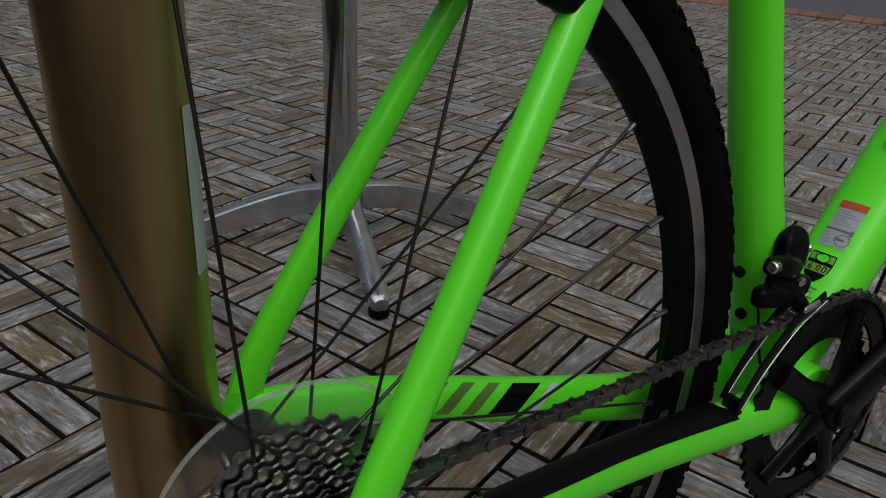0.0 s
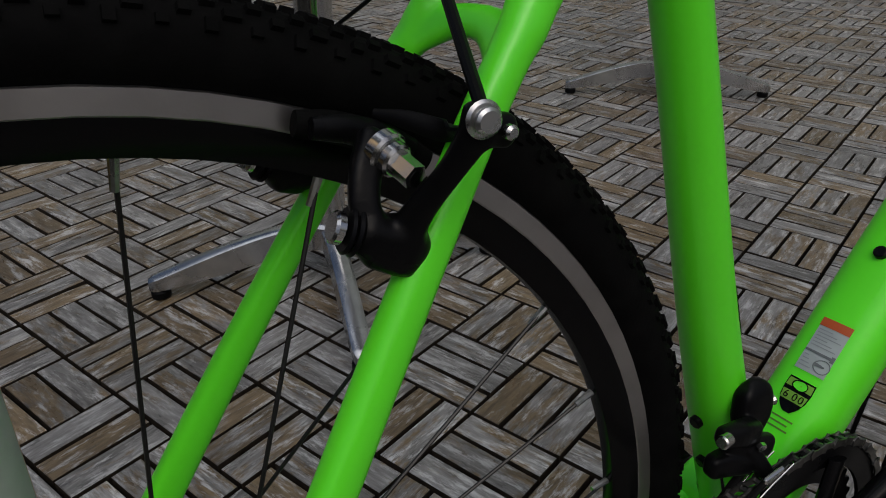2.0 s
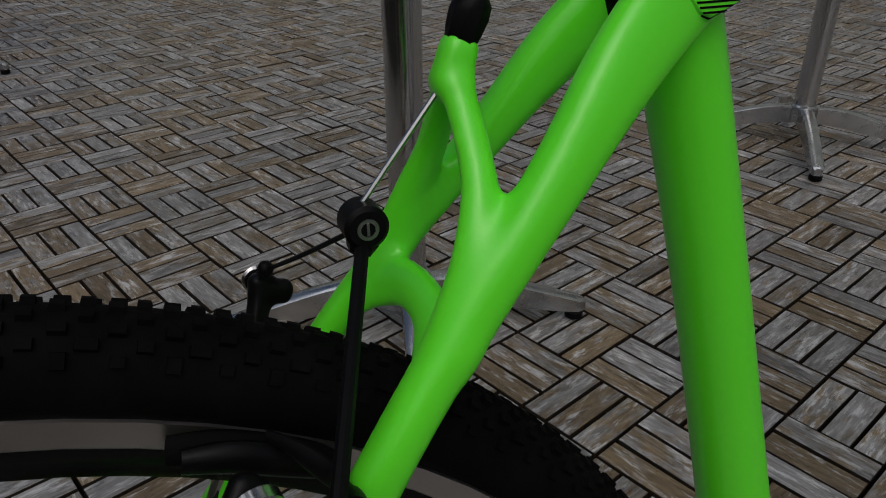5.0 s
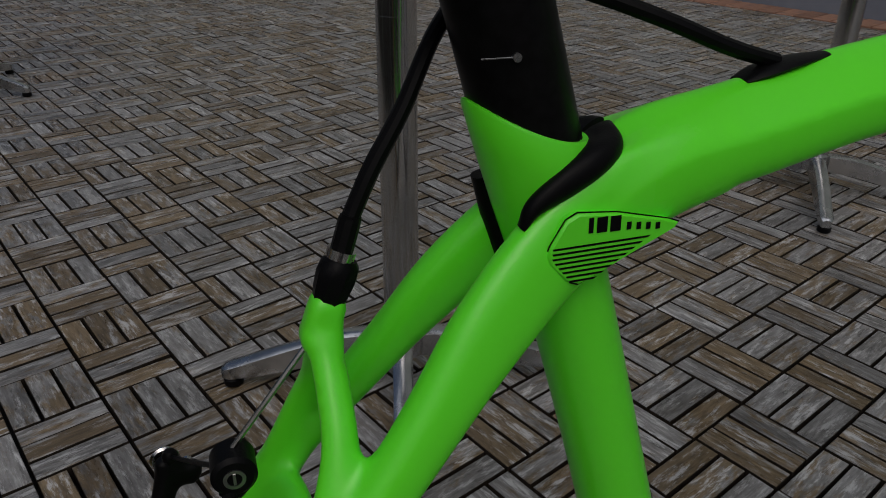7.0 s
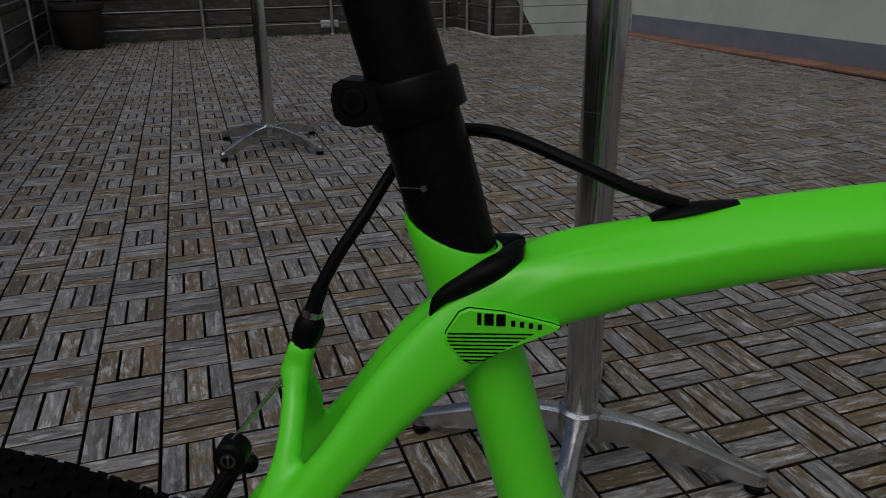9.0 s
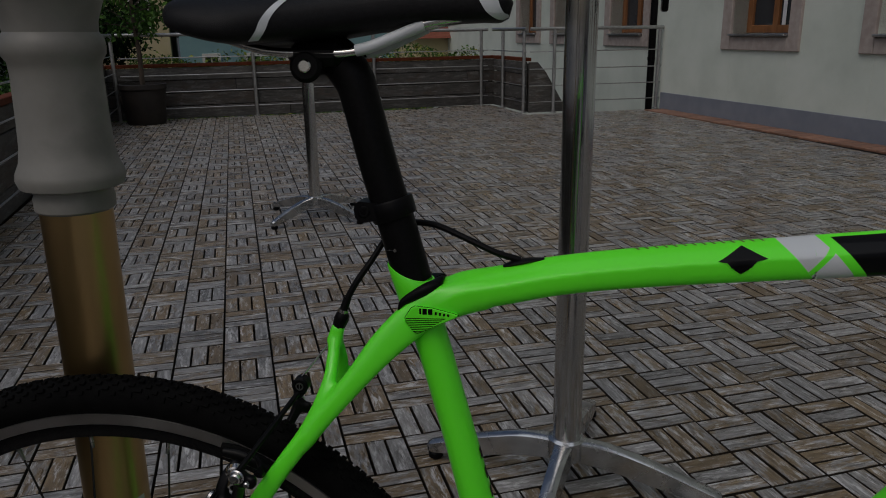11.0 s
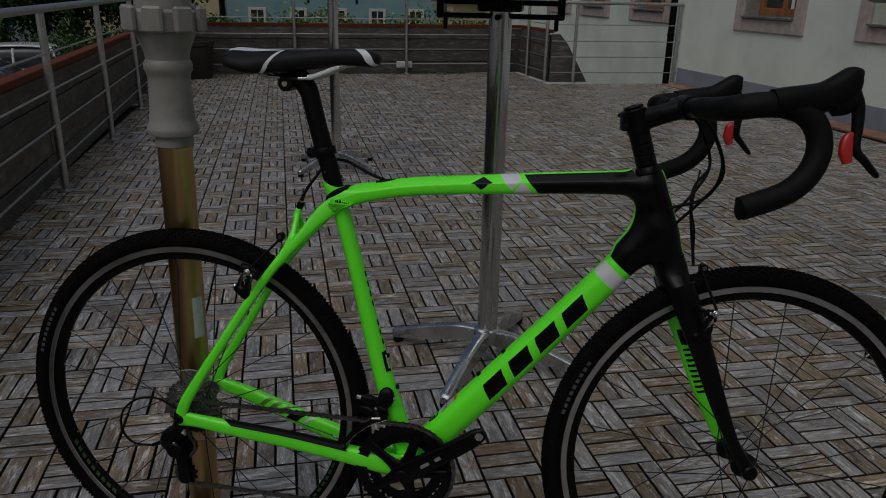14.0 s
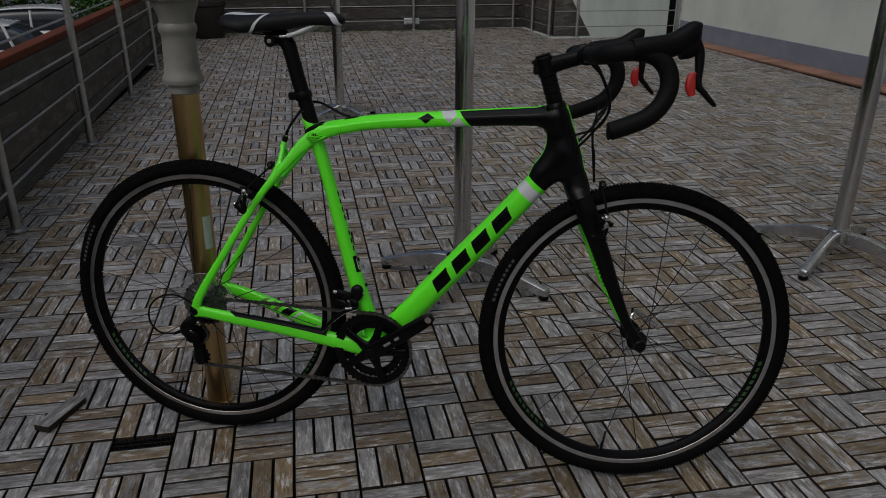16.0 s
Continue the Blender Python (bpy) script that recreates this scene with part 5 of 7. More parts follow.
def wheel(centre, label, rear, steer=Matrix.Identity(4)):
    spokes, phase = (24, 5.3) if rear else (20, 7.0)
    m = steer @ Matrix.Translation((centre[0], 0, centre[1])) @ Matrix.Rotation(radians(-90), 4, "X")  # wheel axis y, own z along it
    g = Geo()
    prof = [(0.3178, 0.0105), (0.3168, 0.0112), (0.3062, 0.0112), (0.2990, 0.0088), (0.2920, 0.0045), (0.2912, 0.0), (0.2920, -0.0045), (0.2990, -0.0088), (0.3062, -0.0112), (0.3168, -0.0112), (0.3178, -0.0105), (0.3110, 0.0)]
    lathe(g, prof, 96, closed=True)
    w = part("wheel", g, black_gloss, bike, label, m)
    for s in (-1, 1):
        g = Geo()
        lathe(g, [(0.3176, s * 0.0107), (0.3170, s * 0.0117), (0.3078, s * 0.0117), (0.3072, s * 0.0112)], 96)
        g.f, g.m = g.f[:-2], g.m[:-2]
        part("brake_track", g, brake_track, w, "machined silver braking surface")
    # tyre carcass with tread blocks
    g = Geo()
    rt, cy = 0.0172, 0.3313
    prof = []
    for k in range(22):
        a = radians(-150 + 300 * k / 21)
        prof.append((cy + rt * math.cos(a) * 1.0, rt * math.sin(a)))
    lathe(g, prof, 110, closed=True)
    ty = part("tyre", g, rubber, w, "black knobbly cyclocross tyre")
    g = Geo()
    count = 138
    for k in range(count):
        a0 = 2 * math.pi * k / count
        long = k % 2
        rows = ((0, (0.0050, 0.0050, 0.0040), 0.0), (15, (0.0045, 0.0045, 0.0042), 0.5), (-15, (0.0045, 0.0045, 0.0042), 0.5), (31, (0.0055, 0.0042, 0.0040), 0.05), (-31, (0.0055, 0.0042, 0.0040), 0.05),
                (47, (0.0050 + 0.002 * long, 0.0040, 0.0044), 0.55), (-47, (0.0050 + 0.002 * long, 0.0040, 0.0044), 0.55), (62, (0.0046, 0.0036 + 0.002 * long, 0.0034), 0.1), (-62, (0.0046, 0.0036 + 0.002 * long, 0.0034), 0.1))
        for ang, sz, da in rows:
            a = a0 + da * 2 * math.pi / count
            q = radians(ang)
            mm = Matrix.Rotation(a, 4, "Z") @ Matrix.Translation((cy + rt * math.cos(q), 0, rt * math.sin(q))) @ Matrix.Rotation(-q, 4, "Y")
            x, y, z = sz[2] / 2, sz[0] / 2, sz[1] / 2
            g.add([(-x, -y, -z), (-x, y, -z), (-x, y, z), (-x, -y, z), (x, -y * 0.85, -z * 0.85), (x, y * 0.85, -z * 0.85), (x, y * 0.85, z * 0.85), (x, -y * 0.85, z * 0.85)],
                  [(4, 5, 6, 7), (0, 4, 7, 3), (1, 2, 6, 5), (0, 1, 5, 4), (3, 7, 6, 2)], 0, mm)
    part("tread", g, rubber, w)["kind"] = "stuff"
    # pale sidewall lettering as bars
    print_grey, rim_green = MARKS
    for start in (194,):
        for k in range(9):
            a = radians(start + 2.1 * k)
            b = a + radians(1.3)
            r0, r1, h = 0.3275, 0.3335, -0.0176
            g = Geo()
            g.add([(r0 * math.cos(a), r0 * math.sin(a), h * 0.985), (r0 * math.cos(b), r0 * math.sin(b), h * 0.985), (r1 * math.cos(b), r1 * math.sin(b), h), (r1 * math.cos(a), r1 * math.sin(a), h)], [(0, 1, 2, 3)])
            part("sidewall_mark", g, print_grey, ty)
    for start in (130, 10):
        for k in range(9):
            a, b = radians(start + 3.1 * k), radians(start + 3.1 * k + 2.0)
            for h in (1, -1):
                q = [(0.3000, a, 0.01035), (0.3000, b, 0.01035), (0.2945, b + 0.012, 0.0075), (0.2945, a + 0.012, 0.0075)]
                g = Geo()
                g.add([(r * math.cos(t), r * math.sin(t), z * h) for r, t, z in q], [(0, 1, 2, 3)])
                part("rim_stripe", g, rim_green, w, "dark green rim stripe")
    # hub and spokes
    g = Geo()
    fl = (0.019, -0.034) if rear else (0.033, -0.033)
    lathe(g, [(0.010, -0.052), (0.012, -0.045), (0.0225, fl[1] - 0.0015), (0.0225, fl[1] + 0.0015), (0.014, fl[1] + 0.006), (0.0125, 0.0), (0.014, fl[0] - 0.006), (0.0225, fl[0] - 0.0015), (0.0225, fl[0] + 0.0015), (0.012, 0.045), (0.010, 0.052)] if not rear else
          [(0.010, -0.060), (0.013, -0.050), (0.0225, -0.0335), (0.0225, -0.0305), (0.014, -0.026), (0.0135, 0.0), (0.014, 0.012), (0.0245, 0.0175), (0.0245, 0.0205), (0.017, 0.024), (0.017, 0.056), (0.010, 0.060)], 24)
    part("hub", g, black_satin, w)
    for k in range(spokes):
        side = 1 if k % 2 else -1
        lead = 1 if ((k + (0 if rear else 1)) // 2) % 2 else -1
        a = -radians(phase) - 2 * math.pi * k / spokes
        h = a - lead * radians(68)
        z0 = (0.019 if side > 0 else -0.032) if rear else 0.033 * side
        hub_r = 0.0215
        p0 = Vector((hub_r * math.cos(h), hub_r * math.sin(h), z0 + 0.002 * lead))
        p1 = Vector((0.2915 * math.cos(a), 0.2915 * math.sin(a), 0.0))
        q = Geo()
        rod(q, p0, p1, 0.00105, segs=7)
        part("spoke", q, spoke_black, w)
    for k in range(spokes):
        a = -radians(phase) - 2 * math.pi * k / spokes
        g = Geo()
        rod(g, (0.2925 * math.cos(a), 0.2925 * math.sin(a), 0), (0.279 * math.cos(a), 0.279 * math.sin(a), 0), 0.0022, 0.0017, segs=8)
        part("nipple", g, cassette_steel, w)
    g = Geo()
    a = radians(112 if rear else 100)
    rod(g, (0.291 * math.cos(a), 0.291 * math.sin(a), 0), (0.249 * math.cos(a), 0.245 * math.sin(a), 0), 0.003, 0.0026, segs=10)
    part("valve", g, black_satin, w)
    return w


wheel(RA, "rear wheel, black rim with silver braking track", True)
wheel(FA, "front wheel, black rim with silver braking track", False, STEER)


def gear(g, r, teeth, y0, y1, inner, centre, depth=0.0035, m=None):
    """A toothed ring about the y axis."""
    n = teeth * 4
    vs, fs = [], []
    for y in (y0, y1):
        for k in range(n):
            a = 2 * math.pi * k / n
            rr = r + (depth if k % 4 in (1, 2) else -depth * 0.4)
            vs.append((centre[0] + rr * math.cos(a), y, centre[1] + rr * math.sin(a)))
        for k in range(n):
            a = 2 * math.pi * k / n
            vs.append((centre[0] + inner * math.cos(a), y, centre[1] + inner * math.sin(a)))
    for k in range(n):
        q = (k + 1) % n
        fs += [(k, q, n + q, n + k), (2 * n + q, 2 * n + k, 3 * n + k, 3 * n + q), (k, 2 * n + k, 2 * n + q, q), (n + q, 3 * n + q, 3 * n + k, n + k)]
    g.add(vs, fs, 0, m)


# cassette, chain, cranks
cas = [28, 25, 23, 21, 19, 17, 15, 14, 13, 12]
g = Geo()
for k, t in enumerate(cas):
    r = t * 0.0127 / (2 * math.pi)
    y = -0.0235 - 0.00385 * k
    gear(g, r - 0.001, t, y, y - 0.0018, r * 0.62 if t > 17 else 0.016, RA, 0.0022)
    if t > 17:
        for q in range(5):
            a = 2 * math.pi * q / 5 + 0.3 * k
            rod(g, (RA[0] + 0.017 * math.cos(a), y - 0.0009, RA[1] + 0.017 * math.sin(a)), (RA[0] + r * 0.66 * math.cos(a), y - 0.0009, RA[1] + r * 0.66 * math.sin(a)), 0.0026, segs=6)
rod(g, (RA[0], -0.022, RA[1]), (RA[0], -0.062, RA[1]), 0.0165, segs=20)
part("cassette", g, cassette_steel, bike, "ten-speed steel cassette")

g = Geo()
lathe(g, [(0.030, -0.0004), (0.066, -0.0004), (0.0735, 0.0012), (0.0740, 0.0030), (0.0728, 0.0030), (0.0655, 0.0008), (0.030, 0.0008)], 64, closed=True, m=Matrix.Translation((RA[0], -0.0195, RA[1])) @ Matrix.Rotation(radians(90), 4, "X"))
disc = part("spoke_protector", g, clear_plastic, bike, "clear plastic disc behind the cassette")
g = Geo()
lathe(g, [(0.0735, 0.0010), (0.0752, 0.0010), (0.0756, 0.0030), (0.0738, 0.0032)], 64, closed=True, m=Matrix.Translation((RA[0], -0.0195, RA[1])) @ Matrix.Rotation(radians(90), 4, "X"))
part("disc_rim", g, clear_rim, disc)
ring_y = -0.0475
g = Geo()
gear(g, 0.0915, 46, ring_y, ring_y - 0.003, 0.0720, BB, 0.0026)
part("chainring", g, black_satin, bike, "black outer chainring")
g = Geo()
gear(g, 0.0715, 36, ring_y + 0.0075, ring_y + 0.0050, 0.052, BB, 0.0026)
part("chainring", g, black_satin, bike, "black inner chainring")
ca = math.atan2(0.105, 0.141)
for s in (-1, 1):
    g = Geo()
    y0 = -0.062 if s < 0 else 0.062
    y1 = -0.078 if s < 0 else 0.078
    a = ca if s < 0 else ca + math.pi
    c, d = math.cos(a), math.sin(a)
    Tube([(BB[0] - 0.012 * c, y0, BB[1] - 0.012 * d, 0.009, 0.017), (BB[0], y0, BB[1], 0.011, 0.021), (BB[0] + 0.05 * c, (y0 + y1) / 2, BB[1] + 0.05 * d, 0.0095, 0.0185), (BB[0] + 0.12 * c, y1, BB[1] + 0.12 * d, 0.0085, 0.0165), (BB[0] + 0.165 * c, y1, BB[1] + 0.165 * d, 0.0075, 0.0150), (BB[0] + 0.184 * c, y1, BB[1] + 0.184 * d, 0.005, 0.009)], 5, power=2.8).into(g, 20)
    arms = []
    if s < 0:
        for k in range(5):
            w = a + 2 * math.pi * (k + 0.5) / 5
            arms.append(Tube([(BB[0] + 0.012 * math.cos(w), -0.057, BB[1] + 0.012 * math.sin(w), 0.006, 0.016), (BB[0] + 0.040 * math.cos(w), -0.055, BB[1] + 0.040 * math.sin(w), 0.0045, 0.0095), (BB[0] + 0.080 * math.cos(w), -0.0535, BB[1] + 0.080 * math.sin(w), 0.0035, 0.0105)], 4).into(Geo(), 12))
    crank = part("crank", g, black_gloss, bike, "black crank arm without a pedal")
    for q in arms:
        part("spider_arm", q, black_gloss, crank)
    g = Geo()
    px, pz = BB[0] + 0.173 * c, BB[1] + 0.173 * d
    rod(g, (px, y1 - s * 0.0 - 0.0075, pz), (px, y1 + 0.0075, pz), 0.0075, segs=16)
    part("pedal_thread", g, steel, crank, "empty threaded pedal eye")
    g = Geo()
    rod(g, (BB[0], y0 + s * 0.008, BB[1]), (BB[0], y0 + s * 0.013, BB[1]), 0.012, segs=20, bevel=0.002)
    part("crank_bolt", g, black_satin, crank)
    if s < 0:
        g = Geo()
        for off_, w_ in ((0.055, 0.022), (0.083, 0.012), (0.10, 0.022)):
            cx, cz = BB[0] + off_ * c, BB[1] + off_ * d
            cbox(g, (0, 0, 0), (w_, 0.002, 0.006), 0.0004, Matrix.Translation((cx, y1 + 0.0005 - (0.0085 if off_ < 0.09 else 0.007) + (0.006 if off_ < 0.06 else 0.002), cz)) @ Matrix.Rotation(-a, 4, "Y"))
        part("crank_marks", g, material("grey_print", (0.20, 0.20, 0.21), rough=0.4), crank)
g = Geo()
rod(g, (BB[0], -0.058, BB[1]), (BB[0], 0.058, BB[1]), 0.014, segs=20)
part("axle", g, black_satin, bike)

# rear derailleur
g = Geo()
tube(g, [(-0.008, -0.068, 0.345, 0.009), (-0.016, -0.070, 0.325, 0.010), (-0.022, -0.068, 0.305, 0.012), (-0.018, -0.066, 0.286, 0.011)], 0.01, segs=14, steps=4)
rod(g, (-0.012, -0.060, 0.328), (-0.012, -0.078, 0.328), 0.011, segs=18, bevel=0.002)
rod(g, (-0.018, -0.054, 0.284), (-0.018, -0.084, 0.284), 0.0165, segs=22, bevel=0.003)
Tube([(-0.010, -0.072, 0.330, 0.009, 0.010), (-0.026, -0.074, 0.314, 0.012, 0.014), (-0.034, -0.072, 0.298, 0.012, 0.014), (-0.026, -0.070, 0.284, 0.010, 0.012)], 4, power=2.8).into(g, 18)
rod(g, (-0.045, -0.066, 0.293), (-0.072, -0.064, 0.280), 0.0045, 0.0035, segs=12)
rd = part("rear_derailleur", g, black_satin, bike, "black rear derailleur with silver plate")
g = Geo()
cbox(g, (-0.0, 0, 0), (0.030, 0.003, 0.016), 0.001, Matrix.Translation((-0.030, -0.0800, 0.298)) @ Matrix.Rotation(radians(25), 4, "Y"))
part("cover_plate", g, cassette_steel, rd, "silver cover plate")
g = Geo()
for y in (-0.046, -0.062):
    Tube([(-0.016, y, 0.292, 0.0012, 0.011), (-0.015, y, 0.265, 0.0012, 0.013), (-0.012, y, 0.235, 0.0012, 0.011), (-0.010, y, 0.212, 0.0012, 0.013), (-0.009, y, 0.203, 0.0012, 0.008)], 4).into(g, 14)
part("cage", g, black_satin, rd)
for c in ((-0.008, 0.282), (-0.010, 0.222)):
    g = Geo()
    gear(g, 0.0205, 11, -0.052, -0.0555, 0.006, c, 0.003)
    part("pulley", g, black_plastic, rd)
g = Geo()
tube(g, [(0.022, -0.066, 0.352), (-0.014, -0.068, 0.366), (-0.050, -0.070, 0.384), (-0.090, -0.072, 0.380), (-0.122, -0.073, 0.352), (-0.128, -0.072, 0.312), (-0.108, -0.069, 0.284), (-0.070, -0.065, 0.280)], 0.0022, segs=8, steps=8)
part("gear_cable", g, black_plastic, bike, "looped black gear cable housing")

# chain
path = []
for k in range(13):
    a = radians(88 + 15 * k)
    path.append((RA[0] + 0.0275 * math.cos(a), -0.0545, RA[1] + 0.0275 * math.sin(a)))
path = list(reversed(path))
path += [(BB[0] + 0.0925 * math.cos(radians(q)), -0.049, BB[1] + 0.0925 * math.sin(radians(q))) for q in range(96, -100, -8)]
path += [(0.0, -0.0535, 0.2005)] + [(-0.010 + 0.0215 * math.cos(radians(q)), -0.0537, 0.222 + 0.0215 * math.sin(radians(q))) for q in range(-70, -280, -30)]
path += [(-0.008 + 0.0215 * math.cos(radians(q)), -0.0537, 0.282 + 0.0215 * math.sin(radians(q))) for q in range(-60, 80, 30)]
path.append(path[0])
pp = np.array(path)
seg = np.linalg.norm(np.diff(pp, axis=0), axis=1)
cum = np.concatenate([[0], np.cumsum(seg)])
n_links = int(cum[-1] / 0.0127)
g = Geo()
for k in range(n_links):
    d0, d1 = cum[-1] * k / n_links, cum[-1] * (k + 1) / n_links
    a = Vector([np.interp(d0, cum, pp[:, q]) for q in range(3)])
    b = Vector([np.interp(d1, cum, pp[:, q]) for q in range(3)])
    t = (b - a).normalized()
    nn = Vector((0, 1, 0)).cross(t).normalized()
    m = Matrix((( *t, 0), (0, 1, 0, 0), (*nn, 0), (0, 0, 0, 1))).transposed()
    m.translation = (a + b) / 2
    w = 0.0027 if k % 2 else 0.0036
    for s in (-1, 1):
        hl = 0.0088
        out = [(-hl, 0), (-hl * 0.8, 0.0040), (-0.003, 0.0026), (0.003, 0.0026), (hl * 0.8, 0.0040), (hl, 0), (hl * 0.8, -0.0040), (0.003, -0.0026), (-0.003, -0.0026), (-hl * 0.8, -0.0040)]
        prism(g, out, s * w - 0.0005, s * w + 0.0005, m=m @ Matrix(((1, 0, 0, 0), (0, 0, 1, 0), (0, 1, 0, 0), (0, 0, 0, 1))))
    rod(g, a + Vector((0, -0.0042, 0)), a + Vector((0, 0.0042, 0)), 0.0022, segs=6)
part("chain", g, chain_steel, bike, "oily steel chain")["kind"] = "stuff"

# front derailleur: a cage that follows the ring, carried by a dark parallelogram
g = Geo()
Tube([(0.308, -0.0555, 0.322, 0.0010, 0.0040), (0.330, -0.055, 0.348, 0.0010, 0.0046), (0.360, -0.0545, 0.373, 0.0010, 0.0046), (0.392, -0.054, 0.386, 0.0010, 0.0034)], 5).into(g, 14)
Tube([(0.308, -0.041, 0.320, 0.0010, 0.0046), (0.332, -0.041, 0.350, 0.0010, 0.0056), (0.360, -0.041, 0.375, 0.0010, 0.0060), (0.390, -0.041, 0.388, 0.0010, 0.0040)], 5).into(g, 14)
cbox(g, (0.311, -0.048, 0.318), (0.006, 0.014, 0.012), 0.001)
fd = part("front_derailleur", g, black_satin, bike, "black front derailleur")
for y in (-0.0568, -0.0422):
    g = Geo()
    tube(g, [(0.309, y, 0.3185), (0.331, y, 0.3440), (0.361, y, 0.3688), (0.391, y, 0.3825)], 0.0007, segs=8, steps=5)
    part("cage_edge", g, steel, fd, "bright worn cage edge")
mech = [Tube([(0.3740, -0.030, 0.3960, 0.006, 0.009), (0.3800, -0.028, 0.4040, 0.0075, 0.0142), (0.3830, -0.027, 0.4130, 0.008, 0.0150), (0.3830, -0.026, 0.4225, 0.0075, 0.0128), (0.3820, -0.025, 0.4280, 0.004, 0.007)], 5, power=3.4),
        Tube([(0.352, -0.036, 0.4010, 0.005, 0.006), (0.364, -0.038, 0.3970, 0.006, 0.0085), (0.384, -0.040, 0.3900, 0.005, 0.008)], 4, power=2.8),
        Tube([(0.341, -0.040, 0.4150, 0.0055, 0.0065), (0.354, -0.041, 0.4120, 0.007, 0.0085), (0.368, -0.038, 0.4060, 0.007, 0.009)], 4, power=2.8),
        Tube([(0.340, -0.036, 0.3900, 0.006, 0.008), (0.350, -0.037, 0.3890, 0.007, 0.0085), (0.364, -0.041, 0.3850, 0.006, 0.007)], 4, power=3.2),
        Tube([(0.366, -0.041, 0.3950, 0.005, 0.006), (0.372, -0.045, 0.3830, 0.006, 0.006), (0.376, -0.050, 0.3760, 0.004, 0.005)], 4, power=2.6)]
for name, g in zip(("pivot_plate", "outer_link", "inner_link", "stop_block", "cage_arm"), blend(mech, 0.0012, 0.0008)):
    part(name, g, black_satin, fd, "black linkage of the front derailleur")
bolts([((0.340, -0.044, 0.4165), (0.331, -0.046, 0.4185), 0.0044, 14), ((0.3700, -0.0360, 0.4085), (0.3695, -0.0385, 0.4083), 0.0030, 6), ((0.3690, -0.0460, 0.3995), (0.3685, -0.0485, 0.3990), 0.0034, 6), ((0.3965, -0.029, 0.4120), (0.4010, -0.031, 0.4130), 0.0034, 10)], steel, fd)
g = Geo()
cbox(g, (0, 0, 0), (0.0180, 0.003, 0.0050), 0.001, m=pose(0.3710, -0.0572, 0.3832, 0, -8, 0))
part("cage_plate", g, steel, fd, "bright steel outer cage plate")

# fork
g = Geo()
Tube([(0.860, 0, 0.716, 0.026, 0.026), (0.868, 0, 0.692, 0.030, 0.027), (0.876, 0, 0.668, 0.047, 0.024), (0.884, 0, 0.648, 0.052, 0.020)], 4, power=2.6).into(g, 28)
for s in (-1, 1):
    Tube([(0.876, s * 0.036, 0.672, 0.018, 0.024), (0.890, s * 0.043, 0.634, 0.0145, 0.022), (0.921, s * 0.047, 0.560, 0.0105, 0.0185), (0.956, s * 0.050, 0.472, 0.0088, 0.0145), (0.990, s * 0.0525, 0.398, 0.0072, 0.0105), (1.016, s * 0.0545, 0.356, 0.0062, 0.0120), (1.020, s * 0.055, 0.345, 0.0055, 0.0120)], 6, power=2.3).into(g, 22)
fork = part("fork", g, fork_paint, bike, "black fork with green inner faces", m=STEER)
for s in (-1, 1):
    g = Geo()
    rod(g, (1.020, s * 0.050, 0.350), (1.020, s * 0.066, 0.350), 0.0135, segs=20, bevel=0.003)
    part("axle_nut", g, black_satin, fork, "black quick-release end")
g = Geo()
Tube([(1.018, 0.066, 0.388, 0.004, 0.006), (1.030, 0.074, 0.383, 0.0045, 0.0075), (1.052, 0.079, 0.367, 0.004, 0.0085), (1.076, 0.080, 0.350, 0.0035, 0.008), (1.086, 0.080, 0.343, 0.002, 0.005)], 5).into(g, 14)
tube(g, [(1.018, 0.058, 0.362, 0.006), (1.018, 0.066, 0.376, 0.005), (1.024, 0.072, 0.386, 0.004)], 0.005, segs=10, steps=4)
part("quick_release_lever", g, pole_alu, bike, "bright quick-release lever")
g = Geo()
leg = Tube([(0.890, 0.043, 0.634, 0.0145, 0.022), (0.921, 0.047, 0.560, 0.0105, 0.0185), (0.956, 0.050, 0.472, 0.0088, 0.0145), (0.990, 0.0525, 0.398, 0.0072, 0.0105)], 6, power=2.3)
bars_on(leg, "leg_stripe", fork, black_gloss, [[(0.100 + 0.011 * k, 215), (0.105 + 0.011 * k, 215), (0.110 + 0.011 * k, 145), (0.105 + 0.011 * k, 145)] for k in range(9)] + [[(0.060, 215), (0.092, 215), (0.098, 145), (0.066, 145)]])

# headset, stem, handlebar
g = Geo()
u = Vector((-0.309, 0, 0.951))
a0 = Vector(AX)
rod(g, a0 + u * -0.001, a0 + u * 0.011, 0.0215, 0.0195, segs=28, bevel=0.002)
rod(g, a0 + u * 0.008, a0 + u * 0.110, 0.0140, segs=24)
headset = part("headset", g, black_satin, bike, "black headset with spacers", m=STEER)
for k in range(3):
    g = Geo()
    rod(g, a0 + u * (0.0115 + 0.0185 * k), a0 + u * (0.0295 + 0.0185 * k), 0.0172, segs=24, bevel=0.0012)
    part("spacer", g, black_satin, headset)
g = Geo()
rod(g, a0 + u * 0.066, a0 + u * 0.107, 0.0188, segs=26, bevel=0.002)
cbox(g, a0 + u * 0.086 + Vector((-0.017, 0, 0)), (0.016, 0.022, 0.032), 0.003)
part("stem_clamp", g, black_satin, headset)
g = Geo()
rod(g, a0 + u * 0.107, a0 + u * 0.1125, 0.0165, segs=24, bevel=0.002)
part("top_cap", g, black_satin, headset)
bolts([(a0 + u * 0.112, a0 + u * 0.1135, 0.005, 10)] + [(a0 + u * z + Vector((-0.022, -0.014, 0)), a0 + u * z + Vector((-0.022, 0.014, 0)), 0.0045, 10) for z in (0.076, 0.095)], black_satin, headset)
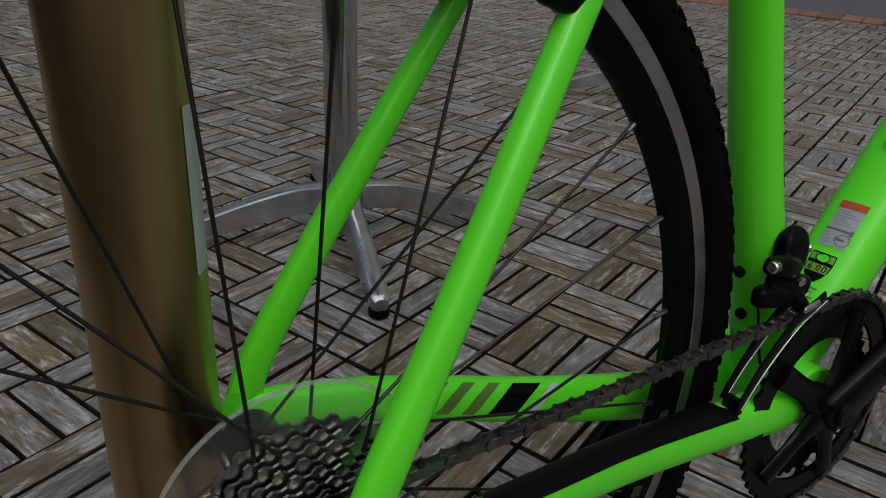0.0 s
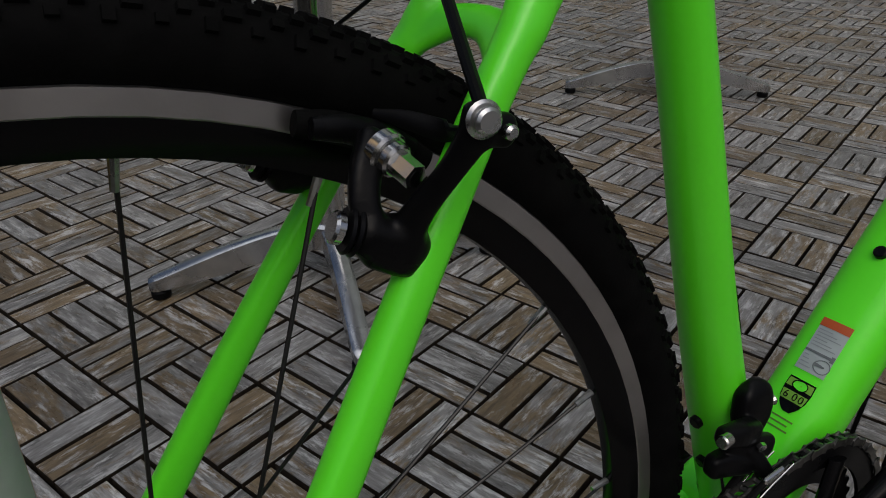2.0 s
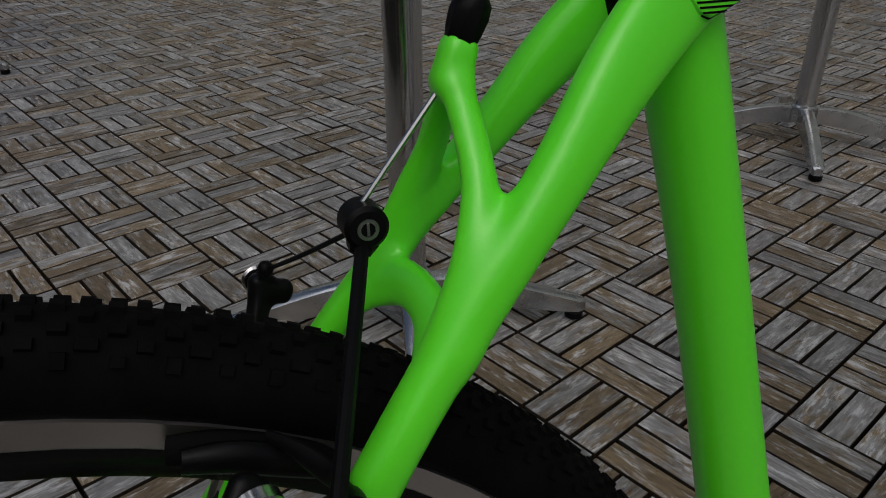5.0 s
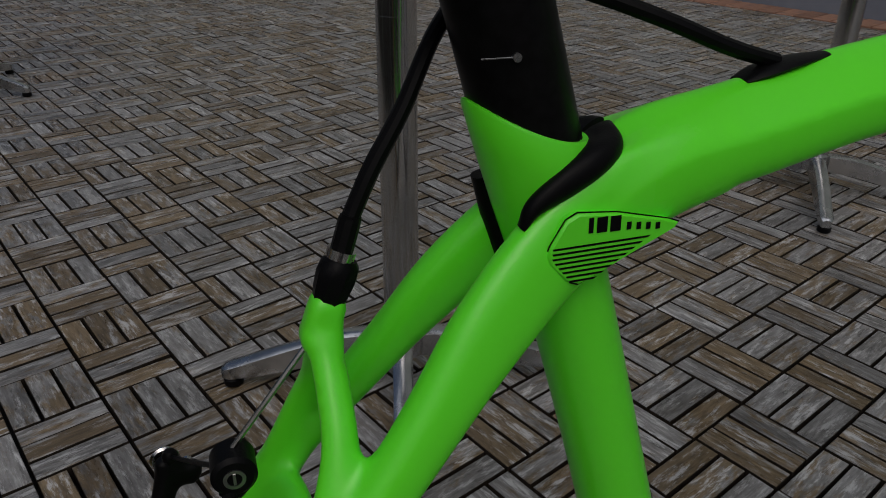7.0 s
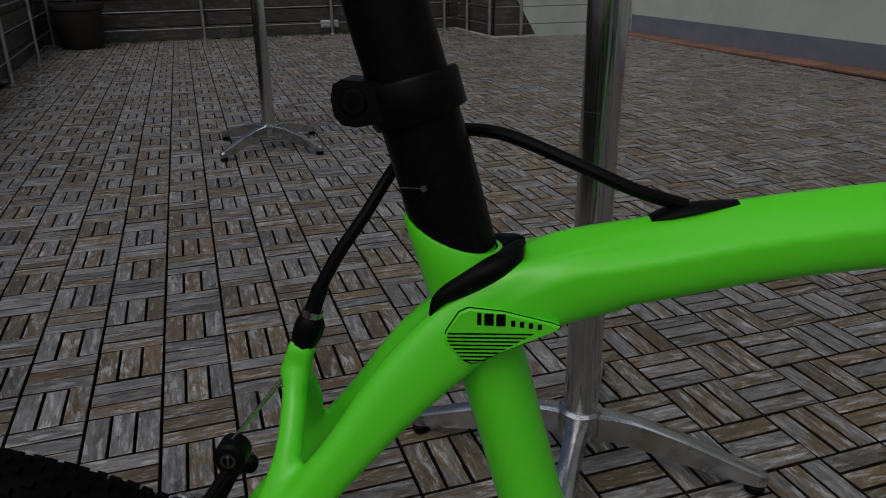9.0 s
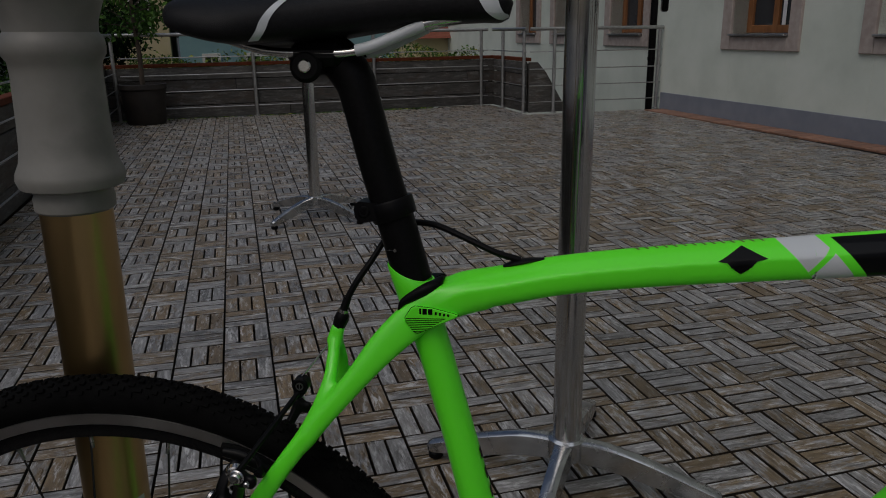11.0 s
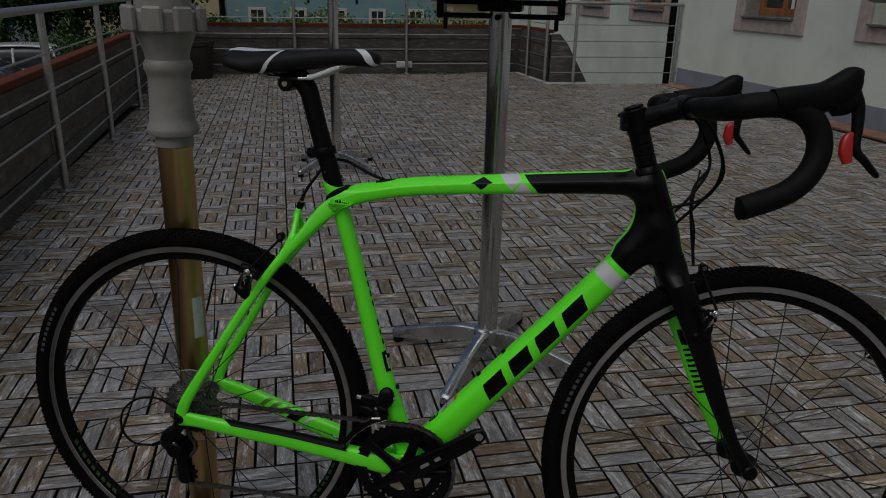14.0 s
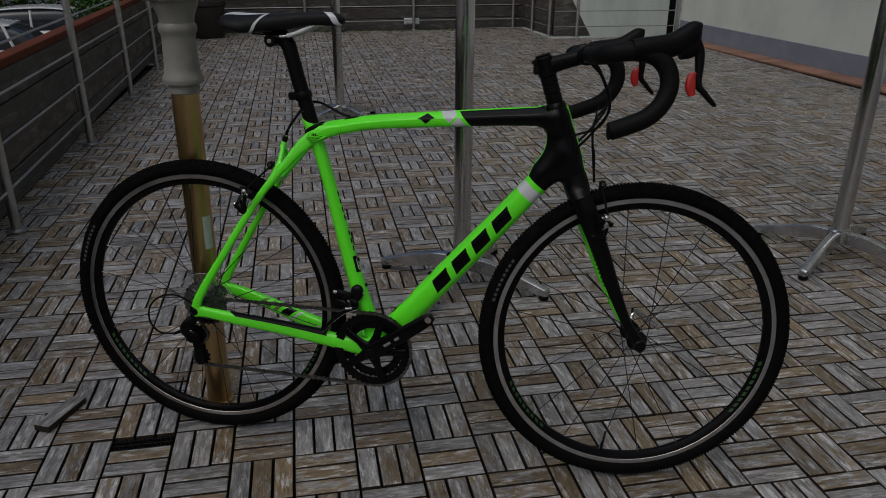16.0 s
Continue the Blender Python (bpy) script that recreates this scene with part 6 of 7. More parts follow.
s0, s1 = a0 + u * 0.086, Vector((0.869, 0, 0.962))
g = Geo()
Tube([(*s0, 0.0165, 0.0185), (*(s0 * 0.5 + s1 * 0.5), 0.0150, 0.0160), (*(s0 * 0.12 + s1 * 0.88), 0.0165, 0.0165)], 6, power=2.4).into(g, 24)
rod(g, s1 + Vector((0, -0.023, 0)), s1 + Vector((0, 0.023, 0)), 0.0205, segs=26, bevel=0.003)
stem = part("stem", g, black_satin, bike, "black stem", m=STEER)
bolts([(s1 + Vector((0.014, y, z)), s1 + Vector((0.0235, y, z)), 0.0036, 8) for y in (-0.015, 0.015) for z in (-0.013, 0.013)], steel, stem)
g = Geo()
rod(g, (0.893, -0.075, 0.962), (0.893, 0.075, 0.962), 0.0158, segs=24)
bar = part("handlebar", g, black_satin, bike, "black drop handlebar wrapped in tape", m=STEER @ Matrix.Translation((-0.024, 0, 0)))
for s in (-1, 1):
    g = Geo()
    tube(g, [(0.893, s * 0.068, 0.962, 0.0168), (0.893, s * 0.120, 0.962, 0.0172), (0.894, s * 0.165, 0.963, 0.0176), (0.904, s * 0.190, 0.966, 0.0178), (0.928, s * 0.2005, 0.970, 0.0178), (0.956, s * 0.202, 0.970, 0.0178), (0.984, s * 0.204, 0.962, 0.0175), (1.004, s * 0.206, 0.940, 0.0172), (1.009, s * 0.209, 0.910, 0.0170), (0.997, s * 0.212, 0.879, 0.0170), (0.972, s * 0.215, 0.855, 0.0170), (0.938, s * 0.217, 0.840, 0.0168), (0.906, s * 0.218, 0.829, 0.0165)], 0.017, segs=18, steps=6, side=(0, 1, 0.013))
    part("bar_tape", g, tape, bar, "black cushioned bar tape")
    g = Geo()
    ball(g, (0.905, s * 0.218, 0.829), 0.0165, 14, scale=(0.25, 1, 1))
    part("bar_plug", g, black_plastic, bar)
    g = Geo()
    Tube([(0.940, s * 0.2025, 0.973, 0.0182, 0.0186), (0.962, s * 0.203, 0.976, 0.0190, 0.0200), (0.987, s * 0.202, 0.978, 0.0190, 0.0215), (1.012, s * 0.200, 0.984, 0.0176, 0.0210), (1.034, s * 0.199, 0.997, 0.0165, 0.0205), (1.048, s * 0.198, 1.008, 0.0150, 0.0185), (1.056, s * 0.198, 1.012, 0.0115, 0.0130), (1.060, s * 0.198, 1.012, 0.005, 0.006)], 6, power=2.3).into(g, 22)
    Tube([(1.022, s * 0.200, 0.975, 0.012, 0.018), (1.040, s * 0.199, 0.980, 0.0125, 0.020), (1.056, s * 0.198, 0.986, 0.010, 0.015)], 4).into(g, 16)
    hood = part("brake_hood", g, black_plastic, bar, "black rubber brake hood")
    g = Geo()
    Tube([(1.050, s * 0.198, 0.990, 0.010, 0.012), (1.060, s * 0.199, 0.972, 0.0085, 0.0095), (1.062, s * 0.201, 0.945, 0.0078, 0.0078), (1.062, s * 0.204, 0.915, 0.0072, 0.0066), (1.074, s * 0.207, 0.900, 0.0066, 0.0056), (1.091, s * 0.209, 0.882, 0.0055, 0.0045), (1.096, s * 0.209, 0.878, 0.003, 0.0025)], 5).into(g, 16)
    lever = part("brake_lever", g, black_satin, hood)
    g = Geo()
    Tube([(1.055, s * 0.203, 0.936, 0.004, 0.003), (1.049, s * 0.204, 0.928, 0.006, 0.008), (1.048, s * 0.205, 0.910, 0.006, 0.0095), (1.052, s * 0.206, 0.895, 0.005, 0.006)], 5, power=2.6).into(g, 16)
    part("tag", g, red_plastic, bar, "red plastic tag on the brake lever")
# housings from the bar to head tube
for s, end in ((-1, (0.858, -0.024, 0.770)), (1, (0.858, 0.024, 0.775)), (-1, (0.850, -0.022, 0.800)), (1, (0.905, 0.0, 0.700))):
    g = Geo()
    k = 0.010 if end[2] < 0.78 else 0.0
    tube(g, [(0.880, s * (0.060 + k), 0.950), (0.902, s * (0.055 + k), 0.925), (0.922, s * (0.045 + k), 0.875 - k), (0.905 - k, s * 0.036, 0.825 - k), end], 0.0027, segs=8, steps=8)
    part("cable", g, black_plastic, bike, "black control cable housing")

# cantilever brakes
STAY_PIVOTS = (0.128, 0.0495, 0.603)


# one cast arm: pivot boss, swept lever with its clamp end, and the upright that carries the pad
CAST_ARM = blend([
    Tube([(0.002, -0.0520, -0.0010, 0.0078), (-0.002, -0.0512, 0.0010, 0.0092), (-0.0125, -0.0500, 0.0060, 0.0082)], 4, side=(0, 1, 0.1), power=2.6),
    Tube([(0.000, -0.053, 0.004, 0.0062, 0.0068), (0.004, -0.060, 0.0160, 0.0042, 0.0052), (0.0105, -0.069, 0.0300, 0.0038, 0.0046), (0.0155, -0.0765, 0.0435, 0.0042, 0.0056), (0.0165, -0.078, 0.0500, 0.0040, 0.0056)], 5, side=(0.3, 1, -0.5), power=3.0),
    Tube([(0.0155, -0.077, 0.0450, 0.0040, 0.0055), (0.0255, -0.078, 0.0430, 0.0042, 0.0058)], 3, side=(0, 1, 0), power=2.6),
    Tube([(-0.0115, -0.0505, 0.008, 0.0052, 0.0058), (-0.0125, -0.0485, 0.0180, 0.0044, 0.0056), (-0.0085, -0.0440, 0.0285, 0.0044, 0.0058), (-0.0020, -0.0385, 0.0350, 0.0046, 0.0068)], 4, side=(0.3, 1, 0), power=3.2),
    Tube([(-0.010, -0.050, -0.001, 0.007, 0.0065), (-0.004, -0.0530, -0.0050, 0.0060, 0.0055), (-0.001, -0.0545, -0.0075, 0.004, 0.004)], 3, side=(0, 1, 0), power=2.6)], 0.0026, 0.0007)


def flipped(g, q):
    """The same skin on the other flank."""
    o = Geo()
    o.add([(x, y * q, z) for x, y, z in g.v], [tuple(reversed(c)) for c in g.f] if q < 0 else g.f)
    o.n = {i: (c[0], c[1] * q, c[2]) for i, c in g.n.items()}
    return o


def cantilever(m, label, drop=0.0):
    """Brake arms about a pivot pair; own axes: x away from the wheel's leading side, y out, z up."""
    for s in (-1, 1):
        dx, dz = (0.6 * drop, -drop) if s > 0 else (0.0, 0.0)
        skin = [flipped(q, -s) for q in CAST_ARM]
        for q in skin[1:3]:
            q.v = [(x + dx * min(1, max(0, z / 0.045)), y, z + dz * min(1, max(0, z / 0.045))) for x, y, z in q.v]
        arm = part("brake_arm", skin[0], black_satin, bike, label, m=m)
        part("lever", skin[1], black_satin, arm)
        part("cable_clamp", skin[2], black_satin, arm)
        part("pad_post", skin[3], black_satin, arm)
        part("spring_foot", skin[4], black_satin, arm)
        bolts([((-0.0165, s * 0.0494, 0.0080), (-0.0185, s * 0.0491, 0.0089), 0.0094, 20), ((-0.0192, s * 0.0490, 0.0092), (-0.0210, s * 0.0488, 0.0100), 0.0090, 20)], black_satin, arm, name="washer")
        bolts([((-0.0215, s * 0.0488, 0.0101), (-0.0255, s * 0.0484, 0.0120), 0.0060, 16), ((-0.0022, s * 0.0420, 0.0338), (-0.0008, s * 0.0475, 0.0318), 0.0082, 22), ((-0.0008, s * 0.0475, 0.0318), (0.0002, s * 0.0515, 0.0302), 0.0066, 20), ((0.0002, s * 0.0510, 0.0302), (0.0020, s * 0.0600, 0.0268), 0.0048, 6),
               ((0.015 + dx, s * 0.0815, 0.049 + dz), (0.0148 + dx, s * 0.0835, 0.049 + dz), 0.0064, 20), ((0.0148 + dx, s * 0.0835, 0.049 + dz), (0.0145 + dx, s * 0.0870, 0.049 + dz), 0.0046, 18), ((0.0235 + dx, s * 0.082, 0.0440 + dz), (0.0235 + dx, s * 0.0865, 0.0440 + dz), 0.0026, 10)], steel, arm, "bright steel bolt")
        g = Geo()
        rod(g, (0.0019, s * 0.0599, 0.0269), (0.0020, s * 0.0602, 0.0268), 0.0028, segs=6)
        part("hex_recess", g, black_gloss, arm)
        g = Geo()
        tube(g, [(-0.020, s * 0.0245, 0.0400, 0.0030, 0.0042), (-0.006, s * 0.0240, 0.0372, 0.0042, 0.0056), (0.008, s * 0.0240, 0.0315, 0.0042, 0.0056), (0.020, s * 0.0245, 0.0250, 0.0030, 0.0040)], 0.004, segs=12, steps=4)
        part("pad_holder", g, black_satin, arm)
        g = Geo()
        tube(g, [(-0.024, s * 0.0185, 0.0412, 0.0034, 0.0050), (-0.010, s * 0.0180, 0.0375, 0.0048, 0.0062), (0.004, s * 0.0180, 0.0318, 0.0048, 0.0064), (0.018, s * 0.0180, 0.0243, 0.0048, 0.0062), (0.029, s * 0.0185, 0.0165, 0.0034, 0.0048)], 0.005, segs=12, steps=4)
        part("brake_pad", g, rubber, arm, "black brake pad")
        g = Geo()
        tube(g, [(0.006, s * 0.022, 0.0405, 0.0014, 0.0020), (0.014, s * 0.032, 0.0390, 0.0020, 0.0036), (0.0225, s * 0.046, 0.0362, 0.0022, 0.0044), (0.0245, s * 0.060, 0.0390, 0.0020, 0.0040)], 0.003, segs=10, steps=4)
        if s < 0:
            part("return_spring", g, black_plastic, arm)
        g = Geo()
        if s < 0:
            rod(g, (0.0155, s * 0.080, 0.053), (0.0455, s * 0.004, 0.091), 0.0024, segs=10)
        else:
            tube(g, [(0.0155 + dx, s * 0.080, 0.053 + dz, 0.0009), (0.032, s * 0.042, 0.072 + dz * 0.4, 0.0010), (0.0450, s * 0.006, 0.092, 0.0010)], 0.001, segs=8, steps=3)
            ball(g, (0.0185 + dx, s * 0.071, 0.0585 + dz), 0.0036, 10)
        part("straddle_wire", g, black_plastic, arm)
    g = Geo()
    rod(g, (0.0470, -0.0070, 0.0970), (0.0470, 0.0060, 0.0970), 0.0074, segs=28, bevel=0.0014)
    cbox(g, (0.0462, -0.001, 0.0910), (0.0095, 0.011, 0.010), 0.003)
    hub = part("straddle_hub", g, black_plastic, bike, "black straddle-cable hub", m)
    g = Geo()
    lathe(g, [(0.0024, 0), (0.0024, 0.0004), (0.0036, 0.0004), (0.0036, 0)], 20, m=Matrix.Translation((0.0470, -0.0071, 0.0970)) @ Matrix.Rotation(radians(90), 4, "X"), closed=True)
    cbox(g, (0.0470, -0.0073, 0.0970), (0.0010, 0.0004, 0.0044), 0.0001)
    part("hub_mark", g, cassette_steel, hub)
    return hub


cantilever(Matrix.Translation(STAY_PIVOTS[:1] + (0,) + STAY_PIVOTS[2:]), "black cantilever brake arm on the seat stay", 0.004)
g = Geo()
rod(g, (0.175, 0, 0.706), (0.2060, 0, 0.744), 0.0010, segs=8)
part("brake_wire", g, steel, bike, "bare steel brake wire")
FORK_M = STEER @ Matrix.Translation((0.905, 0, 0.590)) @ Matrix.Rotation(radians(36), 4, "Y") @ Matrix.Diagonal((-1, 1, 1, 1))
cantilever(FORK_M, "black cantilever brake arm on the fork")
g = Geo()
tube(g, [(0.905, 0, 0.712), (0.902, 0, 0.760), (0.894, 0, 0.80), (0.905, 0.01, 0.86)], 0.0016, segs=8, steps=5)
part("brake_wire", g, black_plastic, bike, "front brake cable", m=STEER)

# saddle
saddle_rows = [(0.094, 0, 1.017, 0.04, 0.008), (0.1014, 0, 1.018, 0.058, 0.0125), (0.1191, 0, 1.0165, 0.067, 0.0165), (0.1471, 0, 1.013, 0.069, 0.019), (0.175, 0, 1.0125, 0.058, 0.0195), (0.2076, 0, 1.014, 0.042, 0.018), (0.2495, 0, 1.0175, 0.028, 0.0165), (0.2961, 0, 1.021, 0.0215, 0.015), (0.3333, 0, 1.0215, 0.019, 0.014), (0.351, 0, 1.0185, 0.0155, 0.0115), (0.358, 0, 1.0165, 0.008, 0.006)]
sd = Tube(saddle_rows, 5, power=2.7)
g = Geo()
sd.into(g, 36)
g.v = [(x, y, z - 0.012 * (abs(y) / 0.068) ** 2 * (1 if x < 0.25 else 0.4)) for x, y, z in g.v]
saddle = part("saddle", g, material("saddle_cover", [(0.006, 0.006, 0.0065), (0.010, 0.010, 0.011)], rough=0.45, spec=0.14, scale=300, bump=0.2, bump_scale=1500), bike, "black saddle with white stripes")


def drop_saddle(g):
    g.v = [(x, y, z - 0.012 * (abs(y) / 0.068) ** 2 * (1 if x < 0.25 else 0.4)) for x, y, z in g.v]
    return g


for s in (-1, 1):
    f = (lambda a: a) if s > 0 else (lambda a: 180 - a)
    front, back = Geo(), Geo()
    sd.decal(front, [(0.222, f(75)), (0.238, f(75)), (0.262, f(-20)), (0.247, f(-20))], 6, 10, 0.0008)
    sd.decal(front, [(0.262, f(-20)), (0.247, f(-20)), (0.262, f(-60)), (0.276, f(-60))], 4, 6, 0.0008)
    sd.decal(back, [(0.100, f(68)), (0.106, f(68)), (0.078, f(-30)), (0.071, f(-30))], 6, 12, 0.0008)
    sd.decal(back, [(0.010, f(60)), (0.104, f(66)), (0.108, f(72)), (0.006, f(86))], 12, 4, 0.0008)
    for g in (front, back):
        part("white_stripe", drop_saddle(g), white_gloss, saddle, "white stripe on the saddle")
    g = Geo()
    tube(g, [(0.115, s * 0.020, 1.004), (0.142, s * 0.021, 0.994), (0.168, s * 0.0215, 0.987), (0.200, s * 0.0215, 0.985), (0.232, s * 0.0215, 0.985), (0.252, s * 0.021, 0.990), (0.290, s * 0.013, 1.006), (0.325, s * 0.008, 1.012)], 0.0035, segs=12, steps=5)
    part("saddle_rail", g, steel, saddle, "bright steel saddle rail")
    g = Geo()
    tube(g, [(0.238, s * 0.0213, 0.9865), (0.252, s * 0.021, 0.990), (0.290, s * 0.013, 1.0055)], 0.0046, segs=12, steps=5)
    part("rail_cover", g, white_gloss, saddle, "white rail cover")
g = Geo()
cbox(g, (0.205, 0, 0.984), (0.044, 0.050, 0.018), 0.006)
rod(g, (0.198, -0.026, 0.975), (0.198, 0.026, 0.975), 0.013, segs=20, bevel=0.003)
part("saddle_clamp", g, black_satin, saddle, "black saddle clamp")
g = Geo()
rod(g, (0.198, -0.0262, 0.975), (0.198, -0.0285, 0.975), 0.0052, segs=14, bevel=0.001)
part("bolt", g, steel, saddle, "bright hexagon bolt")

# ---- beyond the terrace ----


def potted_tree(m, label):
    th = thing("potted_tree", label, "tree", m)
    g = Geo()
    lathe(g, [(0.20, 0.0), (0.215, 0.02), (0.245, 0.38), (0.265, 0.40), (0.265, 0.45), (0.24, 0.455), (0.235, 0.42)], 32)
    pot = part("pot", g, pot_clay, th, "large dark pot")
    g = Geo()
    rng = random.Random(4)
    tube(g, [(0, 0, 0.40, 0.028), (0.01, 0.01, 0.8, 0.025), (-0.01, 0.02, 1.15, 0.021), (0.0, 0.0, 1.5, 0.016), (0.03, 0.02, 1.9, 0.008)], 0.02, segs=10, steps=4)
    tips = []
    for k in range(26):
        z = rng.uniform(0.9, 1.85)
        a = rng.uniform(0, 6.28)
        l = rng.uniform(0.25, 0.55) * (1.15 - abs(z - 1.3) * 0.5)
        e = Vector((l * math.cos(a), l * math.sin(a), z + rng.uniform(0.02, 0.3)))
        tube(g, [(0, 0, z, 0.009), (e.x * 0.5, e.y * 0.5, (z + e.z) / 2 + 0.03, 0.006), (*e, 0.003)], 0.006, segs=6, steps=3)
        for q in range(46):
            f = rng.uniform(0.3, 1.1)
            tips.append((e.x * f + rng.gauss(0, 0.07), e.y * f + rng.gauss(0, 0.07), z + (e.z - z) * f + rng.gauss(0, 0.07)))
    part("trunk", g, bark, th)
    g = Geo()
    leaves(g, tips, 0.075, rng)
    part("crown", g, leaf_mid, th)
    return th


potted_tree(on_deck(-0.82, 8.70, 20), "small leafy tree in a dark pot by the parapet corner")


def big_tree(m, label, height, spread, seed, mat, count=9000):
    th = thing("tree", label, "tree", m)
    rng = random.Random(seed)
    g = Geo()
    tube(g, [(0, 0, 0, 0.22), (0.1, 0, height * 0.3, 0.17), (0.0, 0.1, height * 0.6, 0.10), (0.1, 0, height * 0.92, 0.03)], 0.1, segs=12, steps=5)
    places = []
    for k in range(34):
        z = height * rng.uniform(0.25, 0.95)
        a = rng.uniform(0, 6.28)
        l = spread * rng.uniform(0.4, 1.0) * (1.1 - 0.7 * abs(z / height - 0.5))
        e = Vector((l * math.cos(a), l * math.sin(a), z + rng.uniform(0.1, 0.9)))
        tube(g, [(0, 0, z, 0.06), (e.x * 0.5, e.y * 0.5, (z + e.z) / 2 + 0.2, 0.04), (*e, 0.015)], 0.04, segs=6, steps=3)
        for q in range(count // 34):
            f = rng.uniform(0.35, 1.1)
            places.append((e.x * f + rng.gauss(0, spread * 0.12), e.y * f + rng.gauss(0, spread * 0.12), z + (e.z - z) * f + rng.gauss(0, spread * 0.12)))
    part("trunk", g, bark, th)
    g = Geo()
    leaves(g, places, 0.20, rng)
    part("crown", g, mat, th)
    return th


for k, (u, v, h, s) in enumerate([(-8.5, 27.5, 7, 3.0), (-13.5, 24, 6.5, 2.8), (-6.4, 29, 7.5, 3.2), (-14, 24, 8, 3.6), (-4.2, 30, 6.5, 2.6)]):
    big_tree(on_deck(u, v, 30 * k, -2.2), "dark leafy tree beside the street", h, s, 20 + k, leaf_dark)
shrub_row("hedge", -12.0, -4.6, 23.0, 24.8, -2.2, 2.5, 10000, [leaf_dark, leaf_mid], "dark green hedge along the street", 0.16, 12, 0.6)
shrub_row("hedge", -3.5, 16.0, 24.0, 27.0, -2.2, 2.6, 9000, [leaf_mid, leaf_yellow], "green bank of shrubs below the far houses", 0.18, 15, 0.5)


def house(name, u0, u1, v, depth, z0, z1, colour, roof, label, windows, glass=glass_dark, trim=None):
    th = thing(name, label, "house", DECK)
    g = Geo()
    cbox(g, ((u0 + u1) / 2, v + depth / 2, (z0 + z1) / 2), (u1 - u0, depth, z1 - z0), 0.02)
    part("wall", g, colour, th)
    g = Geo()
    w = u1 - u0 + 0.8
    prism(g, [(v - 0.5, z1), (v + depth + 0.5, z1), (v + depth / 2, z1 + depth * 0.38)], u0 - 0.4, u0 - 0.4 + w, m=Matrix(((0, 0, 1, 0), (1, 0, 0, 0), (0, 1, 0, 0), (0, 0, 0, 1))))
    part("roof", g, roof, th)
    for wu, wz, ww, wh in windows:
        q = Geo()
        for x in (-1, 1):
            cbox(q, (wu + x * (ww / 2 + 0.07), v - 0.03, wz), (0.14, 0.08, wh + 0.28), 0.01)
        for z in (-1, 1):
            cbox(q, (wu, v - 0.03, wz + z * (wh / 2 + 0.07)), (ww, 0.08, 0.14), 0.01)
        wd = part("window", q, trim, th, "pale window surround")
        q = Geo()
        cbox(q, (wu, v - 0.004, wz), (ww, 0.02, wh), 0.002)
        part("pane", q, glass, wd, "dark window pane")
        q = Geo()
        cbox(q, (wu, v - 0.02, wz), (0.06, 0.03, wh), 0.004)
        cbox(q, (wu, v - 0.02, wz + wh * 0.18), (ww, 0.03, 0.05), 0.004)
        part("glazing_bar", q, trim, wd)
    return th


teal = material("teal_plaster", [(0.16, 0.28, 0.29), (0.20, 0.33, 0.33)], rough=0.9, scale=1.2, detail=9)
ochre = material("ochre_plaster", [(0.42, 0.36, 0.20), (0.50, 0.44, 0.27)], rough=0.9, scale=1.2, detail=9)
pale_blue = material("pale_blue_plaster", [(0.35, 0.42, 0.50), (0.42, 0.48, 0.55)], rough=0.9, scale=1.2, detail=9)
red_roof = material("red_roof_tiles", [(0.16, 0.045, 0.025), (0.26, 0.08, 0.045)], rough=0.75, scale=6, detail=8, stretch=(1, 6, 1))
grey_roof = material("dark_roof", [(0.05, 0.045, 0.045), (0.09, 0.08, 0.08)], rough=0.7, scale=6, detail=8)
house_trim = material("pale_trim", [(0.48, 0.47, 0.42), (0.56, 0.55, 0.5)], rough=0.8, scale=9)
row1 = [(0.02 + 2.08 * k, 2.13, 0.62, 1.38) for k in range(5)]
row0 = [(0.02 + 2.08 * k, -0.75, 0.62, 1.2) for k in range(5)]
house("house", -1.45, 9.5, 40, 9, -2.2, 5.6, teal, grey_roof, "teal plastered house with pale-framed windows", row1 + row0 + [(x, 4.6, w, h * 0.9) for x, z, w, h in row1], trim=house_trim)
house("house", 9.55, 13.5, 41, 8, -2.2, 5.0, ochre, red_roof, "ochre plastered house beside the teal one", [(10.4, 2.1, 0.7, 1.3), (12.2, 2.1, 0.7, 1.3)], trim=house_trim)
house("house", 14.0, 24, 44, 9, -2.2, 6.0, pale_blue, red_roof, "pale blue house at the end of the row", [(16 + 2.2 * k, 2.4, 0.8, 1.4) for k in range(4)], trim=house_trim)
house("house", -9.5, -1.9, 41, 9, -2.2, 4.6, ochre, red_roof, "ochre house half hidden by trees", [(-3.2, 2.0, 0.7, 1.3), (-5.4, 2.0, 0.7, 1.3), (-7.6, 2.0, 0.7, 1.3)], trim=house_trim)
house("house", -22, -12, 30, 8, -2.2, 1.4, ochre, red_roof, "low house with a red tiled roof", [(-14, -0.2, 0.9, 1.2), (-17, -0.2, 0.9, 1.2)], trim=house_trim)

# small red-roofed hut on the bank
hut = thing("garden_hut", "small hut with a red roof on the bank", "hut", on_deck(4.85, 17.0, 12, -0.2))
g = Geo()
cbox(g, (0, 0, 0.45), (0.9, 0.8, 1.3), 0.01)
part("wall", g, ochre, hut)
g = Geo()
prism(g, [(-0.65, 1.0), (0.65, 1.0), (0.0, 1.75)], -0.55, 0.55, m=Matrix(((0, 0, 1, 0), (1, 0, 0, 0), (0, 1, 0, 0), (0, 0, 0, 1))))
part("roof", g, red_roof, hut, "red tiled roof")


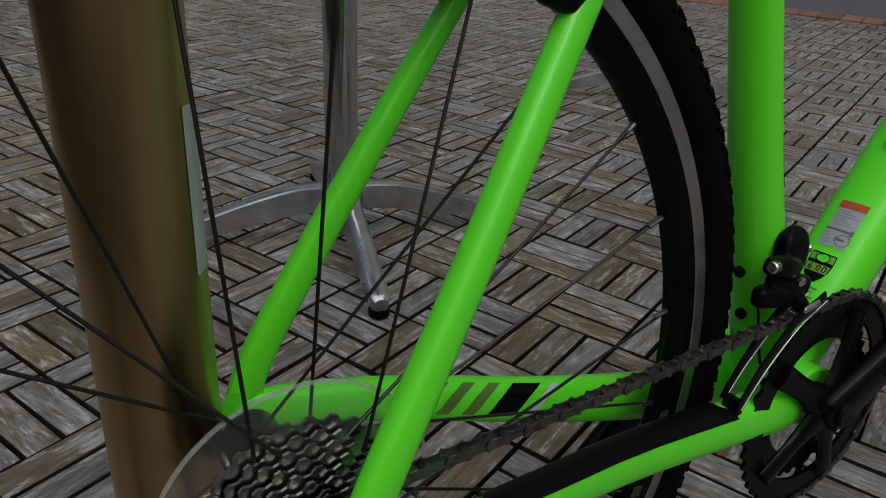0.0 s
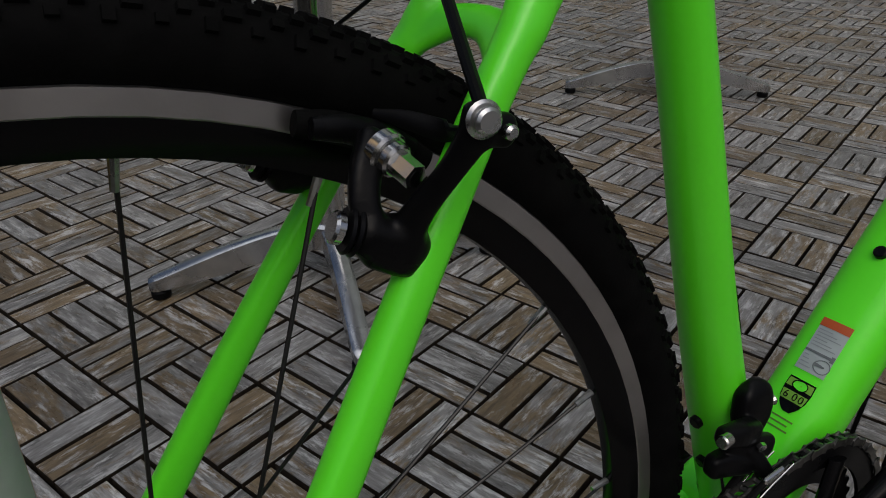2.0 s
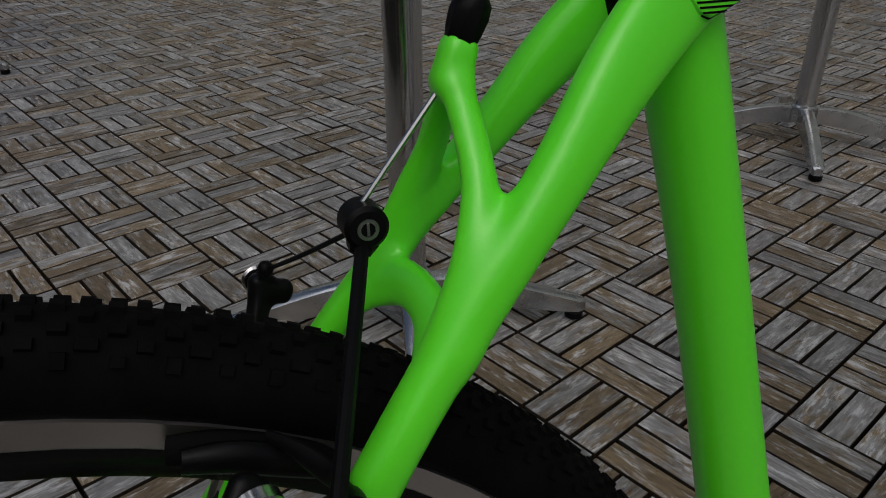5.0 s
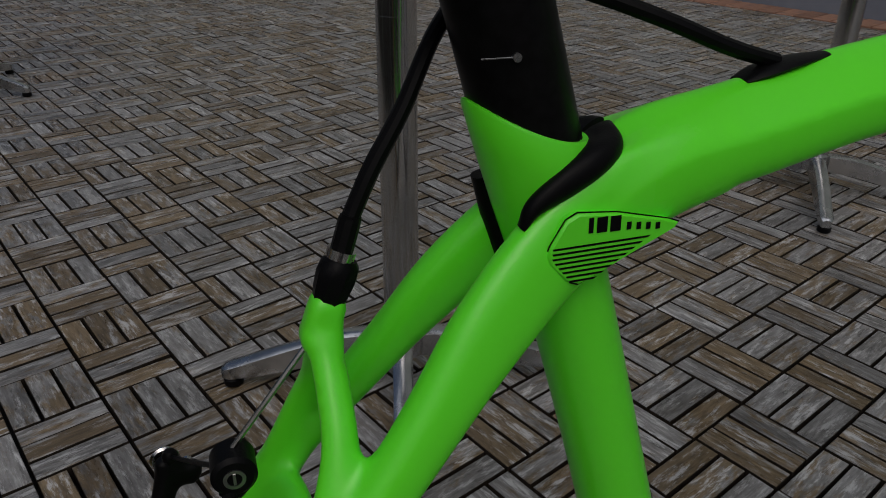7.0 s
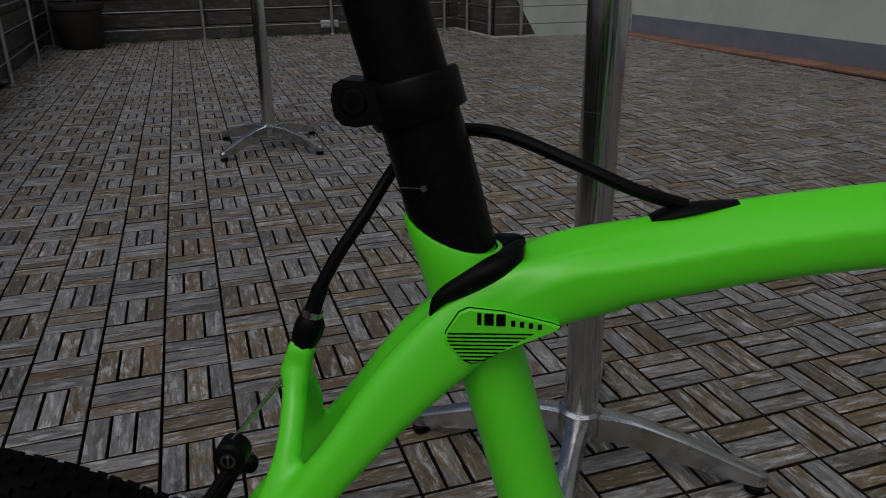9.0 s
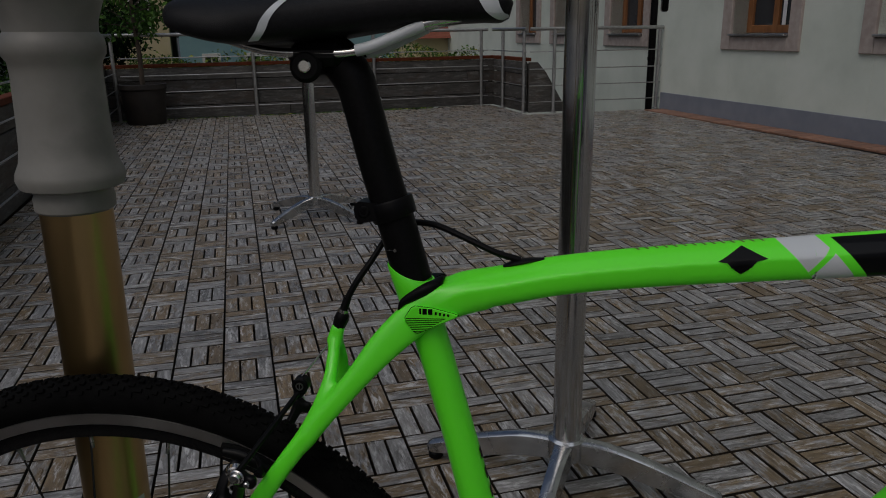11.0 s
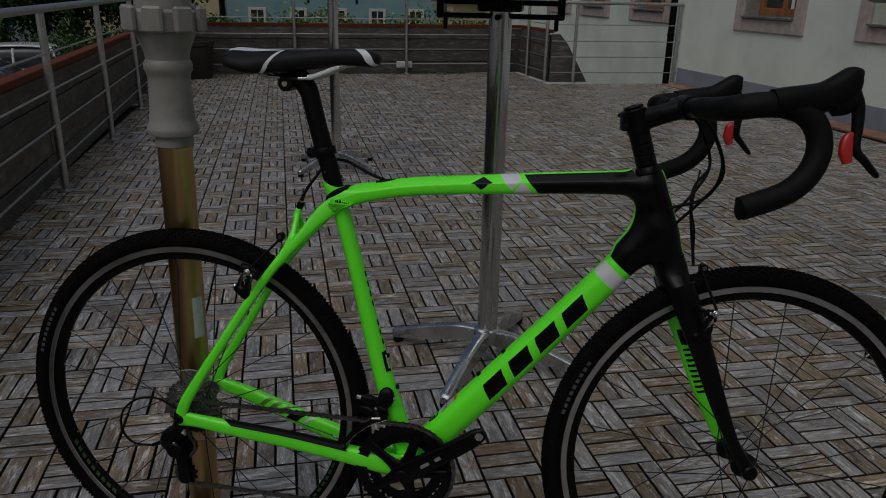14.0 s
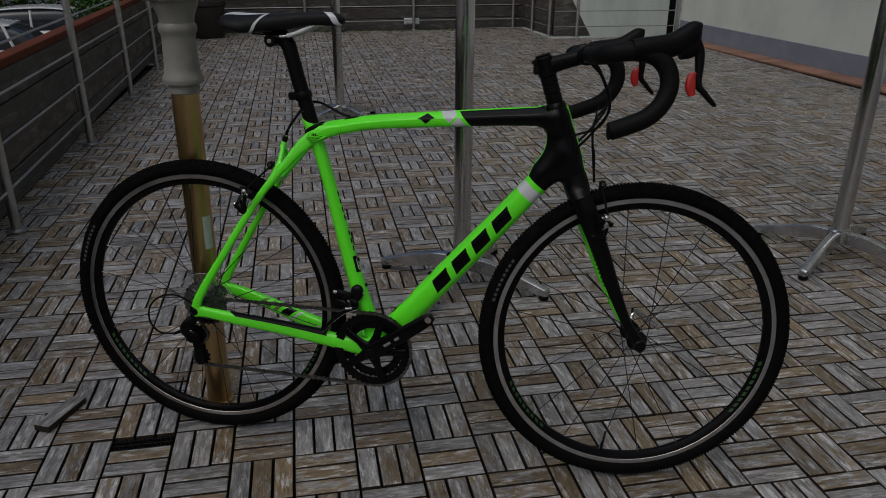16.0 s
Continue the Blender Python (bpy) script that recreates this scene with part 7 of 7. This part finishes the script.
def parked_car(m, label):
    th = thing("car", label, "car", m, "parked cars")
    body = material("white_car_paint", [(0.60, 0.62, 0.63), (0.66, 0.68, 0.69)], rough=0.2, scale=2, coat=0.6)
    g = Geo()
    Tube([(-2.15, 0, 0.62, 0.70, 0.22), (-2.05, 0, 0.66, 0.82, 0.36), (-1.2, 0, 0.68, 0.88, 0.42), (0.6, 0, 0.68, 0.88, 0.42), (1.5, 0, 0.62, 0.86, 0.36), (2.05, 0, 0.55, 0.78, 0.27), (2.15, 0, 0.5, 0.6, 0.15)], 5, power=4.5).into(g, 36)
    bd = part("body", g, body, th)
    g = Geo()
    Tube([(-2.0, 0, 1.12, 0.66, 0.18), (-1.85, 0, 1.24, 0.70, 0.34), (-0.6, 0, 1.28, 0.70, 0.38), (0.25, 0, 1.24, 0.68, 0.34), (0.95, 0, 1.02, 0.66, 0.12)], 5, power=4.0).into(g, 32)
    part("cabin_glass", g, glass_dark, th, "dark side windows")
    g = Geo()
    Tube([(-1.95, 0, 1.56, 0.58, 0.03), (-1.2, 0, 1.64, 0.63, 0.04), (-0.4, 0, 1.65, 0.63, 0.04), (0.3, 0, 1.58, 0.60, 0.035)], 5, power=3.0).into(g, 24)
    part("roof", g, body, th, "white roof panel")
    for s in (-1, 1):
        for x, lean in ((-1.85, 0.1), (-0.75, 0.02), (0.28, -0.35)):
            q = Geo()
            tube(q, [(x - lean * 0.3, s * 0.72, 1.0), (x, s * 0.70, 1.3), (x + lean * 0.3, s * 0.63, 1.6)], 0.035, segs=8, steps=3)
            part("pillar", q, body, th)
        for x in (-1.35, 1.35):
            q = Geo()
            rod(q, (x, s * 0.68, 0.33), (x, s * 0.90, 0.33), 0.33, segs=28, bevel=0.04)
            wh = part("wheel", q, rubber, th)
            q = Geo()
            rod(q, (x, s * 0.89, 0.33), (x, s * 0.905, 0.33), 0.20, segs=24, bevel=0.01)
            part("rim", q, aluminium, wh)
        q = Geo()
        ball(q, (-2.02, s * 0.66, 0.9), 0.12, 12, scale=(0.5, 0.7, 1.3))
        part("tail_light", q, red_plastic, th, "red tail light")
        q = Geo()
        ball(q, (2.0, s * 0.6, 0.68), 0.13, 12, scale=(0.5, 1.3, 0.7))
        part("headlight", q, glass_dark, th)
    return th


car = parked_car(on_deck(-6.05, 17.6, 4, -2.2), "white parked car seen over the parapet")
copy_thing(car, on_deck(-5.6, 21.6, 2, -2.2))

# pale outlet box on the end parapet
g = Geo()
cbox(g, (1.93, 9.070, 0.115), (0.22, 0.02, 0.09), 0.008)
cbox(g, (1.93, 9.057, 0.115), (0.18, 0.012, 0.06), 0.004)
box = new("outlet_box", g.mesh("outlet_box", white_gloss))
box.matrix_world = DECK
tagged(box, "pale outlet box fixed low on the plank parapet", "outlet box")
